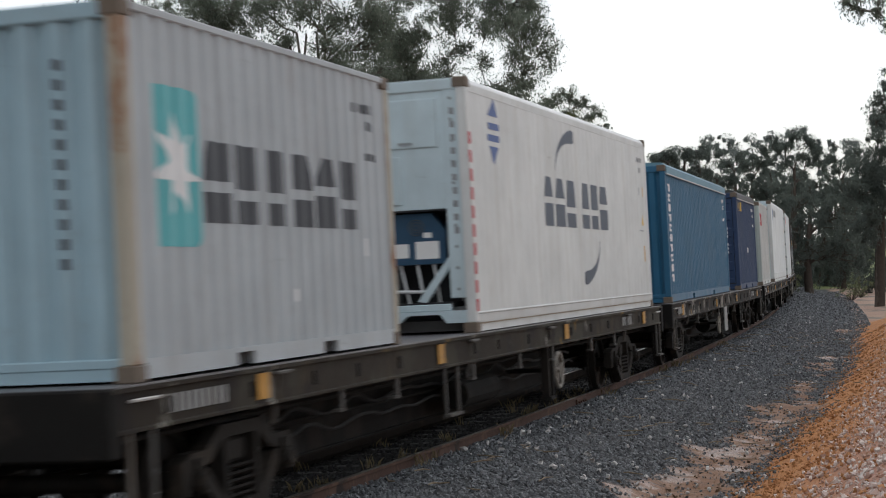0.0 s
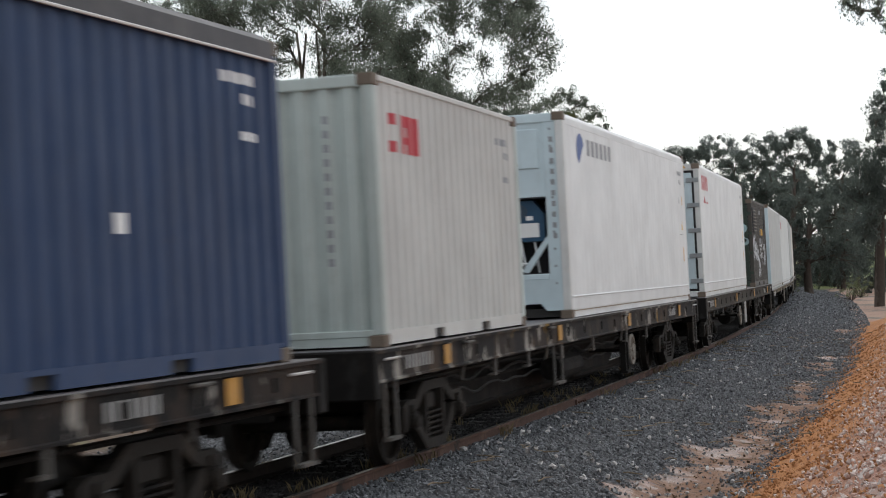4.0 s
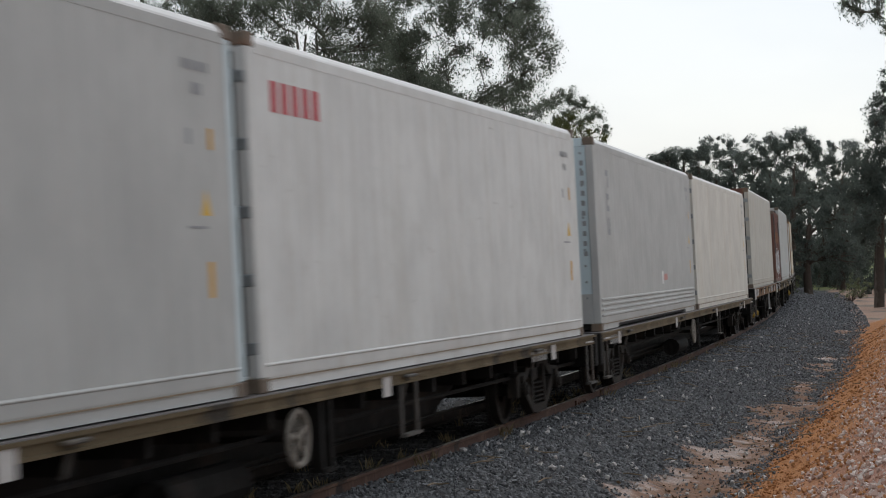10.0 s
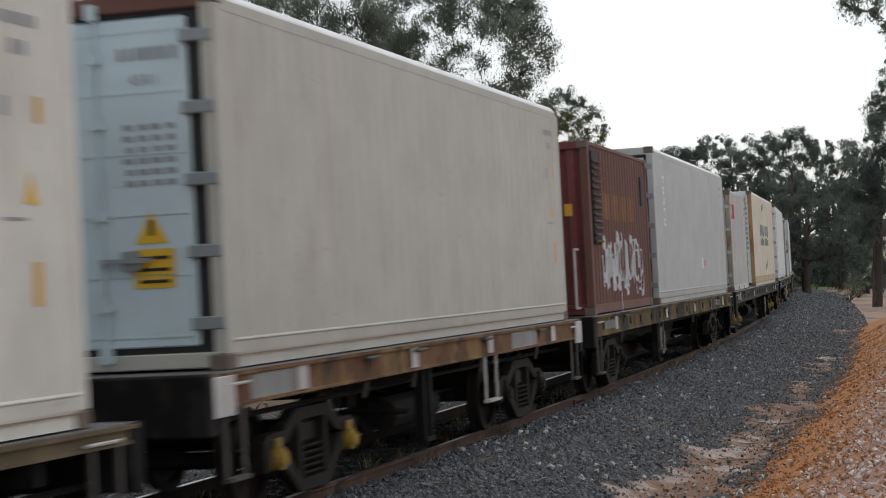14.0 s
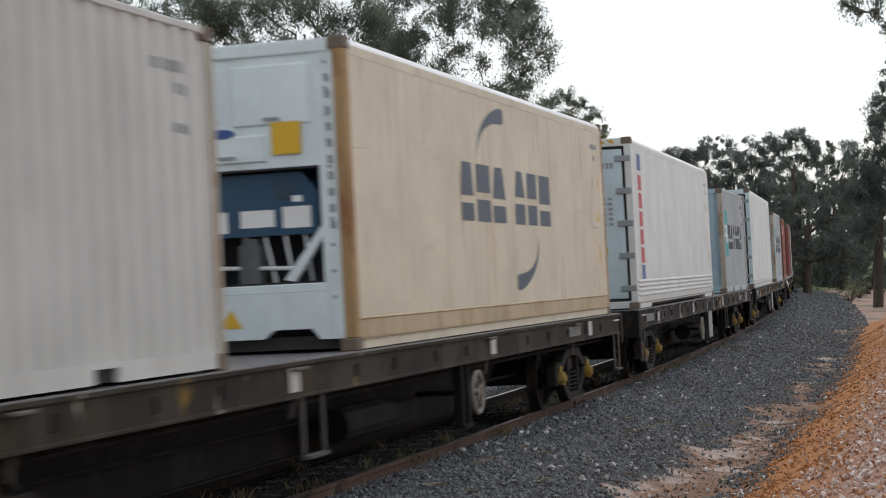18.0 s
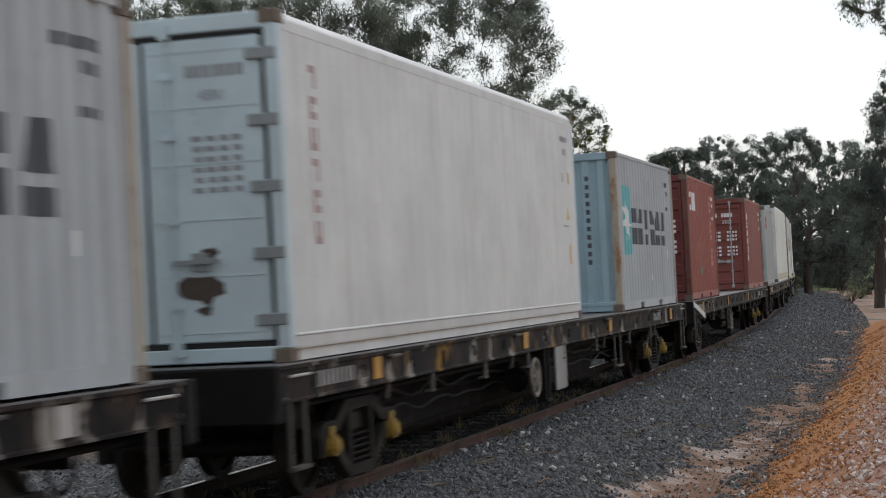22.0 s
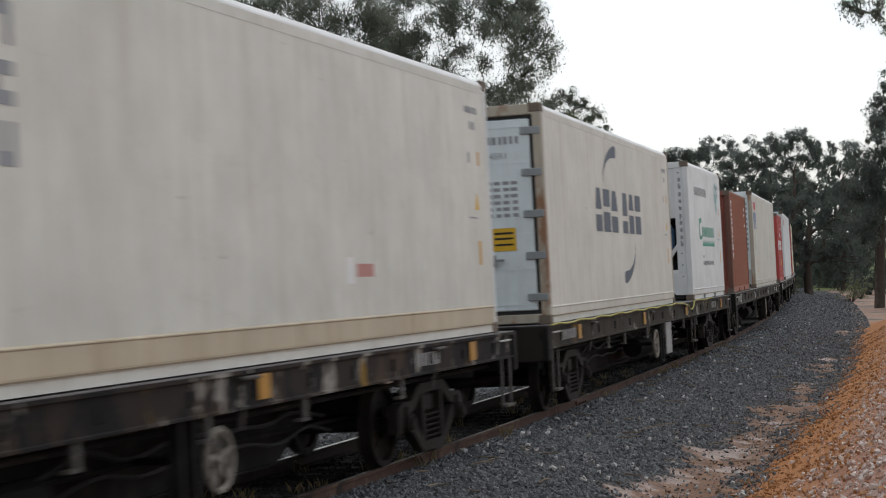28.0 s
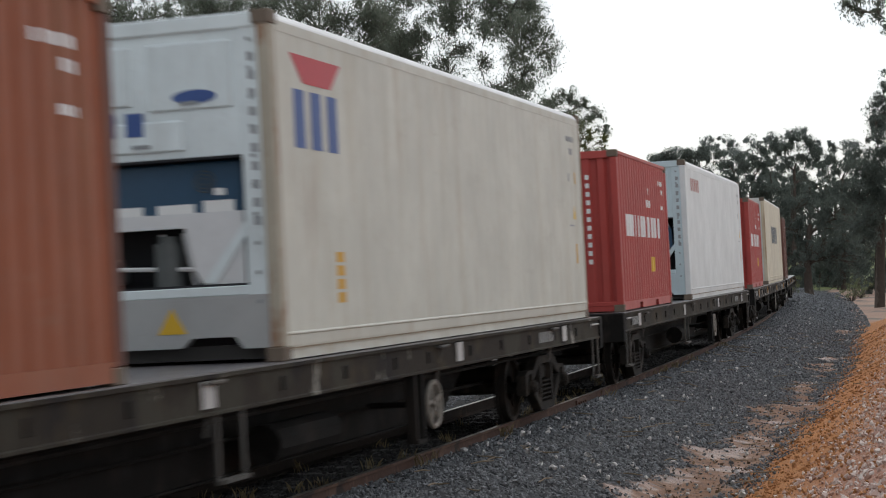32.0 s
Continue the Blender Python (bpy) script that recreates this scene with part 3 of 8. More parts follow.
def wagon(length, deck, sill, kind, seed, label, caps, short_first, hx):
    """A container flat: local x runs from the leading end backwards, z = 0 on the rails."""
    rng = random.Random(seed)
    h = length / 2
    w = tagged(new("container_wagon"), label, "wagon", "wagons of the train")
    b = h - BASE
    sd = .14 if deck < 1.1 else (.27 if kind == "tan" else .31)
    # side sills: deep channels with flanges
    for sgn in (-1, 1):
        bm = bm_new()
        y0, y1 = sgn * 1.275, sgn * 1.19
        prism(bm, [(y0, deck - .012), (y1, deck - .012), (y1, deck - sd), (y0, deck - sd), (y0, deck - sd + .02), (sgn * 1.258, deck - sd + .03), (sgn * 1.258, deck - .045), (sgn * 1.292, deck - .04), (sgn * 1.292, deck - .012)], "x", -h, h)
        part("side_sill", bm, sill, w)
    # deck: solid plates over the bogies and the middle, cross-bearers between
    bm = bm_new()
    box(bm, -h, h, -1.27, 1.27, deck - .011, deck)
    part("deck_plate", bm, M_DECK, w, "worn grey steel deck")
    bm, first = bm_new(), None
    x = -h + .6
    while x < h - .4:
        if first is None:
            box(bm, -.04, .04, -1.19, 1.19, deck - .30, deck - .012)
            first = part("cross_bearer", bm, M_STEEL, w, "", pose(x, 0, 0))
        else:
            again(first, pose(x, 0, 0))
        x += 1.15
    # centre sill, deepened into a fish belly between the bogies
    bm = bm_new()
    dep = deck - .25 if kind != "tan" else .50
    wide = .34
    for y in (-wide, wide):
        prism(bm, [(-h, deck - .02), (h, deck - .02), (h, deck - .36), (b - 1.35, deck - .38), (b - 2.6, deck - dep), (-b + 2.6, deck - dep), (-b + 1.35, deck - .38), (-h, deck - .36)], "y", y - .02, y + .02)
    box(bm, -b + 2.6, b - 2.6, -wide - .06, wide + .06, deck - dep - .02, deck - dep)
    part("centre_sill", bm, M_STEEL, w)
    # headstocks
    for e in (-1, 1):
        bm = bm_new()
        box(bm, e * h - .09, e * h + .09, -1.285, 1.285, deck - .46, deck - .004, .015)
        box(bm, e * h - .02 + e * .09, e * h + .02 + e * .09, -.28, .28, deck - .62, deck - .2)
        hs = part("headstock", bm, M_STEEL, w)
        bm = bm_new()
        rod(bm, (e * (h + .08), 0, .86), (e * (h + .42), 0, .86), .075, 8)
        box(bm, e * (h + .55) - .15, e * (h + .55) + .15, -.16, .12, .70, 1.0, .04)
        part("coupler", bm, M_BOGIE, w, "rusty cast knuckle coupler")
        bm = bm_new()
        for k in range(7):
            a, c = k / 7, (k + 1) / 7
            f = lambda q: (e * (h + .08 + .62 * q), .42, .62 - .32 * math.sin(math.pi * q * .9))
            rod(bm, f(a), f(c), .022, 6)
        part("brake_hose", bm, M_BLACK, w, "black rubber brake hose")
    # steps at the corners
    for e in (-1, 1):
        bm = bm_new()
        step_iron(bm, e * (h - .42), -1.262, deck - sd - .55, deck - sd)
        part("corner_step", bm, M_LADDER, w)
        bm = bm_new()
        rod(bm, (e * (h - .25), -1.29, deck - .10), (e * (h - .70), -1.29, deck - .10), .013, 6)
        part("grab_rail", bm, M_REFL_W, w, "pale grab rail")
    for k in range(4):
        x = -h + 3.1 + k * (length - 6.2) / 3 + rng.uniform(-.8, .8)
        bm = bm_new()
        box(bm, x - .16, x + .16, -1.33, -1.275, deck - .085, deck - .055, .008)
        rod(bm, (x, -1.27, deck - .07), (x, -1.20, deck - sd - .16), .02, 6)
        part("lashing_cleat", bm, M_LADDER, w, "worn steel lashing cleat")
    # stake pockets
    bm = bm_new()
    box(bm, -.04, .04, -1.272, -1.256, deck - sd * .72, deck - sd * .34, .006)
    first = None
    x = -h + .9
    while x < h - .6 and kind != "tan" and deck > 1.1:
        at = pose(x, 0, 0)
        first = part("stake_pocket", bm, M_STEEL, w, "", at) if first is None else again(first, at)
        x += 1.35 + rng.uniform(-.25, .25)
    # reflectors and stencilled panels on the sill
    mat = {"flat": M_REFL_Y, "white": M_REFL_W, "tan": M_REFL_W, "low": M_REFL_W, "yellow": M_REFL_W}[kind]
    for k in range(4):
        x = -h + 2.2 + k * (length - 4.4) / 3 + rng.uniform(-.5, .5)
        bm = bm_new()
        z0 = deck - (sd * .5 if deck > 1.1 else .13)
        hh = .10
        box(bm, x - .12, x + .12, -1.280, -1.2735, z0 - hh, z0 + hh)
        part("reflector", bm, mat, w, "square reflector plate")
    bm = bm_new()
    for x, c in ((-h + 1.35, 9), (h - 3.4, 7)):
        if kind == "tan":
            box(bm, x - .55, x + .75, -1.2645, -1.2585, deck - max(sd, .28) + .04, deck - .05)
        for k in range(c):
            box(bm, x - .45 + k * .12, x - .38 + k * .12, -1.2695, -1.2655, deck - max(sd, .28) * .5 - .07, deck - max(sd, .28) * .5 + .06)
    tagged(part("stencilled_panel", bm, M_PALE, w, "worn white stencilled panel"), kind="stuff")
    # brake gear: hand wheel, reservoir, rods, hanging steps
    bm = bm_new()
    zc = .57
    torus(bm, (hx, -1.22, zc), .23, .026)
    for k in range(5):
        a = .4 + math.pi * k / 5 * 2
        prism(bm, [(hx - .018 * math.sin(a), zc + .018 * math.cos(a)), (hx + .018 * math.sin(a), zc - .018 * math.cos(a)),
                   (hx + .22 * math.cos(a) + .013 * math.sin(a), zc + .22 * math.sin(a) - .013 * math.cos(a)), (hx + .22 * math.cos(a) - .013 * math.sin(a), zc + .22 * math.sin(a) + .013 * math.cos(a))], "y", -1.232, -1.208)
    rod(bm, (hx, -1.25, zc), (hx, -1.15, zc), .045, 10)
    if kind == "tan":
        bm.free()
        for e in (-1, 1):
            bm = bm_new()
            box(bm, e * (h - .20) - .20, e * (h - .20) + .20, -1.300, -1.268, deck - .33, deck - .03, .006)
            part("end_plate", bm, M_REFL_W, w, "white end plate on the sill")
    else:
        part("handbrake_wheel", bm, M_HANDW, w, "pale spoked handbrake wheel")
    bm = bm_new()
    q = hx - .72 if short_first else hx + .50
    box(bm, q, q + .07, -1.24, -1.14, zc - .32, deck - sd)
    box(bm, q + .24, q + .31, -1.24, -1.14, zc - .32, deck - sd)
    box(bm, q, q + .31, -1.26, -1.12, zc - .35, zc - .31)
    rod(bm, (hx, -1.235, zc), (hx, -.5, zc), .03, 8)
    part("brake_bracket", bm, M_STEEL, w)
    if not short_first and deck > 1.1 and kind != "tan":
        bm = bm_new()
        box(bm, hx + 1.12, hx + 1.80, -1.26, -1.23, zc - .24, deck - sd, .01)
        part("guard_plate", bm, M_PALE, w, "pale grey hanging plate")
    bm = bm_new()
    step_iron(bm, -2.9 if short_first else (1.6 if kind == "tan" else 3.9), -1.25, deck - sd - .52, deck - sd, .5)
    part("side_step", bm, M_REFL_W if kind == "tan" else M_LADDER, w, "white side step" if kind == "tan" else "grey steel side step")
    bm = bm_new()
    rod(bm, (-1.0, -.75, deck - .72), (.6, -.75, deck - .72), .17, 12)
    part("air_reservoir", bm, M_STEEL, w)
    bm = bm_new()
    rod(bm, (-b, -.5, deck - .62), (b, -.5, deck - .70), .02, 6)
    rod(bm, (-h, -.95, deck - .40), (h, -.95, deck - .40), .025, 6)
    part("brake_rigging", bm, M_STEEL, w)
    if kind == "flat":
        # loose air lines and cables sag from hanger to hanger under the deck
        for y, z0, amp, r_ in ((-.50, deck - .52, .09, .020), (-.56, deck - .70, .06, .016)):
            bm, prev = bm_new(), None
            for i in range(int((length - 8.5) / .26)):
                c = (-b + 1.8 + i * .26, y, z0 - amp * abs(math.sin(i * .42 + y * 9)) - .03 * math.sin(i * 1.1))
                ring = [bm.verts.new((c[0], c[1] + r_ * math.cos(k * math.pi / 3), c[2] + r_ * math.sin(k * math.pi / 3))) for k in range(6)]
                for k in range(6 if prev else 0):
                    bm.faces.new((prev[k], prev[(k + 1) % 6], ring[(k + 1) % 6], ring[k]))
                prev = ring
            part("air_line", bm, M_HOSE, w, "sagging air line under the deck")
        # small hangers below the sill
        bm, first = bm_new(), None
        box(bm, -.035, .035, -1.262, -1.235, deck - sd - .17, deck - sd + .02)
        box(bm, -.10, .035, -1.27, -1.19, deck - sd - .19, deck - sd - .165)
        for k in range(7):
            x = -h + 4.3 + k * (length - 8.6) / 6 + rng.uniform(-.4, .4)
            first = part("hanger", bm, M_LADDER, w, "worn steel hanger below the sill", pose(x, 0, 0)) if first is None else again(first, pose(x, 0, 0))
    for e in (-1, 1):
        bg = bogie_parts(w, e * b, M_YCAP if caps in (e, 2) else M_BOGIE)
        for ax in (-.9, .9):
            ws = new("wheelset", WHEELS)
            ws.parent = bg
            ws.matrix_basis = pose(ax, 0, WHEEL_R)
            tagged(ws, "steel wheelset with worn bright treads")
            WHEELSETS.append((ws, ax))
    return w, b


# ---------- shipping containers ----------
WIDE = 1.219
M_CAST = paint("worn_corner_casting", (.15, .115, .085), .7, .6, .5)
M_SEAM = paint("grimy_seam", (.26, .20, .13), .7, .6, .5)
# paler paint for roof edges: the sky's highlight is in the colour
M_ROOFGLINT = paint("bleached_roof_edge", (.76, .765, .75), .4, .15, 0, (.45, .40, .32))
M_GASKET = plain("black_door_gasket", (.015, .015, .016), .7)
M_GALV = plain("galvanised_rod", (.36, .38, .38), .5, .6, .25, 14)
M_HINGE = plain("grey_hinge", (.26, .28, .285), .55, .3, .3, 12)
# near-black: the shade inside bays and vents is put into the colour
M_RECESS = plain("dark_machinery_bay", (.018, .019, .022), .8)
M_UNITBLUE = plain("navy_machinery_cover", (.018, .062, .115), .45, 0, .2, 5)
M_UNITWHITE = plain("white_machinery_cover", (.62, .63, .63), .45, 0, .12, 5)
M_GRILLE = plain("grey_fan_guard", (.10, .11, .11), .5, .4)
M_STICK = plain("white_sticker", (.72, .72, .70), .6, 0, .08, 5)
M_DARKTXT = plain("charcoal_lettering", (.055, .06, .068), .6, 0, .3, 6)
M_GREYTXT = plain("faded_grey_lettering", (.26, .27, .28), .6, 0, .25, 6)
M_NAVYTXT = plain("navy_lettering", (.028, .043, .075), .55, 0, .3, 6)
M_REDTXT = plain("red_lettering", (.43, .032, .045), .55, 0, .2, 6)
M_PINKTXT = plain("faded_red_lettering", (.45, .20, .17), .6, 0, .25, 6)
M_WHITETXT = plain("white_lettering", (.70, .70, .69), .6, 0, .15, 6)
M_TEAL = plain("teal_panel", (.10, .40, .42), .5, 0, .15, 5)
M_GREENTXT = plain("green_lettering", (.02, .27, .18), .55, 0, .2, 5)
M_BLUETXT = plain("blue_lettering", (.035, .08, .25), .55, 0, .2, 5)
M_YELLOW = plain("yellow_sign", (.62, .38, .02), .55, 0, .15, 7)
M_AMBER = plain("amber_sign", (.55, .30, .03), .55, 0, .2, 7)
M_TAGWHITE = plain("white_spray_paint", (.62, .64, .65), .7, 0, .25, 4)
M_TAGBLUE = plain("pale_blue_spray_paint", (.36, .50, .52), .7, 0, .3, 4)
M_FLOORUND = plain("dark_container_underside", (.03, .028, .026), .9)


def corr_knots(L):
    """The trapezoid folds of a side wall: (x, depth below the outer plane)."""
    k, x, xe = [], -L / 2 + .13, L / 2 - .13
    n = round((xe - x) / .278)
    p = (xe - x) / n
    for i in range(n):
        k += [(x, .015), (x + p * .32, .015), (x + p * .5, .050), (x + p * .82, .050)]
        x += p
    return k + [(xe, .015)]


FINE = {"side_number", "stencilled_data", "container_number", "spray_tag", "hazard_strip", "red_strip", "data_label", "plate_writing", "number_blocks", "amber_strip", "stencil_blocks"}


def mark(parent, name, polys, mat, label="", knots=None, off=.003, near=-WIDE):
    """Painted shapes on the wall that faces the line's open side; they follow its folds."""
    if len(polys) > 1 and name in ("brand_blocks", "blue_blocks", "green_blocks", "amber_blocks", "old_lettering", "dark_blocks", "small_plate", "arrow_logo", "white_dots", "amber_label", "red_mark"):
        for poly in polys:
            ob = mark(parent, name[:-1] if name.endswith("blocks") else name, [poly], mat, label, knots, off, near)
        return ob
    bm = bm_new()
    for poly in polys:
        vs = [bm.verts.new((u, 0, v)) for u, v in poly]
        bm.faces.new(vs)
    if knots:
        lo, hi = min(u for p in polys for u, _ in p), max(u for p in polys for u, _ in p)
        for kx, _ in knots:
            if lo < kx < hi:
                bmesh.ops.bisect_plane(bm, geom=bm.verts[:] + bm.edges[:] + bm.faces[:], plane_co=(kx, 0, 0), plane_no=(1, 0, 0))
        kx, kd = [k[0] for k in knots], [k[1] for k in knots]
        for v in bm.verts:
            v.co.y = near + float(np.interp(v.co.x, kx, kd)) - off
    else:
        for v in bm.verts:
            v.co.y = near - off
    for f in bm.faces:
        f.normal_update()
        if f.normal.y > 0:
            f.normal_flip()
    me = bpy.data.meshes.new(name)
    bm.to_mesh(me)
    bm.free()
    me.materials.append(mat)
    ob = new(name, me)
    ob.parent = parent
    return tagged(ob, label, kind="stuff" if name in FINE else "")


def mark_end(parent, name, polys, mat, x, label="", off=.003):
    """Painted shapes on the leading end: (y, z) pairs."""
    if len(polys) > 1 and name in ("brand_blocks", "blue_blocks", "amber_blocks"):
        for poly in polys:
            ob = mark_end(parent, name[:-1], [poly], mat, x, label, off)
        return ob
    bm = bm_new()
    for poly in polys:
        bm.faces.new([bm.verts.new((x - off, u, v)) for u, v in poly])
    for f in bm.faces:
        f.normal_update()
        if f.normal.x > 0:
            f.normal_flip()
    me = bpy.data.meshes.new(name)
    bm.to_mesh(me)
    bm.free()
    me.materials.append(mat)
    ob = new(name, me)
    ob.parent = parent
    return tagged(ob, label, kind="stuff" if name in FINE else "")


def rect(u0, u1, v0, v1):
    return [(u0, v0), (u1, v0), (u1, v1), (u0, v1)]


def blocks(u0, u1, v0, v1, n, rng, gap=.36, space=()):
    """A brand word as a row of plain solid bars, one for each sign."""
    step = (u1 - u0) / n
    return [rect(u0 + i * step, u0 + (i + 1) * step - step * gap, v0, v1) for i in range(n) if i not in space]


def two_piece(u0, u1, v0, v1, rng):
    """One sign of a brand word as a plain shape: a slanted-shouldered block split by a slit."""
    w, cut = u1 - u0, v0 + (v1 - v0) * rng.choice((.38, .46, .54))
    k = w * rng.choice((.0, .12, .2))
    return [[(u0, v0), (u0 + w * .92, v0), (u0 + w * .92, cut - .05), (u0, cut - .05)],
            [(u0, cut + .035), (u0 + w * .92, cut + .035), (u0 + w * .92 - k, v1), (u0 + k, v1)]]


def stacked(u0, u1, v0, v1, n):
    """A brand word that runs down a wall, as plain shapes of two or three strokes each."""
    step, out = (v1 - v0) / n, []
    for i in range(n):
        lo, hi = v1 - (i + 1) * step + step * .26, v1 - i * step
        a, b = (u1 - u0) * .33, (hi - lo) * .33
        if i % 3 == 0:
            out += [rect(u0, u1, hi - b, hi), rect(u1 - a, u1, lo, hi - b)]
        elif i % 3 == 1:
            out += [rect(u0, u1, hi - b, hi), rect(u0, u1, lo, lo + b), rect(u0, u0 + a, lo + b, hi - b)]
        else:
            out += [rect(u0, u1, lo, lo + b), rect(u0, u0 + a, lo + b, hi), rect(u1 - a, u1, lo + b, hi)]
    return out


def small_bars(u0, v0, w, h, cols, rng):
    """A line of writing too small to read."""
    out, x = [], u0
    for i in range(cols):
        ww = w / cols * rng.uniform(.55, .85)
        out.append(rect(x, x + ww, v0, v0 + h))
        x += w / cols
    return out


def star(cx, cz, r, n=7):
    pts = []
    for i in range(n):
        a0, a1, a2 = (math.pi / 2 + 2 * math.pi * (i + d) / n for d in (-.5, 0, .5))
        pts.append([(cx, cz), (cx + r * .42 * math.cos(a0), cz + r * .42 * math.sin(a0)), (cx + r * math.cos(a1), cz + r * math.sin(a1)), (cx + r * .42 * math.cos(a2), cz + r * .42 * math.sin(a2))])
    return pts


def crescent(cx, cz, w, h, up):
    """A horn-shaped sweep: thin where it starts upright, thick and blunt where it has bent flat."""
    n, left, right = 14, [], []
    for i in range(n + 1):
        q = i / n * math.pi / 2
        d = .5 * h * (.04 + .38 * (i / n) ** 1.3) * (1 if i < n else .72)
        x, z = w * (1 - math.cos(q)) - w / 2, h * math.sin(q) - h / 2
        nx, nz = -math.cos(q) * h, math.sin(q) * w
        k = d / math.hypot(nx, nz)
        left.append((x + nx * k, z + nz * k))
        right.append((x - nx * k, z - nz * k))
    sgn = 1 if up else -1
    pt = lambda u: (cx + sgn * u[0], cz + sgn * u[1])
    return [[pt(left[i]), pt(left[i + 1]), pt(right[i + 1]), pt(right[i])] for i in range(n)]


def text_mesh(parent, words, size, mat, m, label=""):
    cu = bpy.data.curves.new("lettering", "FONT")
    cu.body, cu.size, cu.align_x = words, size, "LEFT"
    tmp = bpy.data.objects.new("lettering", cu)
    scene.collection.objects.link(tmp)
    me = bpy.data.meshes.new_from_object(tmp.evaluated_get(bpy.context.evaluated_depsgraph_get()))
    bpy.data.objects.remove(tmp)
    me.materials.clear()
    me.materials.append(mat)
    ob = new("lettering", me)
    ob.parent = parent
    ob.matrix_basis = m
    return tagged(ob, label)


def end_text(parent, words, size, mat, x, y, z):
    return text_mesh(parent, words, size, mat, Matrix.Translation((x - .005, y, z)) @ Matrix(((0, 0, -1, 0), (-1, 0, 0, 0), (0, 1, 0, 0), (0, 0, 0, 1))), "stencilled size code")


def frame_of(c, L, H, post, rail=None, low=False):
    """Corner posts, castings, rails, roof and floor shared by every container."""
    rail = rail or post
    h = L / 2
    bm = bm_new()
    box(bm, 0, .13, -WIDE + .004, -WIDE + .12, .118, H - .118, .01)
    p = part("corner_post", bm, post, c, "", pose(-h + .004, 0, 0))
    again(p, pose(h - .134, 0, 0))
    again(p, pose(-h + .134, 0, 0, 0, 0, 180))
    again(p, pose(h - .004, 0, 0, 0, 0, 180))
    bm = bm_new()
    box(bm, 0, .178, -WIDE, -WIDE + .162, 0, .118, .008)
    k = part("corner_casting", bm, M_CAST, c, "", pose(-h, 0, 0))
    for z in (0, H - .118):
        if z:
            again(k, pose(-h, 0, z))
        again(k, pose(h - .178, 0, z))
        again(k, pose(-h + .178, 0, z, 0, 0, 180))
        again(k, pose(h, 0, z, 0, 0, 180))
    return h


def floor_and_roof(c, L, H, rf):
    h = L / 2
    bm = bm_new()
    box(bm, -h + .1, h - .1, -WIDE + .06, WIDE - .06, .03, .15)
    part("floor", bm, M_FLOORUND, c)
    bm = bm_new()
    n = max(4, round(L / 1.1))
    for i in range(n):
        a, b = -h + .14 + (L - .28) * i / n, -h + .14 + (L - .28) * (i + 1) / n
        box(bm, a + .01, b - .01, -WIDE + .07, WIDE - .07, H - .035, H - .012)
    box(bm, -h + .05, h - .05, -WIDE + .05, WIDE - .05, H - .05, H - .035)
    part("roof", bm, rf, c)


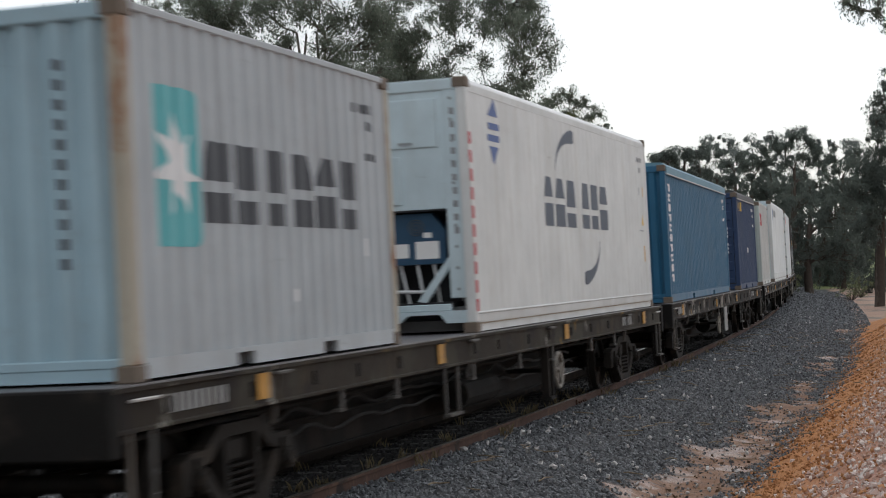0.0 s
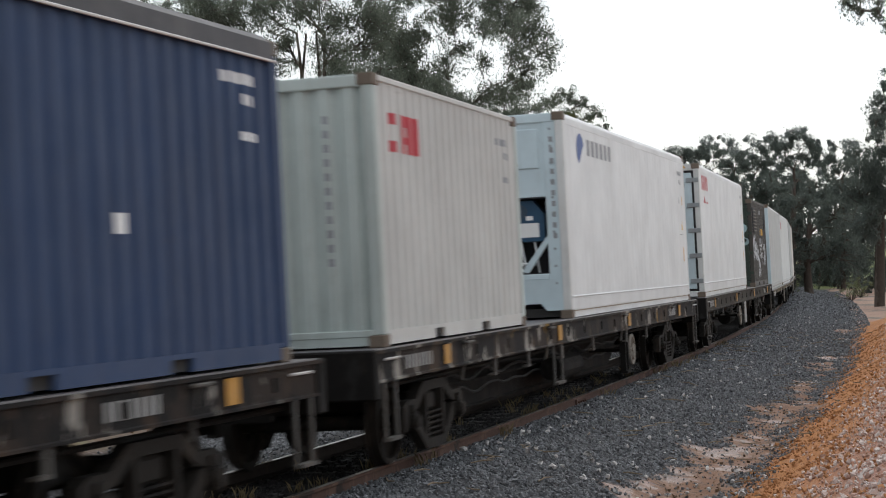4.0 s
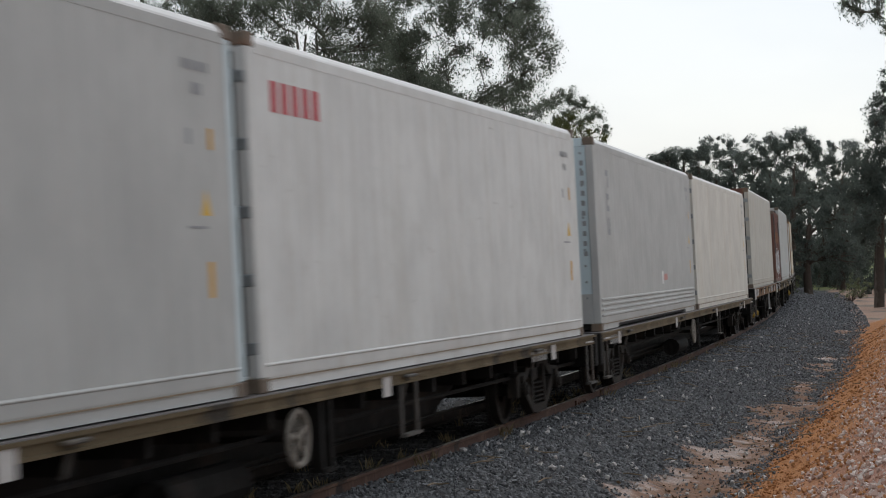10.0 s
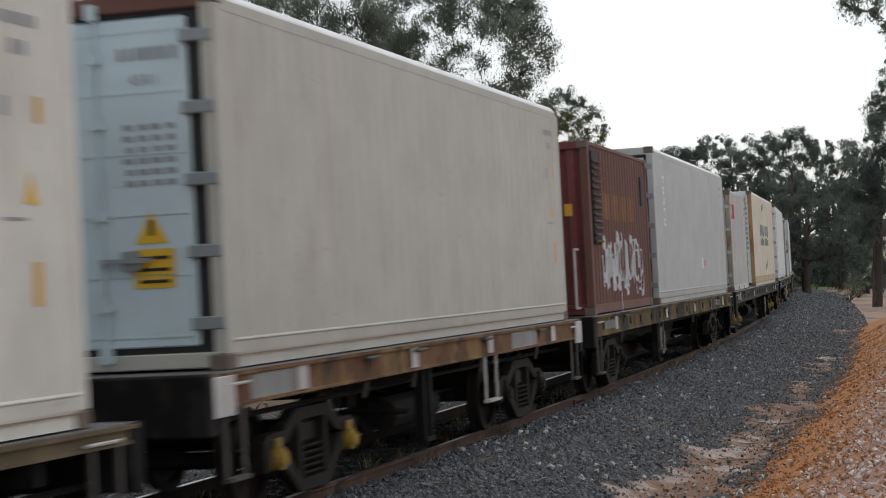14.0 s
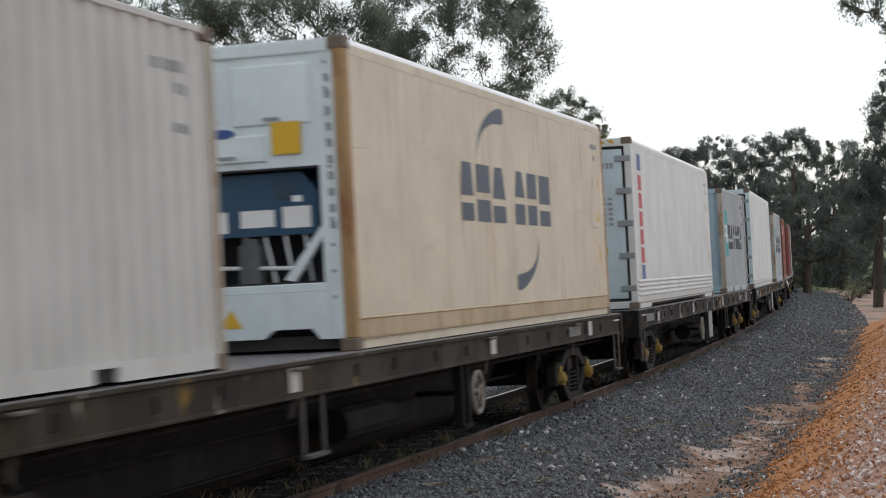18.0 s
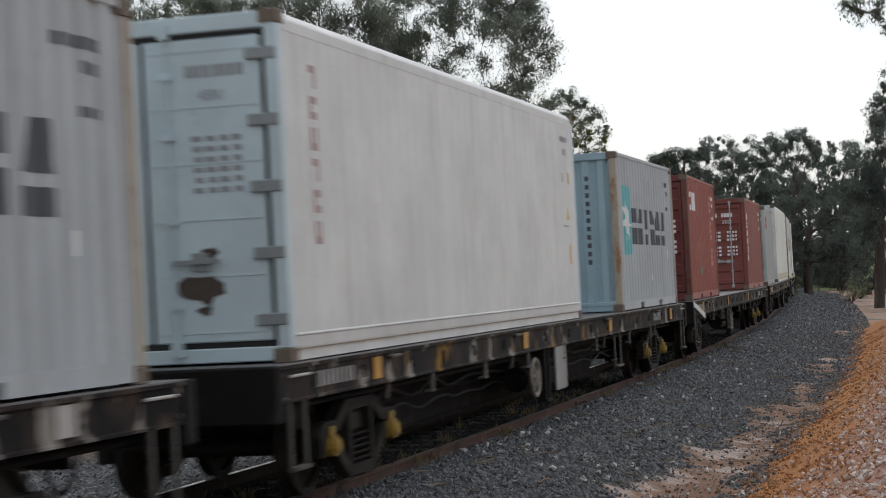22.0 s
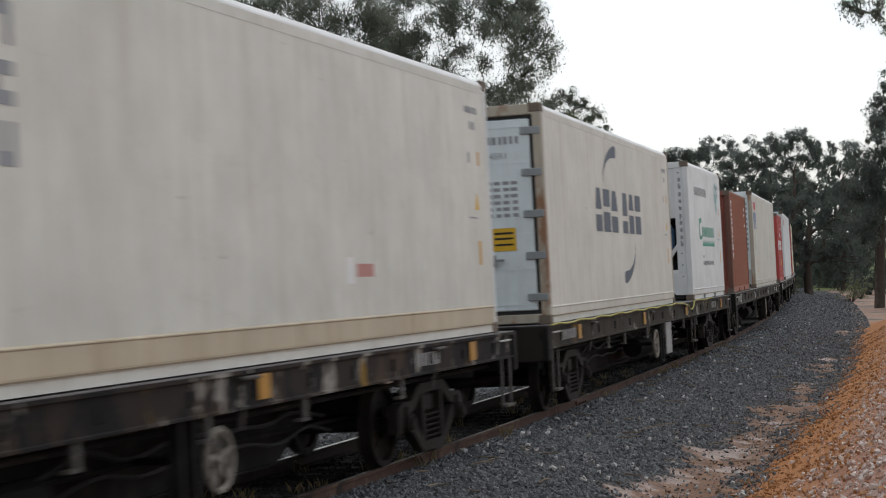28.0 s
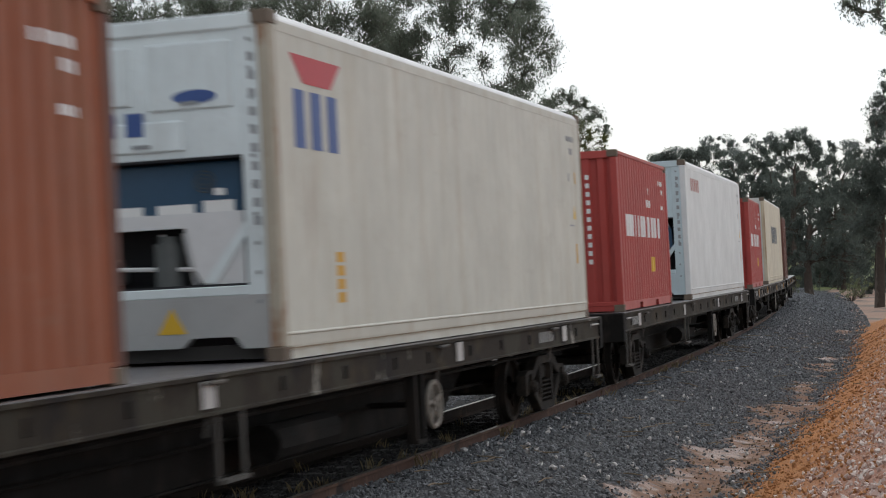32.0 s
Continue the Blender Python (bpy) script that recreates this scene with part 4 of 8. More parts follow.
def dry_doors(c, L, H, pt, rng, ribs=5, bars=M_WHITETXT, code="22G1", rods=True):
    """Two ribbed steel doors with lock rods, hinges and handles on the leading end."""
    h = L / 2
    x = -h
    bm = bm_new()
    box(bm, x + .01, x + .10, -WIDE + .12, WIDE - .12, .02, .17, .01)
    part("door_sill", bm, pt, c)
    bm = bm_new()
    box(bm, x + .01, x + .10, -WIDE + .12, WIDE - .12, H - .14, H - .01, .01)
    part("door_header", bm, pt, c)
    bm = bm_new()
    box(bm, x + .055, x + .07, -WIDE + .12, WIDE - .12, .17, H - .14)
    part("door_gasket", bm, M_GASKET, c)
    z0, z1 = .20, H - .165
    for sgn in (-1, 1):
        y0, y1 = (-1.085, -.012) if sgn < 0 else (.012, 1.085)
        bm = bm_new()
        out = [(x + .025, z0)]
        step = (z1 - z0) / ribs
        for i in range(ribs):
            a = z0 + i * step
            out += [(x + .025, a + step * .22), (x + .052, a + step * .30), (x + .052, a + step * .70), (x + .025, a + step * .78)]
        out += [(x + .025, z1), (x + .065, z1), (x + .065, z0)]
        prism(bm, out, "y", y0 + .06, y1 - .06)
        box(bm, x + .02, x + .07, y0, y0 + .06, z0, z1)
        box(bm, x + .02, x + .07, y1 - .06, y1, z0, z1)
        leaf = part("door", bm, pt, c)
        for k, yy in enumerate((y0 + .30, y1 - .28) if rods else ()):
            bm = bm_new()
            rod(bm, (x + .0, yy, .10), (x + .0, yy, H - .08), .018, 8)
            for zz in (.13, H - .12):
                box(bm, x - .03, x + .03, yy - .035, yy + .035, zz - .05, zz + .05)
            for zz in (.55, 1.05, 1.75):
                box(bm, x - .02, x + .02, yy - .04, yy + .04, zz - .025, zz + .025)
            part("lock_rod", bm, M_GALV, leaf, "galvanised lock rod")
            bm = bm_new()
            zz = .82 + .02 * k
            box(bm, x - .035, x - .015, yy - .04, yy + .30 * (1 if k == 0 else -1) + .04, zz - .02, zz + .02)
            box(bm, x - .03, x + .02, yy + .1 * (1 if k == 0 else -1) - .05, yy + .1 * (1 if k == 0 else -1) + .05, zz - .05, zz + .05)
            part("door_handle", bm, M_GALV, leaf)
        bm = bm_new()
        yo = sorted((sgn * 1.09, sgn * 1.19))
        box(bm, x + .0, x + .03, yo[0], yo[1], -.045, .045, .006)
        first = None
        for i in range(4):
            at = pose(0, 0, .42 + i * (H - .84) / 3)
            first = part("hinge", bm, pt, leaf, "", at) if first is None else again(first, at)
    if bars:
        polys = small_bars(-.85, H - .52, .34, .11, 4, rng) + small_bars(-.42, H - .52, .2, .11, 3, rng)
        for i in range(7):
            if i != 3:
                polys += small_bars(-.95, H - .98 - i * .105, .30, .06, 4, rng) + small_bars(-.50, H - .98 - i * .105, .22, .06, 2, rng)
        mark_end(c, "stencilled_data", polys, bars, x + .02, "rows of small stencilled data", .006)
        end_text(c, code, .13, bars, x + .018, -.55, H - .70)
        polys = small_bars(.62, H - .55, .40, .05, 5, rng) + small_bars(.45, .36, .2, .16, 1, rng)
        mark_end(c, "stencilled_data", polys, bars, x + .02, "", .006)


def dry_front(c, L, H, pt, rng, bars=None):
    """A folded blind end wall."""
    x = -L / 2
    bm = bm_new()
    y, ye = -WIDE + .12, WIDE - .12
    n = 9
    p = (ye - y) / n
    out = []
    for i in range(n):
        a = y + i * p
        out += [(x + .075, a), (x + .075, a + p * .25), (x + .03, a + p * .42), (x + .03, a + p * .80), (x + .075, a + p * .97)]
    out += [(x + .075, ye), (x + .09, ye), (x + .09, y)]
    prism(bm, out, "z", .17, H - .13)
    part("end_wall", bm, pt, c)
    bm = bm_new()
    box(bm, x + .01, x + .10, y, ye, .10, .17, .01)
    box(bm, x + .02, x + .10, y, ye, .02, .10)
    part("end_sill", bm, pt, c)
    bm = bm_new()
    box(bm, x + .01, x + .10, y, ye, H - .13, H - .01, .01)
    part("end_header", bm, pt, c)
    if bars:
        # one figure of the number under the other
        polys = [rect(-.755, -.69, H - .46 - i * .135, H - .385 - i * .135) for i in range(11)]
        mark_end(c, "container_number", polys, bars, x + .03, "number stencilled in a column", .004)


def dry_container(label, L, H, side, end, post=None, doors=True, bars=M_WHITETXT, seed=1, code="22G1", pockets=True, rods=True):
    rng = random.Random(seed)
    c = tagged(new("shipping_container"), label, "container", "containers on the train")
    post = post or side
    h = frame_of(c, L, H, post)
    knots = corr_knots(L)
    for sgn in (-1, 1):
        bm = bm_new()
        out = [(x, sgn * (WIDE - d)) for x, d in knots] + [(knots[-1][0], sgn * (WIDE - .065)), (knots[0][0], sgn * (WIDE - .065))]
        prism(bm, out, "z", .155, H - .065)
        part("side_wall", bm, side, c)
        bm = bm_new()
        a, b = sorted((sgn * (WIDE - .008), sgn * (WIDE - .07)))
        box(bm, -h + .13, h - .13, a, b, H - .068, H - .008, .008)
        part("top_rail", bm, side, c)
        bm = bm_new()
        cuts = [-1.18, -.82, .82, 1.18] if (L < 7 and pockets) else ([-2.3, -1.95, 1.95, 2.3] if pockets else [])
        xs = [-h + .178] + cuts + [h - .178]
        a, b = sorted((sgn * (WIDE - .012), sgn * (WIDE - .055)))
        line = []
        for i in range(0, len(xs), 2):
            line += [(xs[i], .12), (xs[i], .022), (xs[i + 1], .022), (xs[i + 1], .12)]
        prism(bm, line + [(h - .13, .157), (-h + .13, .157)], "y", a, b)
        part("bottom_rail", bm, side, c)
    floor_and_roof(c, L, H, side)
    if doors:
        dry_doors(c, L, H, end, rng, bars=bars, code=code, rods=rods)
    else:
        dry_front(c, L, H, end, rng, bars)
    # number at the far top corner of the side
    if bars:
        polys = small_bars(h - 1.05, H - .40, .62, .085, 6, rng) + small_bars(h - .70, H - .56, .28, .085, 3, rng) + small_bars(h - .72, H - .84, .3, .07, 4, rng)
        mark(c, "side_number", polys, bars, "small side number", knots)
    return c, knots


def reefer_doors(c, L, H, pt, door_pt, rng, sign=None, bars=M_GREYTXT, code="45R1", top=None, seal=.05):
    h = L / 2
    x = -h
    bm = bm_new()
    box(bm, x + .02, x + .12, -WIDE + .12, WIDE - .12, .02, .14, .01)
    part("door_sill", bm, pt, c)
    bm = bm_new()
    box(bm, x + .01, x + .12, -WIDE + .12, WIDE - .12, H - .15, H - .01, .01)
    hd = part("door_header", bm, top or pt, c)
    if top is None and rng.random() < .6:
        mark_end(c, "hazard_strip", [[(-.95 + i * .16, H - .10), (-.87 + i * .16, H - .10), (-.82 + i * .16, H - .04), (-.90 + i * .16, H - .04)] for i in range(6)], M_AMBER, x + .01, "yellow and black height strip")
    bm = bm_new()
    box(bm, x + .05, x + .10, -WIDE + .11, WIDE - .11, .14, H - .15)
    part("door_gasket", bm, M_GASKET, c)
    z0, z1 = .19, H - .20
    for sgn in (-1, 1):
        y0, y1 = (-1.10 + seal, -.02) if sgn < 0 else (.02, 1.10 - seal)
        bm = bm_new()
        box(bm, x + .022, x + .08, y0, y1, z0, z1, .012)
        leaf = part("door", bm, door_pt, c)
        bm = bm_new()
        for zz in np.linspace(z0 + .08, z1 - .1, 6):
            box(bm, x + .016, x + .0225, y0 + .03, y1 - .03, zz - .006, zz + .006)
        tagged(part("door_rib", bm, door_pt, leaf), kind="stuff")
        yy = y1 - .2 if sgn < 0 else y0 + .2
        bm = bm_new()
        rod(bm, (x + .0, yy, .10), (x + .0, yy, H - .08), .017, 8)
        for zz in (.14, H - .13):
            box(bm, x - .03, x + .03, yy - .045, yy + .045, zz - .06, zz + .06)
        for zz in (.5, 1.2, 1.9, 2.4):
            box(bm, x - .018, x + .022, yy - .05, yy + .05, zz - .03, zz + .03)
        part("lock_rod", bm, door_pt, leaf)
        bm = bm_new()
        d = -1 if sgn < 0 else 1
        box(bm, x - .04, x - .015, min(yy, yy + d * .42), max(yy, yy + d * .42), .84, .875)
        box(bm, x - .02, x + .022, yy + d * .24 - .07, yy + d * .24 + .07, .78, .93)
        part("door_handle", bm, M_HINGE, leaf, "steel door handle")
        bm = bm_new()
        yo = sorted((sgn * 1.20, sgn * .93))
        box(bm, x - .008, x + .024, yo[0], yo[1], -.05, .05, .008)
        first = None
        for zz in np.linspace(.36, H - .36, 5):
            first = part("door_hinge", bm, M_HINGE, leaf, "grey door hinge", pose(0, 0, zz)) if first is None else again(first, pose(0, 0, zz))
    if bars:
        polys = small_bars(-.90, H - .52, .52, .10, 7, rng)
        for i in range(6):
            polys += small_bars(-.86, H - 1.05 - i * .085, .46, .045, 4, rng)
        polys += small_bars(.10, H - .52, .4, .10, 5, rng)
        mark_end(c, "stencilled_data", polys, bars, x + .022, "rows of small stencilled data", .004)
        end_text(c, code, .12, bars, x + .02, -.50, H - .71)
    if sign in ("warn", "both"):
        mark_end(c, "warning_sign", [[(-.77, .98), (-.49, .98), (-.63, 1.23)]], M_YELLOW, x + .022, "yellow triangular warning sign", .006)
        mark_end(c, "warning_symbol", [rect(-.65, -.61, 1.04, 1.16)], M_BLACK, x + .022, "", .009)
    if sign in ("plate", "both"):
        mark_end(c, "warning_plate", [rect(-.81, -.47, .58 + (.06 if sign == "both" else .4), .88 + (.06 if sign == "both" else .4))], M_YELLOW, x + .022, "yellow warning plate", .006)
        mark_end(c, "plate_writing", [rect(-.77, -.52, zz, zz + .025) for zz in ((.68, .77, .86) if sign == "both" else (1.05, 1.13, 1.20))], M_BLACK, x + .022, "", .009)
    if sign == "grey":
        mark_end(c, "vent_plate", [rect(-.70, -.48, 1.02, 1.26)], M_GREYTXT, x + .022, "grey square plate", .006)
        mark_end(c, "round_badge", [[(-.42 + .08 * math.cos(a), .48 + .08 * math.sin(a)) for a in np.linspace(0, 2 * math.pi, 13)[:-1]]], M_BLUETXT, x + .022, "round blue badge", .006)


def reefer_machine(c, L, H, pt, rng, unit="blue", sign=None, lower=None, o=0.0):
    """The refrigeration end: frame, upper covers, open machinery bay, brace, bottom beam."""
    h = L / 2
    x = -h
    lower = lower or pt
    for sgn in (-1, 1):
        bm = bm_new()
        a, b = sorted((sgn * (WIDE - .12), sgn * (WIDE - .30)))
        box(bm, x + .03, x + .14, a, b, .40, H - .12, .008)
        part("end_post", bm, pt, c)
        bm = bm_new()
        for zz in np.arange(.5, H - .2, .24):
            rod(bm, (x + .03, sgn * (WIDE - .20), zz), (x + .018, sgn * (WIDE - .20), zz), .02, 6)
        tagged(part("post_bolts", bm, M_HINGE, c), kind="stuff")
    bm = bm_new()
    box(bm, x + .02, x + .14, -WIDE + .12, WIDE - .12, H - .14, H - .01, .01)
    part("end_header", bm, pt, c)
    bm = bm_new()
    box(bm, x + .045, x + .14, -WIDE + .30, WIDE - .30, 1.72 + o, H - .14)
    part("upper_panel", bm, pt, c)
    for a, b, lo, hi in ((-.85, -.10, H - .78, H - .22), (.05, .85, H - .72, H - .22), (-.40, .35, 1.78 + o, H - .86)):
        bm = bm_new()
        box(bm, x + .025, x + .05, a, b, lo, hi, .012)
        hatch = part("access_cover", bm, pt, c)
        bm = bm_new()
        box(bm, x + .010, x + .026, (a + b) / 2 - .08, (a + b) / 2 + .08, lo + .04, lo + .07)
        part("cover_latch", bm, M_HINGE, hatch)
    # bay
    fixed = set(c.children)
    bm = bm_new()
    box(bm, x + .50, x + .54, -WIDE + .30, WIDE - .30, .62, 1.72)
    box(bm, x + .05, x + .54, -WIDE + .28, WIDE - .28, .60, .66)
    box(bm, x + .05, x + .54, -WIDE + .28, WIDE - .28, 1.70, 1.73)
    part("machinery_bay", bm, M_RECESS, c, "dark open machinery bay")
    cover = M_UNITWHITE if unit == "white" else M_UNITBLUE
    bm = bm_new()
    if unit == "blue":
        prism(bm, [(-.86, 1.10), (-.86, 1.48), (-.70, 1.68), (.86, 1.68), (.86, 1.10)], "x", x + .14, x + .48)
    elif unit == "mixed":
        box(bm, x + .16, x + .48, -.86, .86, 1.20, 1.69, .02)
    else:
        box(bm, x + .10, x + .48, -.86, .86, 1.20, 1.69, .02)
    part("machinery_cover", bm, cover, c, "white machinery cover with a fan" if unit == "white" else "navy blue machinery cover")
    if unit == "mixed":
        bm = bm_new()
        prism(bm, [(-.88, .66), (-.88, 1.26), (.88, 1.26), (.88, 1.14), (-.35, 1.14), (-.42, .80), (-.50, .66)], "x", x + .08, x + .14)
        part("white_frame", bm, M_UNITWHITE, c, "white frame across the machinery bay")
    fx = x + {"blue": .135, "white": .095, "mixed": .155}[unit]
    bm = bm_new()
    fy, fz = (-.42, 1.455) if unit == "white" else (-.52, 1.52)
    for r in ((.04, .08, .12, .16, .20, .22) if unit == "white" else (.03, .06, .09)):
        torus(bm, (fx, fy, fz), r, .006, "x", 20, 4)
    part("fan_guard", bm, M_GRILLE, c, "round grey fan guard")
    for poly in (rect(-.78, -.50, 1.16, 1.36), rect(-.42, -.08, 1.18, 1.34), rect(.05, .30, 1.14, 1.34), rect(-.70, -.60, 1.40, 1.46)):
        mark_end(c, "data_label", [poly], M_STICK, x + {"blue": .14, "white": .10, "mixed": .16}[unit], "white data label", .004)
    mark_end(c, "amber_label", [rect(.36, .52, 1.18, 1.32)], M_AMBER, x + {"blue": .14, "white": .10, "mixed": .16}[unit], "small amber label", .004)
    bm = bm_new()
    rod(bm, (x + .22, -.15, .66), (x + .22, -.15, 1.02), .13, 12)
    rod(bm, (x + .22, -.15, 1.02), (x + .22, -.15, 1.08), .09, 12)
    part("compressor", bm, M_GRILLE, c, "grey compressor")
    bm = bm_new()
    rod(bm, (x + .25, .30, .80), (x + .25, .75, .80), .11, 12)
    part("electric_motor", bm, M_GRILLE, c, "grey electric motor")
    bm = bm_new()
    for k in range(4):
        rod(bm, (x + .18, -.75 + k * .18, .66), (x + .18, -.70 + k * .2, 1.1), .016, 6)
    rod(bm, (x + .16, -.7, .78), (x + .16, .7, .84), .02, 6)
    part("pipework", bm, M_UNITWHITE, c, "pale pipes")
    bm = bm_new()
    prism(bm, [(-.93, 1.08), (-.93, 1.20), (-.52, .68), (-.62, .66)], "x", x + .06, x + .12)
    part("diagonal_brace", bm, pt, c, "painted diagonal brace")
    bm = bm_new()
    box(bm, x + .03, x + .14, -WIDE + .30, WIDE - .30, .56, .64, .008)
    part("bay_sill", bm, pt, c)
    for ob in set(c.children) - fixed:
        ob.location.z += o
    bm = bm_new()
    prism(bm, [(-WIDE + .12, .12), (-.86, .12), (-.78, .22), (-.40, .22), (-.30, .14), (.30, .14), (.40, .22), (.78, .22), (.86, .12), (WIDE - .12, .12), (WIDE - .12, .56 + o), (-WIDE + .12, .56 + o)], "x", x + .02, x + .12)
    part("bottom_beam", bm, lower, c)
    if sign == "warn":
        mark_end(c, "warning_sign", [[(-.36, .26), (-.10, .26), (-.23, .48)]], M_YELLOW, x + .02, "yellow triangular warning sign", .004)
    if sign == "plate":
        mark_end(c, "warning_plate", [rect(-.78, -.36, .26, .50)], M_YELLOW, x + .02, "yellow warning plate", .004)
        mark_end(c, "plate_writing", [rect(-.74, -.40, z, z + .03) for z in (.30, .37, .44)], M_BLACK, x + .02, "", .007)
    if sign == "diamond":
        mark_end(c, "hazard_diamond", [[(-.33, 1.98), (-.17, 2.14), (-.33, 2.30), (-.49, 2.14)]], M_AMBER, x + .025, "amber diamond sign", .004)
    # number in a column beside the bay
    polys = [rect(-WIDE + .16, -WIDE + .215, H - .42 - i * .15, H - .345 - i * .15) for i in range(10)]
    mark_end(c, "container_number", polys, M_GREYTXT, x + .03, "number in a column", .004)


def reefer(label, L, side, end, machine, post=None, door=None, seed=1, unit="blue", sign=None, ribs=False, lower=None, H=2.896, bars=M_GREYTXT, flare=False, pockets=False, extras=True, top=None, seal=.05, bay=0.0, kick=.22, kick_paint=None):
    """An insulated container: smooth lightly ribbed walls, stepped bottom rail."""
    rng = random.Random(seed)
    c = tagged(new("refrigerated_container"), label, "container", "containers on the train")
    post = post or side
    h = frame_of(c, L, H, post)
    for sgn in (-1, 1):
        knots, x, n = [], -h + .13, round((L - .26) / .30)
        p = (L - .26) / n
        for i in range(n):
            knots += [(x, .006), (x + p * .42, .006), (x + p * .5, .0082), (x + p * .92, .0082)]
            x += p
        knots.append((x, .006))
        bm = bm_new()
        out = [(u, sgn * (WIDE - d)) for u, d in knots] + [(h - .13, sgn * (WIDE - .06)), (-h + .13, sgn * (WIDE - .06))]
        prism(bm, out, "z", kick + .01, H - .16)
        part("side_wall", bm, side, c)
        bm = bm_new()
        a, b = sgn * (WIDE - .004), sgn * (WIDE - .08)
        prism(bm, [(a, H - .165), (a, H - .080), (b, H - .080), (b, H - .165)], "x", -h + .13, h - .13)
        part("top_rail", bm, side, c)
        bm = bm_new()
        prism(bm, [(a, H - .080), (sgn * (WIDE - .010), H - .060), (sgn * (WIDE - .046), H - .016), (sgn * (WIDE - .062), H - .006), (b, H - .006), (b, H - .080)], "x", -h + .13, h - .13)
        part("roof_edge", bm, M_ROOFGLINT, c, "rounded roof edge, painted pale for its sky highlight")
        bm = bm_new()
        prism(bm, [(a, kick - .012), (sgn * (WIDE + .006), kick - .002), (sgn * (WIDE + .006), kick + .005), (a, kick + .018), (b, kick + .018), (b, .108), (sgn * (WIDE - .012), .108), (sgn * (WIDE - .008), .125)], "x", -h + .13, h - .13)
        part("kick_rail", bm, kick_paint or side, c, "stained brown lower edge" if kick_paint else "")
        bm = bm_new()
        a, b = sorted((sgn * (WIDE - .014), sgn * (WIDE - .07)))
        cuts = [-1.18, -.82, .82, 1.18] if pockets else []
        if flare:
            # the rail is cut away between the ends
            box(bm, -h + .178, -h + 1.7, a, b, .012, .108)
            box(bm, h - 1.7, h - .178, a, b, .012, .108)
            box(bm, -h + 1.7, h - 1.7, a, b, .075, .108)
        else:
            xs = [-h + .178] + cuts + [h - .178]
            line = []
            for i in range(0, len(xs), 2):
                line += [(xs[i], .095), (xs[i], .012), (xs[i + 1], .012), (xs[i + 1], .095)]
            prism(bm, line + [(h - .178, .108), (-h + .178, .108)], "y", a, b)
        part("bottom_rail", bm, side, c)
        bm = bm_new()
        a, b = sorted((sgn * (WIDE - .009), sgn * (WIDE + .004)))
        box(bm, -h + .178, h - .178, a, b, .098, .109)
        part("seam_strip", bm, M_SEAM, c, "grimy brown seam above the bottom rail")
        if ribs:
            for zz in (.235, .315, .39, .465):
                bm = bm_new()
                q = sgn * (WIDE - .008)
                prism(bm, [(q, zz - .026), (sgn * (WIDE + .012), zz - .011), (sgn * (WIDE + .012), zz + .011), (q, zz + .026)], "x", -h + .14, h - .14)
                part("rubbing_rail", bm, side, c, "raised horizontal rubbing rib")
    floor_and_roof(c, L, H, side)
    if machine:
        reefer_machine(c, L, H, end, rng, unit, sign, lower, bay)
    else:
        reefer_doors(c, L, H, post, door or end, rng, sign, top=top, seal=seal)
    if extras:
        polys = small_bars(h - .95, H - .42, .5, .075, 6, rng) + small_bars(h - .78, H - .60, .22, .09, 2, rng) + [rect(h - .92, h - .84, H - .98, H - .86)] + small_bars(h - .95, H - 1.60, .5, .02, 1, rng)
        mark(c, "side_number", polys, bars, "small side number", None, .003, -WIDE + .006)
        mark(c, "amber_label", [rect(h - .52, h - .44, H - 1.0, H - .84), rect(h - .62, h - .52, .78, 1.05)], M_AMBER, "small amber label", None, .003, -WIDE + .006)
        mark(c, "warning_triangle", [[(h - .70, H - 1.50), (h - .52, H - 1.50), (h - .61, H - 1.30)]], M_YELLOW, "yellow warning triangle", None, .003, -WIDE + .006)
    return c, None


def sticker_row(c, L, H, rng):
    h = L / 2
    mark(c, "data_sticker", [rect(1.0, 1.2, .62, .86)], M_STICK, "white paper sticker", None, .003, -WIDE + .006)
    mark(c, "red_sticker", [rect(1.28, 1.75, .68, .80)], M_PINKTXT, "faded red sticker", None, .003, -WIDE + .006)


def scrawl(x, z, w, h, rng, thick=.05):
    """A loose row of spray-painted loops and hooks that spell nothing."""
    polys, n = [], max(2, round(w / .24))
    for i in range(n):
        cx, cz = x + w * (i + .5) / n + rng.uniform(-.02, .02), z + h * (.5 + rng.uniform(-.14, .14))
        rx, rz = w / n * rng.uniform(.42, .66), h * rng.uniform(.28, .5)
        a0, sweep = rng.uniform(0, 6.28), rng.choice((-1, 1)) * rng.uniform(3.2, 5.9)
        pts = [(cx + rx * math.cos(a0 + sweep * k / 9) + .15 * rz * math.sin(a0), cz + rz * math.sin(a0 + sweep * k / 9)) for k in range(10)]
        if rng.random() < .6:
            pts.append((pts[-1][0] + rng.uniform(-.08, .08), pts[-1][1] - rng.uniform(.3, .7) * h))
        for k, ((px, pz), (qx, qz)) in enumerate(zip(pts[:-1], pts[1:])):
            d = Vector((qx - px, qz - pz))
            if d.length > .01:
                t = thick * (.75 + .5 * math.sin(k * .7 + i))
                e, m = d.normalized() * thick * .2, Vector((-d.y, d.x)).normalized() * t / 2
                polys.append([(px - e.x + m.x, pz - e.y + m.y), (qx + e.x + m.x, qz + e.y + m.y), (qx + e.x - m.x, qz + e.y - m.y), (px - e.x - m.x, pz - e.y - m.y)])
    return polys


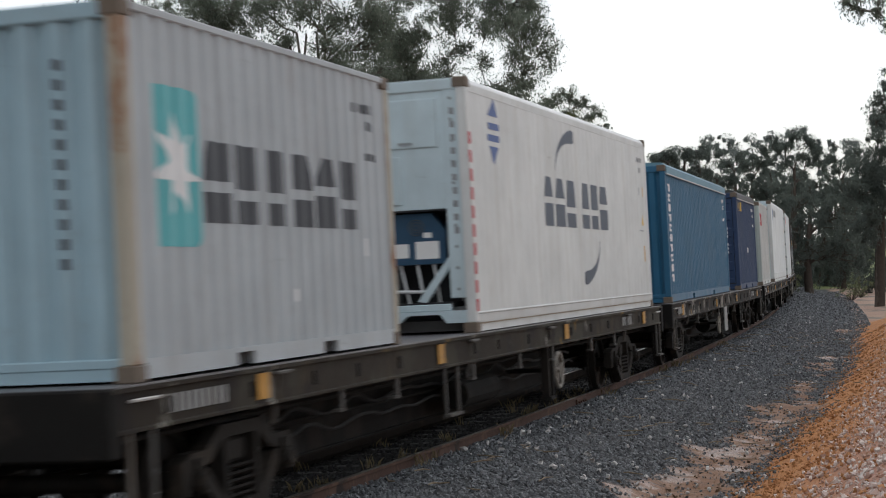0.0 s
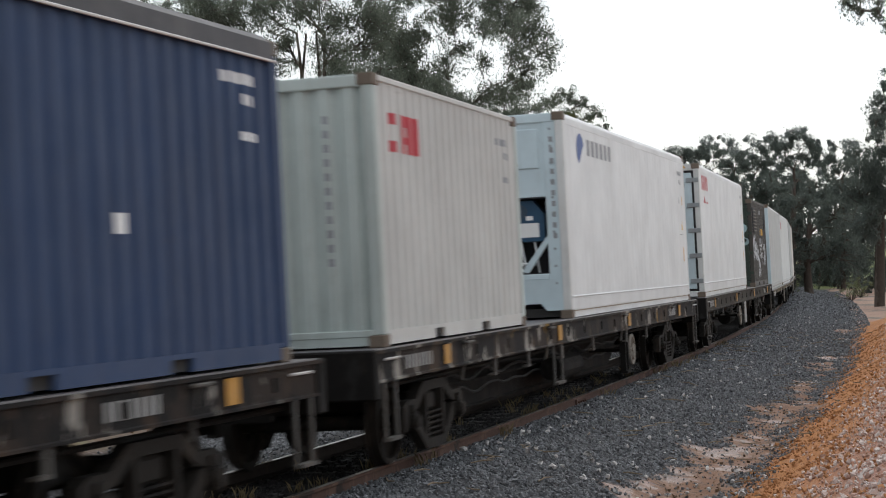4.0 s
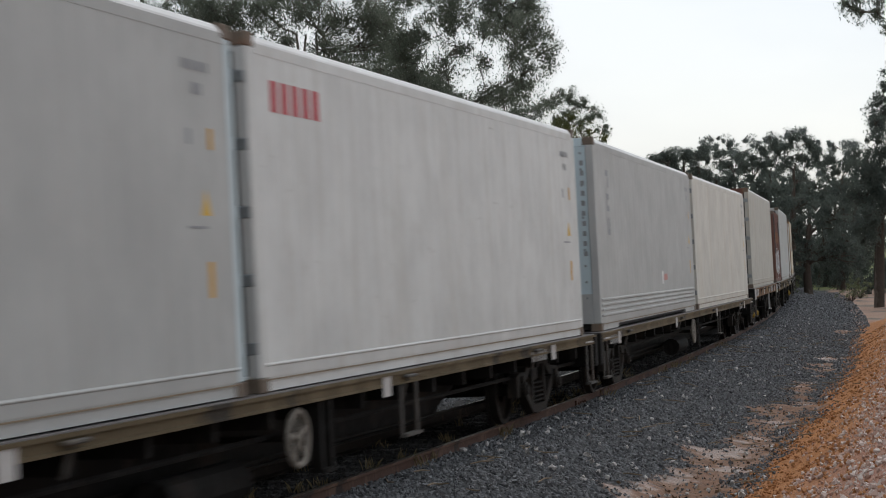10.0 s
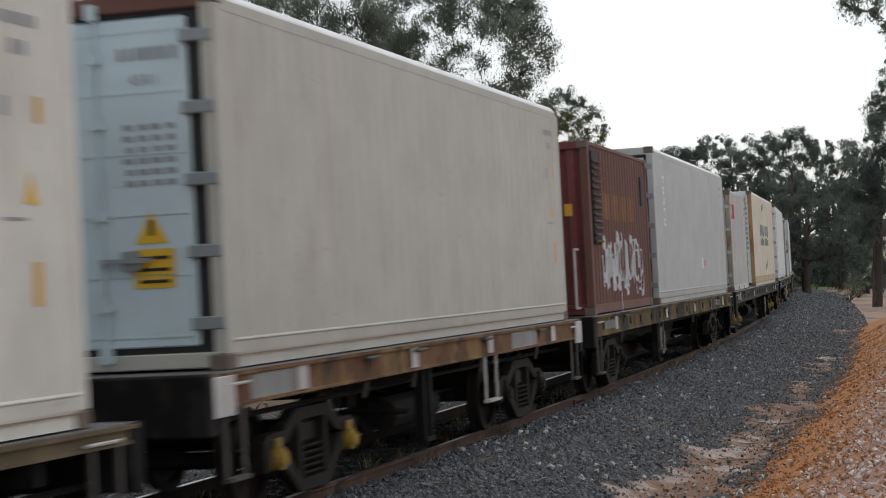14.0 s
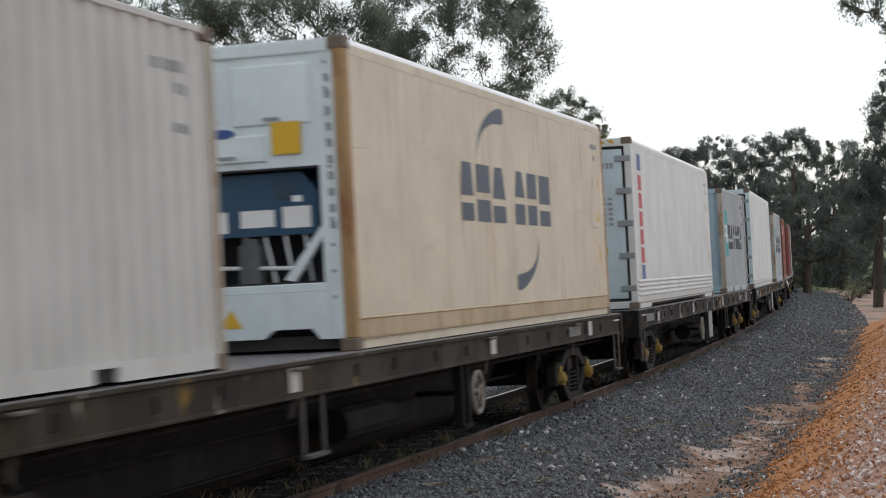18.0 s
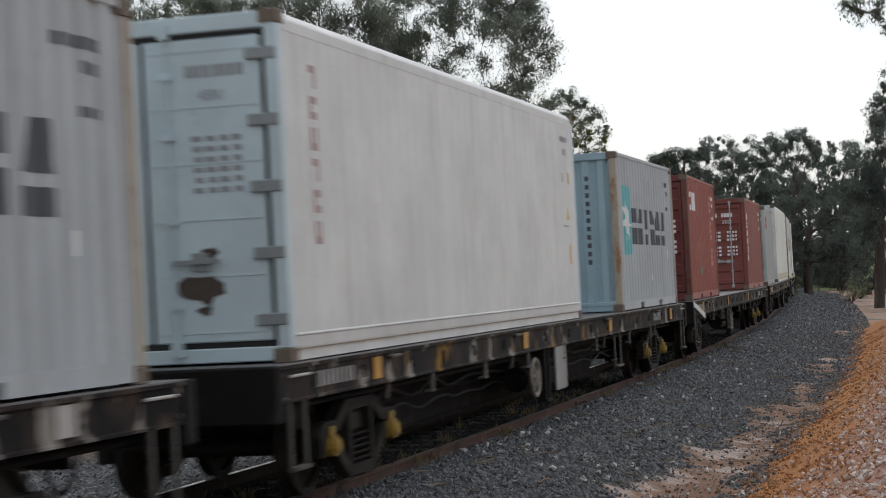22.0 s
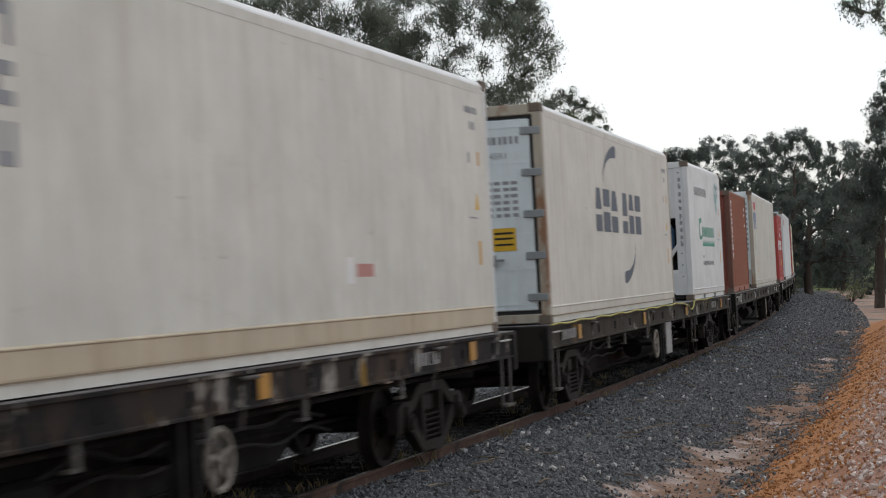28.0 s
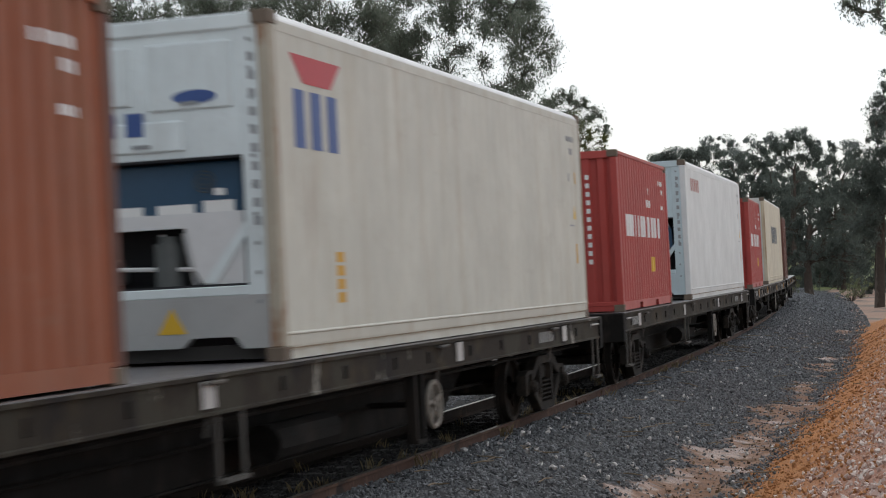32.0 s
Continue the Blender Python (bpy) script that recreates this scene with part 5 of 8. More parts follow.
# ---------- trees ----------
def leaf_material(name, c0, c1):
    m, n, l, p = nodes_of(name)
    g = n.new("ShaderNodeNewGeometry")
    col = ramp(n, l, g.outputs["Random Per Island"], .0, 1.0, c0, c1)
    col = mix(n, l, ramp(n, l, noise_tex(n, l, g.outputs["Position"], .7, 4), .35, .7), col, shade(c0, .8))
    l.new(col, p.inputs["Base Color"])
    p.inputs["Roughness"].default_value, p.inputs["Specular IOR Level"].default_value = .55, .3
    tr = n.new("ShaderNodeBsdfTranslucent")
    l.new(col, tr.inputs["Color"])
    ms = n.new("ShaderNodeMixShader")
    ms.inputs[0].default_value = .45
    l.new(p.outputs[0], ms.inputs[1])
    l.new(tr.outputs[0], ms.inputs[2])
    l.new(ms.outputs[0], n["Material Output"].inputs["Surface"])
    return m


M_LEAF = leaf_material("grey_green_gum_leaves", (.105, .125, .092), (.305, .335, .272))
M_LEAF_Y = leaf_material("olive_leaves", (.075, .085, .025), (.17, .175, .06))
# distance haze is put into the next two leaf colours: bluer, less contrast
M_LEAF_D = leaf_material("dark_forest_leaves", (.086, .105, .090), (.152, .176, .151))
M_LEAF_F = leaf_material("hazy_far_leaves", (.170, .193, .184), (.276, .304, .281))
M_BARK = patchy("pale_peeling_gum_bark", (.13, .11, .092), [((.24, .215, .19), .54, 2.2), ((.045, .036, .03), .50, 2.6)], .9)
M_BARK_D = patchy("dark_rough_bark", (.07, .055, .045), [((.12, .10, .085), .58, 1.0)], .95)


def tube(V, F, pts, radii, n=6):
    base = len(V)
    for i, (p, r) in enumerate(zip(pts, radii)):
        d = (pts[min(i + 1, len(pts) - 1)] - pts[max(i - 1, 0)])
        d = d / (np.linalg.norm(d) + 1e-9)
        u = np.cross(d, (0.31, .95, .07))
        u /= np.linalg.norm(u) + 1e-9
        w = np.cross(d, u)
        for k in range(n):
            a = 2 * math.pi * k / n
            V.append(p + (u * math.cos(a) + w * math.sin(a)) * r)
    for i in range(len(pts) - 1):
        for k in range(n):
            F.append((base + i * n + k, base + i * n + (k + 1) % n, base + (i + 1) * n + (k + 1) % n, base + (i + 1) * n + k))


def bend(a, b, rng, wob, n=6):
    t = np.linspace(0, 1, n)[:, None]
    mid = (a + b) / 2 + rng.normal(size=3) * wob
    return (1 - t) ** 2 * a + 2 * t * (1 - t) * mid + t ** 2 * b


def leaves(centres, spread, per, size, rng, droop=.95):
    """Narrow leaves in loose bunches; spread is a length or one for each bunch."""
    n = len(centres) * per
    sp = np.repeat(np.broadcast_to(spread, len(centres)), per)[:, None]
    u = rng.normal(size=(n, 3))
    u *= (rng.random((n, 1)) ** .42 * 1.62) / np.linalg.norm(u, axis=1, keepdims=True)
    u[:, 2] = np.where(u[:, 2] > 0, u[:, 2] * .62, u[:, 2] * 1.0)
    c = np.repeat(centres, per, 0) + u * sp
    d = rng.normal(size=(n, 3)) * np.array([.8, .8, .6]) + np.array([0, 0, -droop])
    d /= np.linalg.norm(d, axis=1, keepdims=True)
    s = np.cross(d, rng.normal(size=(n, 3)))
    s /= np.linalg.norm(s, axis=1, keepdims=True) + 1e-9
    ln = size * rng.uniform(.6, 1.3, (n, 1))
    w = ln * .165
    v = np.stack([c - d * ln / 2 - s * w, c - d * ln / 2 + s * w, c + d * ln / 2], 1)
    return v.reshape(-1, 3), np.arange(n * 3).reshape(-1, 3)


def gum_tree(label, base, fork, r, lobes, seed, leaf=.135, density=1900, mat=None, bark=None, deep=2.0, stems=1, category="tree", bunch=.30, per=46, hang=.25, splay=.22):
    """A gum: a bare tapered stem that forks at the height fork, limbs that branch out to the lobes of the crown (across, up, radius), leaves in hanging clumps."""
    rng = np.random.default_rng(seed)
    t = tagged(new("gum_tree"), label, category, "trees beside the line")
    bx, by = base
    bz = float(ground_z(np.array([bx]), np.array([by]))[0]) - .05
    t.location = (bx, by, bz)
    V, F, cent, wide = [], [], [], []
    bones = []
    for k in range(stems):
        lean = np.mean([q[0] for q in lobes]) * .35 + (k - (stems - 1) / 2) * fork * splay
        top = np.array([lean, rng.uniform(-.4, .4), fork])
        pts = bend(np.array([(k - (stems - 1) / 2) * r * 1.4, 0, 0.0]), top, rng, fork * .05, 8)
        rr = np.linspace(r * (1.25 if k == 0 else .9), r * (.62 if stems < 3 else .28), 8)
        tube(V, F, pts, rr, 8)
        bones += [(pts[i], rr[i]) for i in range(3, 8)]
    lobes = sorted(lobes, key=lambda q: abs(q[0] - lean) + abs(q[1] - fork))
    for dx, dz, rad in lobes:
        c = np.array([dx, rng.uniform(-deep, deep), dz])
        start, rs = min(bones, key=lambda q: np.linalg.norm(q[0] - c) + 2.2 * max(0.0, q[0][2] - c[2] + .6 * abs(q[0][0] - dx)))
        pts = bend(start, c, rng, rad * .30, 7)
        pts[1:-1, 2] += rad * .12
        r0 = min(rs * .8, r * min(.62, .25 + rad * .15))
        rr = np.linspace(r0, max(.012, r0 * .35), 7)
        tube(V, F, pts, rr, 6)
        bones += [(pts[i], rr[i]) for i in range(2, 7)]
        n = max(5, int(density * rad * rad / 62))
        g = rng.normal(size=(n, 3))
        g /= np.linalg.norm(g, axis=1, keepdims=True)
        cl = c + g * rad * rng.uniform(.25, 1.18, (n, 1)) * np.array([1, 1, .8])
        for q in cl[: min(n, 18)]:
            s0 = pts[rng.integers(2, 7)]
            tube(V, F, bend(s0, q, rng, rad * .12, 4), np.linspace(max(.020, r0 * .30), .012, 4), 4)
        w = bunch * rng.uniform(.3, 1.15, n)
        cent += [cl, cl + rng.normal(size=(n, 3)) * w[:, None] * .5 - np.array([0, 0, 1]) * (w * (.6 + hang * 2))[:, None]]
        wide += [w, w * .72]
    trunk = new("trunk", big_mesh("trunk", np.array(V), np.array(F), bark or M_BARK, True))
    trunk.parent = t
    v, f = leaves(np.concatenate(cent), np.concatenate(wide), per, leaf, rng)
    crown = new("crown", big_mesh("crown", v, f, mat or M_LEAF))
    crown.parent = t
    return t


def tuft_stuff(name, spots, height, mat, label, category, seed, blades=26, width=.006, spread=.09):
    """Tufts of bent grass blades."""
    rng = np.random.default_rng(seed)
    n = len(spots) * blades
    b = np.repeat(spots, blades, 0) + np.concatenate([rng.normal(size=(n, 2)) * spread, np.zeros((n, 1))], 1)
    a = rng.uniform(0, 6.28, n)
    lean = rng.uniform(.1, .7, n)
    hgt = height * rng.uniform(.4, 1.1, n)
    d = np.stack([np.cos(a), np.sin(a), np.zeros(n)], 1)
    s = np.stack([-np.sin(a), np.cos(a), np.zeros(n)], 1) * width
    mid = b + d * (lean * hgt * .35)[:, None] + np.array([0, 0, 1]) * (hgt * .6)[:, None]
    tip = b + d * (lean * hgt)[:, None] + np.array([0, 0, 1]) * (hgt * .95)[:, None]
    v = np.stack([b - s, b + s, mid + s * .7, tip, mid - s * .7], 1).reshape(-1, 3)
    return tagged(new(name, big_mesh(name, v, np.arange(n * 5).reshape(-1, 5), mat)), label, category, kind="stuff")


def shrub(label, base, r, h, seed, mat):
    """A low bush: thin stems and small leaves in bunches."""
    rng = np.random.default_rng(seed)
    bz = float(ground_z(np.array([base[0]]), np.array([base[1]]))[0]) - .03
    t = tagged(new("shrub"), label, "shrub", "shrubs on the far bank")
    t.location = (base[0], base[1], bz)
    V, F = [], []
    n = 26
    g = rng.normal(size=(n, 3))
    g /= np.linalg.norm(g, axis=1, keepdims=True)
    cl = np.array([0, 0, h * .5]) + g * np.array([r, r, h * .5]) * rng.uniform(.4, 1, (n, 1))
    cl[:, 2] = np.clip(cl[:, 2], .08, None)
    for q in cl:
        tube(V, F, bend(np.zeros(3), q, rng, .05, 4), np.linspace(.014, .005, 4), 4)
    o = new("stems", big_mesh("stems", np.array(V), np.array(F), M_BARK_D))
    o.parent = t
    v, f = leaves(cl, .10, 40, .09, rng, .0)
    o = new("foliage", big_mesh("foliage", v, f, mat))
    o.parent = t


M_DRY = leaf_material("dry_straw", (.20, .15, .08), (.36, .29, .17))
M_GREENGRASS = leaf_material("green_grass", (.13, .15, .07), (.25, .26, .15))


def build_undergrowth():
    rng = np.random.default_rng(21)

    def spots(n, l0, l1, s0, s1):
        s, l = rng.uniform(s0, s1, n), rng.uniform(l0, l1, n)
        th = np.interp(s, SS, TH)
        x, y = np.interp(s, SS, PX) + l * np.cos(th), np.interp(s, SS, PY) - l * np.sin(th)
        return np.stack([x, y, ground_z(x, y) - .01], -1)

    tuft_stuff("dry_weeds", np.concatenate([spots(16, .82, 1.0, -2, 30), spots(40, -.6, .55, -6, 20)]), .16, M_DRY, "dry weeds growing beside the rail", "weeds", 22, 14, .004, .05)
    tuft_stuff("grass", np.concatenate([spots(110, -13, -4.2, 8, 62), spots(700, -40, -13, 30, 75)]), .26, M_DRY, "dry grass tufts on the far bank", "grass", 23, 22, .008, .14)
    tuft_stuff("paddock_grass", np.stack([x := rng.uniform(-38, 6, 800), y := rng.uniform(82, 140, 800), ground_z(x, y)], -1), .55, M_GREENGRASS, "long green paddock grass", "grass", 24, 22, .03, .45)
    for i, (l, s) in enumerate(((-9.5, 33), (-12, 40), (-8.5, 26), (-16, 47), (-7.8, 44), (-20, 52), (-11, 52), (-14.5, 31))):
        p = track(s, l)
        shrub("small grey-green shrub on the leaf-littered bank", (p.x, p.y), .35 + .08 * (i % 3), .45 + .1 * (i % 2), 60 + i, M_LEAF if i % 2 else M_GREENGRASS)
    tuft_stuff("tussock", np.stack([x := rng.normal(-5.35, .18, 14), y := rng.normal(65.0, .2, 14), ground_z(x, y)], -1), .62, M_GREENGRASS, "bright green rushes at the edge of the paddock", "grass", 29, 30, .012, .10)
    for i, (px, py) in enumerate(((21.5, 118), (24.0, 112), (26.5, 121), (19.8, 124))):
        shrub("green bush beside the dirt road", (px, py), 1.1, 1.3, 80 + i, M_GREENGRASS)


def build_fence():
    """A low wire fence along the paddock."""
    f = tagged(new("wire_fence"), "old wire fence with weathered timber posts", "fence")
    bm = bm_new()
    rod(bm, (0, 0, -.1), (0, 0, 1.05), .06, 7, .05)
    first, tops = None, []
    for i in range(9):
        x, y = -26 + i * 3.4, 90 + (i % 2) * .1
        z = float(ground_z(np.array([x]), np.array([y]))[0])
        tops.append((x, y, z))
        at = pose(x, y, z, random.uniform(-3, 3), random.uniform(-3, 3), 0)
        first = part("post", bm, M_BARK, f, "", at) if first is None else again(first, at)
    for hgt in (.35, .65, .95):
        bm = bm_new()
        for a, b in zip(tops[:-1], tops[1:]):
            rod(bm, (a[0], a[1] - .05, a[2] + hgt), (b[0], b[1] - .05, b[2] + hgt), .006, 4)
        part("wire", bm, M_LADDER, f)


def build_post():
    """A short weathered strainer post left standing alone."""
    p = tagged(new("timber_post"), "short weathered grey timber post on the bank", "post")
    bm = bm_new()
    rod(bm, (0, 0, -.2), (.02, 0, .62), .14, 9, .125)
    part("stump", bm, M_BARK, p)
    x, y = -5.85, 66.0
    p.location = (x, y, float(ground_z(np.array([x]), np.array([y]))[0]))


build_undergrowth()
build_fence()
build_post()
gum_tree('tall spreading gum with an airy grey-green crown', (-1.06, 78.0), 6.91, 0.22, [(4.51, 10.96, 0.88), (5.23, 10.13, 0.58), (3.82, 11.82, 0.97), (2.85, 11.19, 0.56), (1.71, 10.54, 0.51), (2.55, 9.71, 0.42), (3.96, 10.13, 0.58), (4.68, 9.64, 0.51), (1.3, 11.82, 0.97), (0.02, 10.82, 0.93), (-0.81, 9.85, 0.88), (-1.5, 11.4, 1.02), (1.16, 9.71, 0.56), (3.96, 9.04, 0.37), (0.02, 8.02, 0.93), (1.3, 8.3, 0.88), (1.99, 7.61, 0.93), (0.6, 6.91, 0.93), (-0.25, 9.02, 0.79), (2.99, 8.44, 0.65), (3.06, 12.7, 1.16), (0.97, 13.16, 1.27), (-1.11, 13.16, 1.27), (4.56, 12.47, 0.81)], 11, stems=2, leaf=0.115, density=2639, bunch=0.385, per=62)
gum_tree('dark-leaved gum behind the tall one', (1.96, 100.0), 6.28, 0.15, [(-0.06, 8.89, 1.07), (1.93, 9.42, 0.83), (1.57, 8.53, 0.95), (2.11, 10.49, 0.77), (0.59, 7.91, 0.89), (2.67, 8.5, 0.74), (1.04, 9.99, 0.65), (-0.89, 7.76, 1.01), (2.97, 9.54, 0.47)], 18, leaf=0.144, density=1950, splay=0.1, bunch=0.404, per=62)
gum_tree('thin airy gum with arching twigs against the sky', (8.05, 120.0), 8.65, 0.12, [(-0.57, 12.1, 0.53), (0.07, 12.0, 0.5), (0.78, 11.5, 0.53), (-1.21, 11.71, 0.46), (1.46, 10.86, 0.46), (-0.14, 10.79, 0.5), (0.71, 10.25, 0.57), (-1.78, 11.32, 0.46), (1.96, 9.9, 0.43), (-0.89, 10.25, 0.57)], 118, leaf=0.144, density=1950, bunch=0.308, splay=0.1, per=62)
gum_tree('olive green wattle with dense foliage', (6.95, 106.0), 5.69, 0.12, [(-0.72, 8.83, 0.94), (0.79, 8.64, 0.82), (1.95, 8.2, 0.5), (-1.48, 8.39, 0.79), (0.03, 9.34, 0.57), (-0.16, 7.73, 0.94), (1.26, 7.73, 0.82)], 19, leaf=0.13, mat=M_LEAF_Y, density=1147, per=62, bunch=0.289)
gum_tree('multi-stemmed gum with pale peeling bark', (-4.96, 72.0), 10.08, 0.16, [(-2.86, 10.87, 0.85), (-1.65, 10.72, 0.81), (-0.28, 10.87, 0.9), (0.96, 10.6, 0.85), (2.18, 10.87, 0.9), (0.81, 9.36, 0.73), (2.03, 9.63, 0.81), (1.77, 8.29, 0.73), (0.81, 7.73, 0.6), (2.71, 8.69, 0.73), (2.46, 7.45, 0.68), (1.5, 7.05, 0.6), (3.67, 7.6, 0.64), (0.68, 6.79, 0.38), (0.41, 4.34, 0.28), (0.73, 3.59, 0.38), (-2.18, 12.05, 0.96), (-0.26, 12.26, 1.07), (1.67, 12.26, 1.07), (-4.0, 10.98, 0.81), (-4.74, 11.83, 0.85), (-3.78, 12.26, 0.85), (1.24, 6.07, 0.43), (0.77, 5.21, 0.34), (-3.25, 10.13, 0.77), (-2.39, 9.8, 0.64), (-1.11, 9.95, 0.6), (-0.64, 9.1, 0.34), (-1.54, 9.14, 0.38)], 12, stems=4, leaf=0.108, density=2639, splay=0.035, bunch=0.366, per=62)
gum_tree('gum with a dark stem and hanging foliage', (-7.81, 75.0), 4.47, 0.12, [(-0.18, 8.98, 0.8), (0.51, 8.12, 0.67), (1.09, 7.56, 0.58), (-0.04, 7.14, 0.8), (0.8, 6.56, 0.62), (1.51, 6.98, 0.45), (-0.85, 8.47, 0.8), (-0.73, 9.81, 0.76), (-1.18, 6.91, 0.76), (0.38, 9.25, 0.58), (-0.51, 7.8, 0.76), (0.38, 5.98, 0.53), (-0.73, 5.8, 0.76), (1.49, 6.25, 0.36), (-1.62, 8.92, 0.8), (-1.85, 7.36, 0.8)], 14, bark=M_BARK_D, leaf=0.112, density=2639, splay=0.1, bunch=0.385, per=62)
gum_tree('slender young gum with low sparse branches', (-7.27, 77.0), 4.18, 0.10, [(-0.5, 4.79, 0.59), (-1.1, 3.9, 0.5), (0.37, 5.07, 0.5), (1.1, 4.79, 0.37), (-0.07, 3.76, 0.37), (-0.66, 5.66, 0.39), (0.78, 5.66, 0.41), (-1.28, 4.97, 0.59), (-1.85, 4.52, 0.59), (0.89, 4.06, 0.32)], 114, bark=M_BARK_D, leaf=0.112, density=2639, splay=0.1, bunch=0.366, per=62)
gum_tree('bushy gum behind the multi-stemmed one', (-2.68, 96.0), 5.23, 0.14, [(-2.56, 10.93, 1.08), (-0.85, 10.21, 1.25), (0.85, 10.64, 1.25), (-1.42, 8.36, 1.03), (0.28, 8.13, 1.03), (2.14, 10.36, 1.03), (2.56, 7.65, 1.03), (-2.56, 7.51, 0.68), (1.14, 6.65, 1.03), (-1.14, 6.37, 1.03), (3.13, 8.93, 0.97), (0.0, 12.35, 1.14)], 16, leaf=0.144, density=2180, deep=3.0, bunch=0.433, per=62)
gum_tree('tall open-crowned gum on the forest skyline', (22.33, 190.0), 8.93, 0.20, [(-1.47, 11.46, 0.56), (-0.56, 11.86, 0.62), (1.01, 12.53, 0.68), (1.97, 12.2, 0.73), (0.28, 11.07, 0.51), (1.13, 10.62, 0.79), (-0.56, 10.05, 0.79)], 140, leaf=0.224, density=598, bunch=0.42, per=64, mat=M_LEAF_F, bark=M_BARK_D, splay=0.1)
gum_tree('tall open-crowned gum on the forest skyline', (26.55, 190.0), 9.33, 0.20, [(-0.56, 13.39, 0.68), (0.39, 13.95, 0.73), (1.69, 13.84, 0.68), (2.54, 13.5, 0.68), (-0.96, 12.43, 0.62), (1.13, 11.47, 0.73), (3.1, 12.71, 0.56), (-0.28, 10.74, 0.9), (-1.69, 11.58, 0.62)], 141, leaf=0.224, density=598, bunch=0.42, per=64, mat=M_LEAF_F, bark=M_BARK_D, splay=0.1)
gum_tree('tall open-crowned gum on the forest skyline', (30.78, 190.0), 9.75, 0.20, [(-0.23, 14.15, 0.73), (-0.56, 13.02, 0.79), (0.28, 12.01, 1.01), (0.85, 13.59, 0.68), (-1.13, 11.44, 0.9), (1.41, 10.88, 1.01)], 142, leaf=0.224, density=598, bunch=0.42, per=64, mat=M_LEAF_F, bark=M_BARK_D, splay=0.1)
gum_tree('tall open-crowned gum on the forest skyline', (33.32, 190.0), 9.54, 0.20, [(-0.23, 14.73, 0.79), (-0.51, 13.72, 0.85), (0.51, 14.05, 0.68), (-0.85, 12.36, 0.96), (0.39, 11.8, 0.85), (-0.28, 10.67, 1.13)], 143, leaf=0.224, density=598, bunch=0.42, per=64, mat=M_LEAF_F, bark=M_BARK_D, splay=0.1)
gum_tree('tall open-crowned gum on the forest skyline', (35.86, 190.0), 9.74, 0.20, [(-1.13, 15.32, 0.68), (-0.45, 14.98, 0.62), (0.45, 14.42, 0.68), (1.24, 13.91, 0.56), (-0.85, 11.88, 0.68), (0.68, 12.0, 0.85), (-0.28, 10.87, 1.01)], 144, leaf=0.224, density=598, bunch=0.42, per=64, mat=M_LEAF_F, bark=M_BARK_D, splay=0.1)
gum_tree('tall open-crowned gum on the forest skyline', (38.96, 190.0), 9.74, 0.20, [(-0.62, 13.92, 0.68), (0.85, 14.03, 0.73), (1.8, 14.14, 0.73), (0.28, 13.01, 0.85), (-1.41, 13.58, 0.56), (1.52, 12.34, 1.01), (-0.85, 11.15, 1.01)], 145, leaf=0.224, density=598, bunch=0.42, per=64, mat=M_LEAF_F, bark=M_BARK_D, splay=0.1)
gum_tree('large dark gum at the forest edge', (22.45, 98.0), 6.25, 0.22, [(-0.47, 8.99, 0.52), (-0.12, 9.63, 0.58), (0.41, 10.15, 0.81), (-0.12, 8.0, 0.76), (-0.96, 7.04, 0.81), (0.12, 7.04, 0.93), (-1.19, 5.82, 0.87), (0.0, 5.61, 1.05), (-0.96, 4.45, 0.87), (0.12, 4.16, 1.05), (0.99, 11.05, 0.93), (1.28, 8.58, 1.31), (1.57, 5.96, 1.31), (1.22, 12.36, 1.02)], 44, leaf=0.158, density=1721, per=62, bunch=0.347, mat=M_LEAF_D, bark=M_BARK_D)
gum_tree('gum whose branches hang over the clearing', (12.50, 46.0), 3.52, 0.20, [(-2.73, 7.54, 0.11), (-2.43, 7.42, 0.14), (-2.18, 7.2, 0.15), (-1.95, 6.93, 0.16), (-2.07, 7.53, 0.16), (-1.77, 6.55, 0.19), (-2.53, 7.67, 0.12), (-1.43, 7.07, 0.35), (-0.82, 7.2, 0.68), (-0.82, 8.02, 0.82), (0.0, 6.79, 1.09), (0.82, 7.61, 1.23), (-1.91, 8.02, 0.46)], 46, leaf=0.1, density=3600, per=26, bunch=0.18, deep=0.8)
gum_tree('straight slender gum with a pale trunk', (-11.86, 70.0), 6.60, 0.17, [(0.35, 10.15, 1.16), (1.81, 10.26, 1.37), (-0.48, 10.88, 0.96), (2.74, 9.12, 0.96), (1.02, 8.18, 0.71), (3.47, 10.67, 1.16)], 13, leaf=0.097, per=62, bunch=0.289, density=2180)
gum_tree('thin leaning gum with sparse leaves', (-14.37, 68.0), 6.40, 0.13, [(0.93, 9.61, 0.69), (1.27, 6.48, 0.4), (0.57, 7.79, 0.44), (1.62, 8.8, 0.52), (-0.24, 10.01, 0.52), (1.98, 11.02, 0.81)], 15, leaf=0.097, per=62, bunch=0.289, density=2180)
gum_tree('gum with thin stems behind the paddock edge', (-8.57, 92.0), 3.60, 0.10, [(-0.0, 4.8, 0.93), (0.82, 3.16, 0.82), (-0.82, 2.89, 0.71), (2.45, 3.16, 0.98), (3.82, 2.89, 1.09)], 17, leaf=0.158, per=62, bunch=0.289, density=2180)
gum_tree('dense gum in the forest understorey', (17.03, 176.0), 3.50, 0.15, [(-0.46, 9.41, 1.83), (0.5, 7.53, 1.52), (0.42, 5.65, 1.42), (0.45, 3.77, 1.97), (0.26, 1.89, 1.44), (-0.0, 0.01, 1.77)], 43, leaf=0.224, density=505, mat=M_LEAF_D, bark=M_BARK_D, bunch=0.42, per=64)
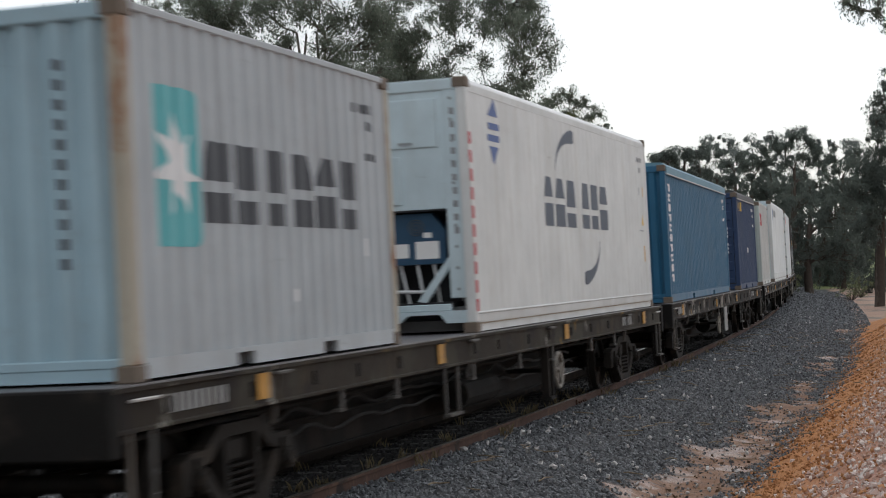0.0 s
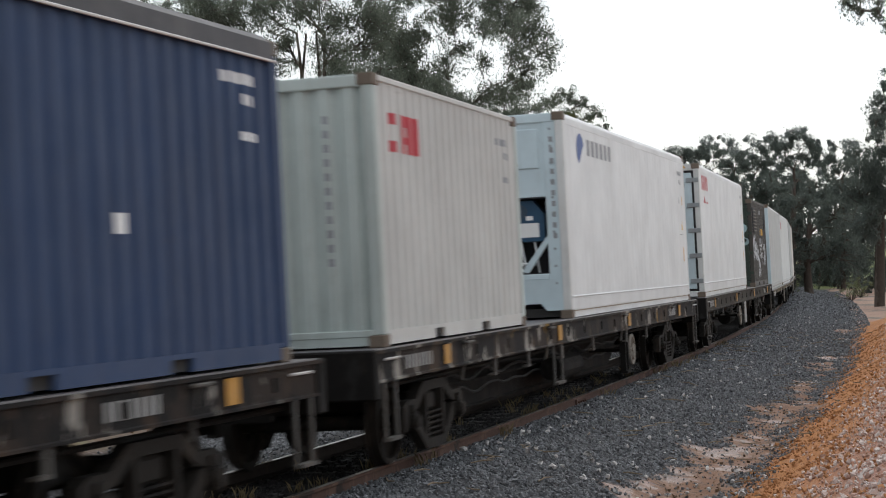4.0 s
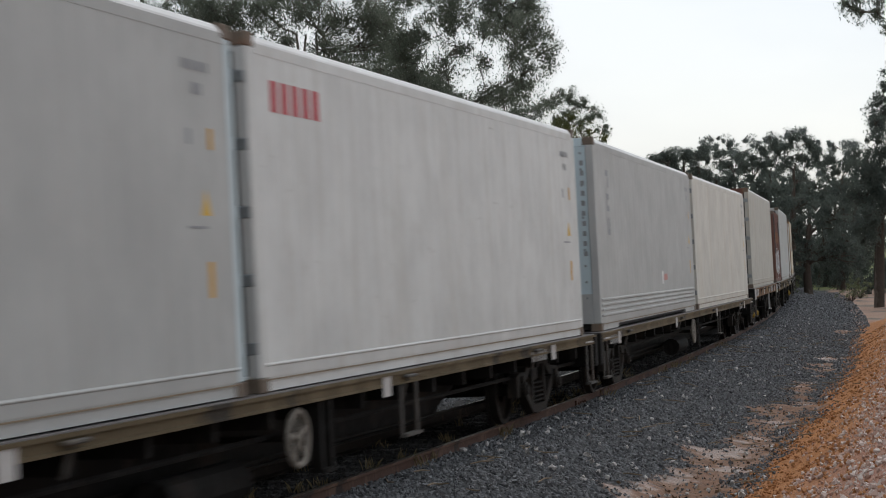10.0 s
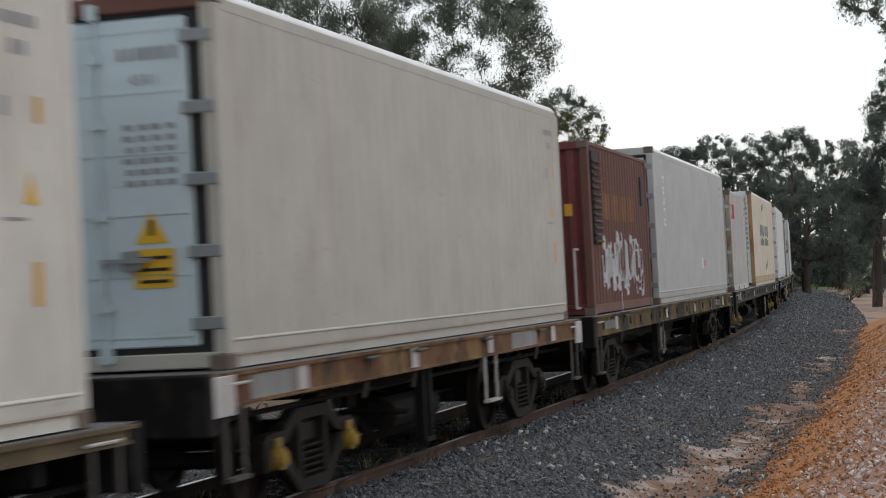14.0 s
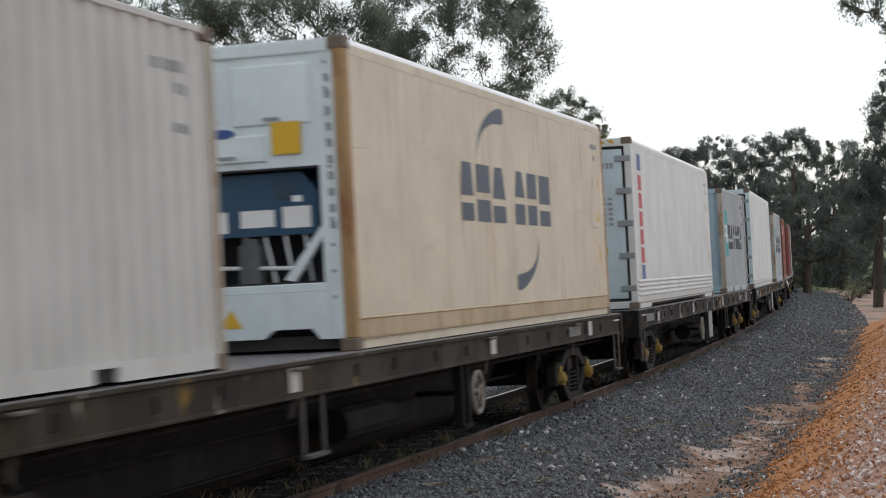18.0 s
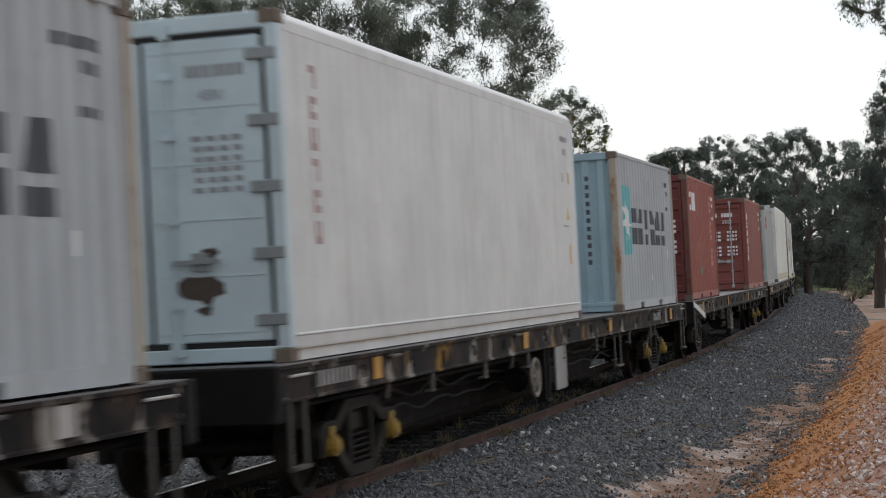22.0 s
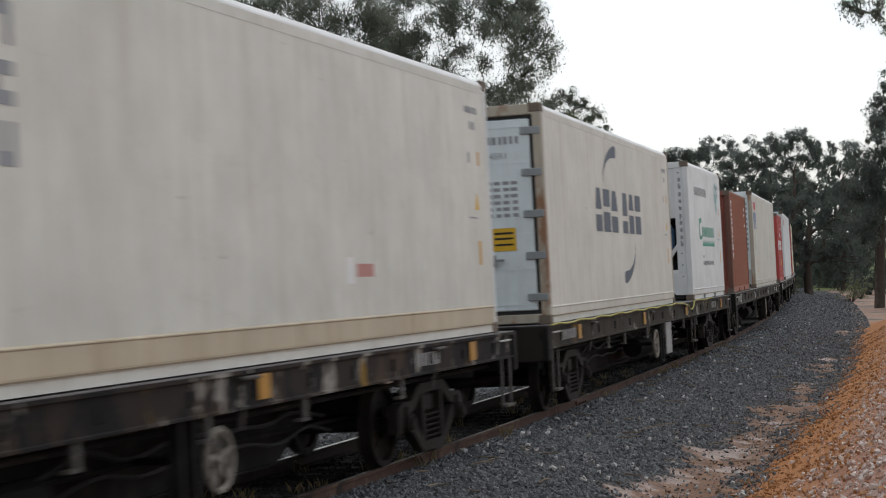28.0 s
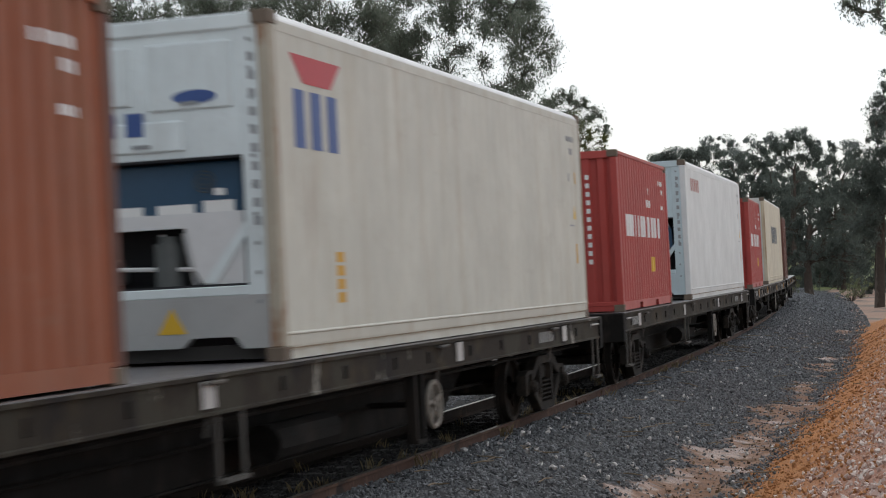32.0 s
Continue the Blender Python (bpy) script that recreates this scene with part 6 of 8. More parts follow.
gum_tree('dense gum in the forest understorey', (18.80, 176.0), 3.50, 0.15, [(-0.46, 9.25, 1.63), (0.29, 7.37, 1.42), (-0.26, 5.49, 1.57), (0.49, 3.61, 1.63), (0.52, 1.73, 1.46), (-0.24, -0.15, 1.77)], 44, leaf=0.224, density=505, mat=M_LEAF_D, bark=M_BARK_D, bunch=0.42, per=64)
gum_tree('dense gum in the forest understorey', (21.51, 184.0), 3.50, 0.15, [(0.44, 9.49, 1.44), (0.7, 7.52, 1.63), (0.52, 5.56, 1.8), (0.56, 3.59, 1.64), (0.5, 1.63, 1.48), (0.18, -0.34, 1.81)], 45, leaf=0.224, density=505, mat=M_LEAF_D, bark=M_BARK_D, bunch=0.42, per=64)
gum_tree('dense gum in the forest understorey', (23.37, 184.0), 3.50, 0.15, [(0.45, 9.44, 1.6), (-0.24, 7.47, 1.69), (-0.12, 5.5, 1.69), (0.64, 3.54, 1.52), (-0.76, 1.57, 2.04), (0.58, -0.39, 2.07)], 46, leaf=0.224, density=505, mat=M_LEAF_D, bark=M_BARK_D, bunch=0.42, per=64)
gum_tree('dense gum in the forest understorey', (25.22, 184.0), 3.50, 0.15, [(0.75, 8.73, 1.89), (-0.71, 6.76, 1.72), (0.39, 4.79, 1.91), (0.71, 2.83, 1.78), (0.6, 0.86, 1.98)], 47, leaf=0.224, density=505, mat=M_LEAF_D, bark=M_BARK_D, bunch=0.42, per=64)
gum_tree('dense gum in the forest understorey', (25.90, 176.0), 3.50, 0.15, [(-0.37, 9.56, 1.38), (0.45, 7.68, 1.68), (-0.44, 5.8, 1.91), (-0.1, 3.92, 1.39), (-0.02, 2.04, 1.43), (0.01, 0.16, 1.51)], 48, leaf=0.224, density=505, mat=M_LEAF_D, bark=M_BARK_D, bunch=0.42, per=64)
gum_tree('dense gum in the forest understorey', (20.13, 128.0), 3.50, 0.15, [(-0.09, 6.59, 1.42), (0.12, 5.22, 1.14), (-0.26, 3.85, 1.38), (-0.02, 2.49, 1.34), (-0.16, 1.12, 1.08)], 49, leaf=0.224, density=505, mat=M_LEAF_D, bark=M_BARK_D, bunch=0.42, per=64)
gum_tree('dense gum in the forest understorey', (21.42, 128.0), 3.50, 0.15, [(0.31, 7.27, 1.41), (0.33, 5.9, 1.36), (-0.52, 4.54, 1.27), (0.39, 3.17, 1.01), (-0.24, 1.8, 1.11), (0.03, 0.43, 1.18)], 50, leaf=0.224, density=505, mat=M_LEAF_D, bark=M_BARK_D, bunch=0.42, per=64)
gum_tree('dense gum in the forest understorey', (32.65, 184.0), 3.50, 0.15, [(0.49, 9.33, 1.98), (0.42, 7.36, 1.45), (-0.69, 5.4, 1.74), (-0.71, 3.43, 1.89), (0.02, 1.46, 1.74), (-0.52, -0.5, 1.47)], 51, leaf=0.224, density=505, mat=M_LEAF_D, bark=M_BARK_D, bunch=0.42, per=64)
gum_tree('dense gum in the forest understorey', (34.51, 184.0), 3.50, 0.15, [(0.13, 8.45, 1.66), (-0.48, 6.49, 1.63), (-0.58, 4.52, 1.78), (0.33, 2.56, 1.67), (-0.65, 0.59, 1.54)], 52, leaf=0.224, density=505, mat=M_LEAF_D, bark=M_BARK_D, bunch=0.42, per=64)
gum_tree('dense gum in the forest understorey', (34.78, 176.0), 3.50, 0.15, [(0.22, 8.62, 1.7), (0.2, 6.74, 1.39), (0.57, 4.86, 1.39), (0.19, 2.98, 1.83), (-0.27, 1.1, 1.95)], 53, leaf=0.224, density=505, mat=M_LEAF_D, bark=M_BARK_D, bunch=0.42, per=64)
gum_tree('dense gum in the forest understorey', (38.22, 184.0), 3.50, 0.15, [(-0.39, 8.94, 1.77), (0.3, 6.98, 1.47), (-0.12, 5.01, 1.7), (0.58, 3.05, 2.03), (-0.19, 1.08, 2.01)], 54, leaf=0.224, density=505, mat=M_LEAF_D, bark=M_BARK_D, bunch=0.42, per=64)
gum_tree('dense gum in the forest understorey', (38.33, 176.0), 3.50, 0.15, [(0.28, 9.51, 1.95), (0.34, 7.63, 1.89), (0.05, 5.75, 1.59), (-0.57, 3.87, 1.56), (0.05, 1.99, 1.87), (0.32, 0.11, 1.65)], 55, leaf=0.224, density=505, mat=M_LEAF_D, bark=M_BARK_D, bunch=0.42, per=64)
gum_tree('dense gum in the forest understorey', (30.31, 133.0), 3.50, 0.15, [(-0.5, 6.31, 1.07), (-0.44, 4.89, 1.44), (-0.35, 3.47, 1.04), (0.38, 2.05, 1.08), (0.38, 0.63, 1.35)], 56, leaf=0.224, density=505, mat=M_LEAF_D, bark=M_BARK_D, bunch=0.42, per=64)
gum_tree('dense gum in the forest understorey', (41.88, 176.0), 3.50, 0.15, [(0.44, 8.36, 1.38), (0.4, 6.48, 1.68), (0.32, 4.6, 1.42), (0.37, 2.72, 1.94), (-0.64, 0.84, 1.56)], 57, leaf=0.224, density=505, mat=M_LEAF_D, bark=M_BARK_D, bunch=0.42, per=64)
gum_tree('dark gum with a thick trunk by the dirt road', (23.84, 124.0), 4.60, 0.24, [(-0.07, 6.28, 1.47), (1.4, 5.18, 1.62), (-1.17, 4.44, 1.47), (0.3, 2.97, 1.55), (2.14, 2.6, 1.32), (-1.73, 2.24, 1.25)], 62, leaf=0.185, density=644, mat=M_LEAF_D, bark=M_BARK_D, per=64)
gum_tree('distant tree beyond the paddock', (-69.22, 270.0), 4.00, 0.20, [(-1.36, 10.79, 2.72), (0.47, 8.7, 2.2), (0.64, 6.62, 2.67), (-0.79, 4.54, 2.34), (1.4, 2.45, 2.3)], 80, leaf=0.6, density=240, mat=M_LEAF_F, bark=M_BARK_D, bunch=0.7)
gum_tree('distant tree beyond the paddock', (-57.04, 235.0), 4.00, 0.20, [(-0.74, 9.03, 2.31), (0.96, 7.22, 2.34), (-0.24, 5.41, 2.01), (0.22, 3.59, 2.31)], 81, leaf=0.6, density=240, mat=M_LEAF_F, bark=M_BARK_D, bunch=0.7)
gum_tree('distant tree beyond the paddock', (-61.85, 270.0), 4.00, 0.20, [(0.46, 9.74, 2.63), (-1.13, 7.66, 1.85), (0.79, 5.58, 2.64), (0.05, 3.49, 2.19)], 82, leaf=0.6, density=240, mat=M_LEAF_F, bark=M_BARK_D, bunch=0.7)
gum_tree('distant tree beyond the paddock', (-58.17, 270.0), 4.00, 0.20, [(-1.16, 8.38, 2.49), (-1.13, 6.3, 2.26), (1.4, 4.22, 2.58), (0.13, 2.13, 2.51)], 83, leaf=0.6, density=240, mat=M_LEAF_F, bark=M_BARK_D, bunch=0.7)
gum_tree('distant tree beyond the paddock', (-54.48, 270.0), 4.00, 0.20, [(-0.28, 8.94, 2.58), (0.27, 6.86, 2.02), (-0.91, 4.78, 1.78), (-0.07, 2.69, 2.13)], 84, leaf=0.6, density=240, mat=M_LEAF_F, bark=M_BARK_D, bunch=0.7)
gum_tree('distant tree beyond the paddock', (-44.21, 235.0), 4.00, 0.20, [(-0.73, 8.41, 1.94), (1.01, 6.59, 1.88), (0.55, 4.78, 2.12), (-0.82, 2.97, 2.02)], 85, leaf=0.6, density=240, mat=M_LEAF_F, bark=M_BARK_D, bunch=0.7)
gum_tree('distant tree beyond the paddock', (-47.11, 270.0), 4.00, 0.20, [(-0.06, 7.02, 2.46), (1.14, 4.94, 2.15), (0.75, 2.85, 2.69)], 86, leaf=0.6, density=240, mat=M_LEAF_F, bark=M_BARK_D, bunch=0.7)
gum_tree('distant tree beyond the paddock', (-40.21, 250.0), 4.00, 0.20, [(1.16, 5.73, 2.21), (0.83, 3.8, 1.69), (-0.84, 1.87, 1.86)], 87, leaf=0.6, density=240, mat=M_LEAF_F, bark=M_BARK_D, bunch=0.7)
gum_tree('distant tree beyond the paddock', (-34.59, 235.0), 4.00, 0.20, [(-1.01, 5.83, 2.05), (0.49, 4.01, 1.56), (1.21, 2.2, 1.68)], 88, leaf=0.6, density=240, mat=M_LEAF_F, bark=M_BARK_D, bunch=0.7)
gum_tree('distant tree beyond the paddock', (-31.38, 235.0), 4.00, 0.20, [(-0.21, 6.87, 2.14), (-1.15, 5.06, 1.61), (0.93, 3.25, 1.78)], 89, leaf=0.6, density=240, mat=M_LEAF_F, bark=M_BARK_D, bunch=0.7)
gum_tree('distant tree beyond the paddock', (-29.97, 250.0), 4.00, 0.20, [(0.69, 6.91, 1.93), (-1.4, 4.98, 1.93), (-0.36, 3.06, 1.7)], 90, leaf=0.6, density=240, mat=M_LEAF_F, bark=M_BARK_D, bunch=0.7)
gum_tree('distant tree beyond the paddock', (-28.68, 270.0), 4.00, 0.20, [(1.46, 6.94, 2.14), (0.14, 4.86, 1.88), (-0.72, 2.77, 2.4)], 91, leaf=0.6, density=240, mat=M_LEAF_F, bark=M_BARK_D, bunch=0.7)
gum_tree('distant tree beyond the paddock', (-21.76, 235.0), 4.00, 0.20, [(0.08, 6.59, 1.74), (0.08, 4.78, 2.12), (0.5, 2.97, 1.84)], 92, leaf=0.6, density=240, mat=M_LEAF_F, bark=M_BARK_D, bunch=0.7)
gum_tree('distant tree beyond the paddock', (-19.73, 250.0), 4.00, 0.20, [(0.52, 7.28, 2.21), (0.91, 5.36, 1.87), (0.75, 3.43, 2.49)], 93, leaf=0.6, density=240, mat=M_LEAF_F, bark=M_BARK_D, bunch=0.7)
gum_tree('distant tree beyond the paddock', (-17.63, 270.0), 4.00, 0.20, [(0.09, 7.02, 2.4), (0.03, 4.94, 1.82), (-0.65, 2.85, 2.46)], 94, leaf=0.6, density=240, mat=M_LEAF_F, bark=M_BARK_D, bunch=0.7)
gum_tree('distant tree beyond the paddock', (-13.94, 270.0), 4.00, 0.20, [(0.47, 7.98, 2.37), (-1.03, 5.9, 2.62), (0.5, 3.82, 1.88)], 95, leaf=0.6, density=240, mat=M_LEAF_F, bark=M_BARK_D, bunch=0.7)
gum_tree('tall gum in the forest edge', (18.64, 168.0), 9.00, 0.17, [(-0.12, 10.4, 0.55), (-0.75, 9.8, 0.6), (0.73, 10.0, 0.6), (0.69, 8.8, 0.65), (-0.89, 8.1, 0.7), (0.25, 6.61, 1.44), (0.55, 4.62, 1.57), (-0.4, 2.62, 1.18), (-0.54, 0.63, 1.35)], 30, leaf=0.198, density=644, mat=M_LEAF_D, bark=M_BARK_D, bunch=0.34, per=64)
gum_tree('tall gum in the forest edge', (17.24, 146.0), 9.00, 0.17, [(-0.05, 9.8, 0.48), (-0.74, 9.28, 0.52), (0.48, 9.45, 0.52), (0.4, 8.41, 0.56), (-0.78, 7.8, 0.61), (-0.12, 6.5, 1.08), (0.51, 4.77, 1.18), (0.37, 3.04, 1.03), (0.17, 1.3, 1.21)], 31, leaf=0.198, density=644, mat=M_LEAF_D, bark=M_BARK_D, bunch=0.34, per=64)
gum_tree('tall gum in the forest edge', (18.46, 146.0), 9.00, 0.17, [(-0.22, 9.97, 0.48), (-0.48, 9.45, 0.52), (0.46, 9.62, 0.52), (-0.5, 8.58, 0.56), (-0.78, 7.98, 0.61), (0.66, 6.68, 1.41), (-0.3, 4.94, 1.45), (0.05, 3.21, 1.32), (-0.41, 1.48, 1.44)], 32, leaf=0.198, density=644, mat=M_LEAF_D, bark=M_BARK_D, bunch=0.34, per=64)
gum_tree('tall gum in the forest edge', (19.67, 146.0), 9.00, 0.17, [(0.2, 10.66, 0.48), (-0.47, 10.14, 0.52), (0.49, 10.32, 0.52), (-0.24, 9.28, 0.56), (-0.78, 8.67, 0.61), (-0.46, 7.37, 1.07), (-0.6, 5.64, 1.14), (0.14, 3.9, 1.0), (0.25, 2.17, 1.16), (-0.26, 0.44, 1.39)], 33, leaf=0.198, density=644, mat=M_LEAF_D, bark=M_BARK_D, bunch=0.34, per=64)
gum_tree('tall gum in the forest edge', (22.98, 160.0), 9.00, 0.17, [(0.09, 11.41, 0.52), (-0.79, 10.84, 0.57), (0.61, 11.03, 0.57), (-0.62, 9.89, 0.62), (-0.86, 9.23, 0.66), (-0.37, 7.81, 1.58), (0.68, 5.91, 1.28), (-0.15, 4.01, 1.38), (-0.12, 2.11, 1.29), (0.52, 0.21, 1.33)], 34, leaf=0.198, density=644, mat=M_LEAF_D, bark=M_BARK_D, bunch=0.34, per=64)
gum_tree('tall gum in the forest edge', (22.35, 146.0), 9.00, 0.17, [(0.06, 10.49, 0.48), (-0.44, 9.97, 0.52), (0.44, 10.14, 0.52), (-0.44, 9.1, 0.56), (-0.77, 8.5, 0.61), (0.45, 7.2, 1.22), (0.02, 5.46, 1.42), (-0.34, 3.73, 1.22), (0.13, 2.0, 1.37), (-0.18, 0.26, 1.14)], 35, leaf=0.198, density=644, mat=M_LEAF_D, bark=M_BARK_D, bunch=0.34, per=64)
gum_tree('tall gum in the forest edge', (25.92, 160.0), 9.00, 0.17, [(0.21, 10.84, 0.52), (-0.82, 10.27, 0.57), (0.56, 10.46, 0.57), (0.21, 9.33, 0.62), (-0.85, 8.66, 0.66), (0.64, 7.24, 1.27), (0.65, 5.34, 1.38), (-0.28, 3.44, 1.26), (-0.49, 1.54, 1.13), (-0.53, -0.36, 1.45)], 36, leaf=0.198, density=644, mat=M_LEAF_D, bark=M_BARK_D, bunch=0.34, per=64)
gum_tree('tall gum in the forest edge', (27.63, 160.0), 9.00, 0.17, [(-0.16, 12.08, 0.52), (-0.83, 11.51, 0.57), (0.8, 11.7, 0.57), (0.07, 10.56, 0.62), (-0.85, 9.89, 0.66), (-0.14, 8.47, 1.22), (0.14, 6.57, 1.52), (-0.07, 4.67, 1.31), (-0.67, 2.77, 1.57), (-0.71, 0.87, 1.35)], 37, leaf=0.198, density=644, mat=M_LEAF_D, bark=M_BARK_D, bunch=0.34, per=64)
gum_tree('tall gum in the forest edge', (26.86, 146.0), 9.00, 0.17, [(-0.16, 11.44, 0.48), (-0.53, 10.92, 0.52), (0.72, 11.1, 0.52), (0.23, 10.06, 0.56), (-0.78, 9.45, 0.61), (0.4, 8.15, 1.05), (-0.09, 6.42, 1.07), (0.48, 4.68, 1.14), (-0.06, 2.95, 1.47), (0.49, 1.22, 1.46)], 38, leaf=0.198, density=644, mat=M_LEAF_D, bark=M_BARK_D, bunch=0.34, per=64)
gum_tree('tall gum in the forest edge', (30.77, 160.0), 9.00, 0.17, [(0.21, 11.41, 0.52), (-0.6, 10.84, 0.57), (0.54, 11.03, 0.57), (-0.43, 9.89, 0.62), (-0.86, 9.23, 0.66), (-0.05, 7.81, 1.56), (-0.59, 5.91, 1.52), (0.04, 4.01, 1.19), (0.66, 2.11, 1.55), (-0.49, 0.21, 1.35)], 39, leaf=0.198, density=644, mat=M_LEAF_D, bark=M_BARK_D, bunch=0.34, per=64)
gum_tree('tall gum in the forest edge', (33.80, 168.0), 9.00, 0.17, [(0.14, 11.49, 0.55), (-0.55, 10.9, 0.6), (0.59, 11.1, 0.6), (0.57, 9.9, 0.65), (-0.9, 9.2, 0.7), (0.44, 7.71, 1.53), (0.26, 5.71, 1.56), (-0.22, 3.72, 1.53), (-0.35, 1.72, 1.41), (0.43, -0.27, 1.53)], 40, leaf=0.198, density=644, mat=M_LEAF_D, bark=M_BARK_D, bunch=0.34, per=64)
gum_tree('tall gum in the forest edge', (31.93, 152.0), 9.00, 0.17, [(0.21, 10.39, 0.5), (-0.69, 9.85, 0.54), (0.47, 10.03, 0.54), (0.64, 8.95, 0.59), (-0.81, 8.32, 0.63), (-0.03, 6.97, 1.42), (-0.25, 5.16, 1.17), (-0.3, 3.36, 1.29), (0.25, 1.55, 1.21), (-0.32, -0.25, 1.21)], 41, leaf=0.198, density=644, mat=M_LEAF_D, bark=M_BARK_D, bunch=0.34, per=64)
gum_tree('tall gum in the forest edge', (34.85, 160.0), 9.00, 0.17, [(-0.07, 11.32, 0.52), (-0.54, 10.75, 0.57), (0.76, 10.94, 0.57), (0.36, 9.8, 0.62), (-0.86, 9.14, 0.66), (0.72, 7.71, 1.59), (0.03, 5.81, 1.37), (-0.51, 3.91, 1.53), (0.66, 2.01, 1.34), (0.29, 0.11, 1.47)], 42, leaf=0.198, density=644, mat=M_LEAF_D, bark=M_BARK_D, bunch=0.34, per=64)

# ---------- the train ----------
P_GREY = paint("faded_grey_paint", (.44, .475, .49), .55, .30, .12, runs_rust=0.18)
P_BLUEGREY = paint("pale_blue_grey_paint", (.33, .465, .525), .55, .30, .10)
P_RUSTPOST = paint("rust_stained_post_paint", (.42, .38, .30), .6, .6, .85)
P_RUSTHEAVY = paint("rusted_orange_post_paint", (.40, .25, .11), .65, .7, 1.05)
P_ENDWHITE = paint("bluish_white_machine_end_paint", (.73, .81, .82), .45, .25, .12)
P_WHITE = paint("white_reefer_paint", (.65, .66, .64), .45, .40, .02, (.34, .31, .25), runs_rust=0.16)
P_WHITE2 = paint("clean_white_paint", (.70, .715, .71), .42, .18, .0, (.40, .36, .30))
P_WHITE3 = paint("stained_white_paint", (.70, .69, .62), .48, .45, .03, (.42, .35, .26), runs_rust=0.28)
P_ICE = paint("bluish_white_end_paint", (.55, .665, .70), .45, .2, .05, (.30, .28, .24))
P_CREAM = paint("cream_reefer_paint", (.665, .645, .575), .5, .48, .07, (.42, .34, .23), runs_rust=0.15)
# darker copy of the faded red: the end's weaker light is in the paint
P_REDEND = paint("dull_red_end_paint", (.19, .048, .036), .6, .35, .12)
P_CREAM2 = paint("stained_cream_paint", (.63, .56, .42), .5, .65, .16, (.38, .26, .14), runs_rust=0.75)
P_LGREY = paint("light_grey_reefer_paint", (.445, .455, .44), .5, .10, .0, (.40, .38, .35), runs_rust=0.10)
P_LGREY2 = paint("greyed_reefer_paint", (.475, .465, .41), .5, .45, .06, (.38, .30, .18), runs_rust=0.42)
P_BLUE = paint("mid_blue_container_paint", (.013, .115, .215), .5, .12, .25)
P_NAVY = paint("navy_container_paint", (.010, .037, .105), .6, .10, .1)
P_MINT = paint("pale_mint_grey_paint", (.47, .53, .50), .55, .28, .08)
P_MINTW = paint("off_white_container_paint", (.56, .56, .53), .55, .26, .05, (.36, .32, .26))
P_STAINED = paint("stained_grey_cream_paint", (.59, .58, .505), .5, .5, .06, (.38, .31, .20), runs_rust=0.38)
P_MIDGREY = paint("dull_grey_container_paint", (.42, .425, .405), .55, .26, .05, (.34, .31, .26))
P_OLIVE = paint("dark_brown_green_paint", (.052, .048, .040), .6, .3, .12)
P_DGREEN = paint("dark_green_paint", (.028, .050, .035), .6, .3, .1)
P_BROWN = paint("oxide_brown_paint", (.14, .055, .038), .65, .45, .4)
P_OXEND = paint("dark_red_end_paint", (.15, .030, .028), .6, .3, .12)
P_RED = paint("red_oxide_container_paint", (.30, .070, .045), .55, .32, .12)
P_RED2 = paint("faded_red_container_paint", (.27, .080, .055), .55, .30, .12)
P_ORANGE = paint("orange_brown_container_paint", (.30, .088, .038), .6, .35, .18, runs_rust=0.25)
P_BRIGHTRED = paint("bright_red_container_paint", (.42, .055, .045), .5, .18, .05)
P_TARPB = paint("pale_blue_tarpaulin", (.13, .27, .34), .6, .35, 0, (.2, .2, .18))
P_TARPG = paint("dark_grey_tarpaulin", (.055, .055, .06), .6, .4, 0, (.16, .15, .14))
P_KICK = paint("rust_stained_lower_edge", (.50, .39, .24), .55, .8, .3, (.26, .16, .08), runs_rust=.9)
P_KICK2 = paint("yellowed_lower_edge", (.58, .50, .36), .55, .6, .1, (.36, .26, .14), runs_rust=.6)
M_RUSTY = plain("rusty_old_lettering", (.20, .085, .03), .7, 0, .4, 5)
P_STEELY = paint("stainless_skirt", (.42, .43, .42), .4, .2)

M_PALEPINK = plain("washed_out_lettering", (.36, .25, .24), .6, 0, .25, 6)
# paler than the box wall: the light on the slats is in this colour
M_SLAT = plain("dusty_louvre_slat", (.20, .19, .165), .7, 0, .25, 7)
M_TORN = plain("torn_rusty_steel", (.07, .055, .045), .9, 0, .5, 20)
M_ROPE = plain("yellow_rope", (.42, .38, .12), .8, 0, .3, 12)
L20, L40, HS = 6.058, 12.192, 2.591
R = random.Random(77)


def on_reefer(c, name, polys, mat, label=""):
    return mark(c, name, polys, mat, label, None, .003, -WIDE + .006)


def star_box(seed, side, end):
    c, k = dry_container("grey %s twenty-foot container with a teal star panel, blind end forward" % ("" if seed == 1 else "faded"), L20, HS, side, end, P_RUSTPOST, False, M_DARKTXT, seed)
    x = -L20 / 2
    x += .13
    mark(c, "teal_panel", [[(x + .38, .98), (x + .44, .92), (x + 1.08, .92), (x + 1.14, .98), (x + 1.14, 2.0), (x + 1.08, 2.06), (x + .44, 2.06), (x + .38, 2.0)]], M_TEAL, "square teal panel", k)
    mark(c, "white_star", star(x + .76, 1.49, .40), M_WHITETXT, "seven-pointed white star", k, .006)
    mark(c, "brand_blocks", [q for i in range(6) for q in two_piece(x + 1.28 + i * .625, x + 1.28 + i * .625 + (.60 if i == 0 else .50), 1.10, 1.71, R)], M_DARKTXT, "charcoal block lettering shapes", k)
    mark(c, "small_plate", [rect(x + 3.05, x + 3.2, .48, .58), rect(x + 5.0, x + 5.09, .86, 1.02)], M_STICK, "small pale plate", k)
    return c


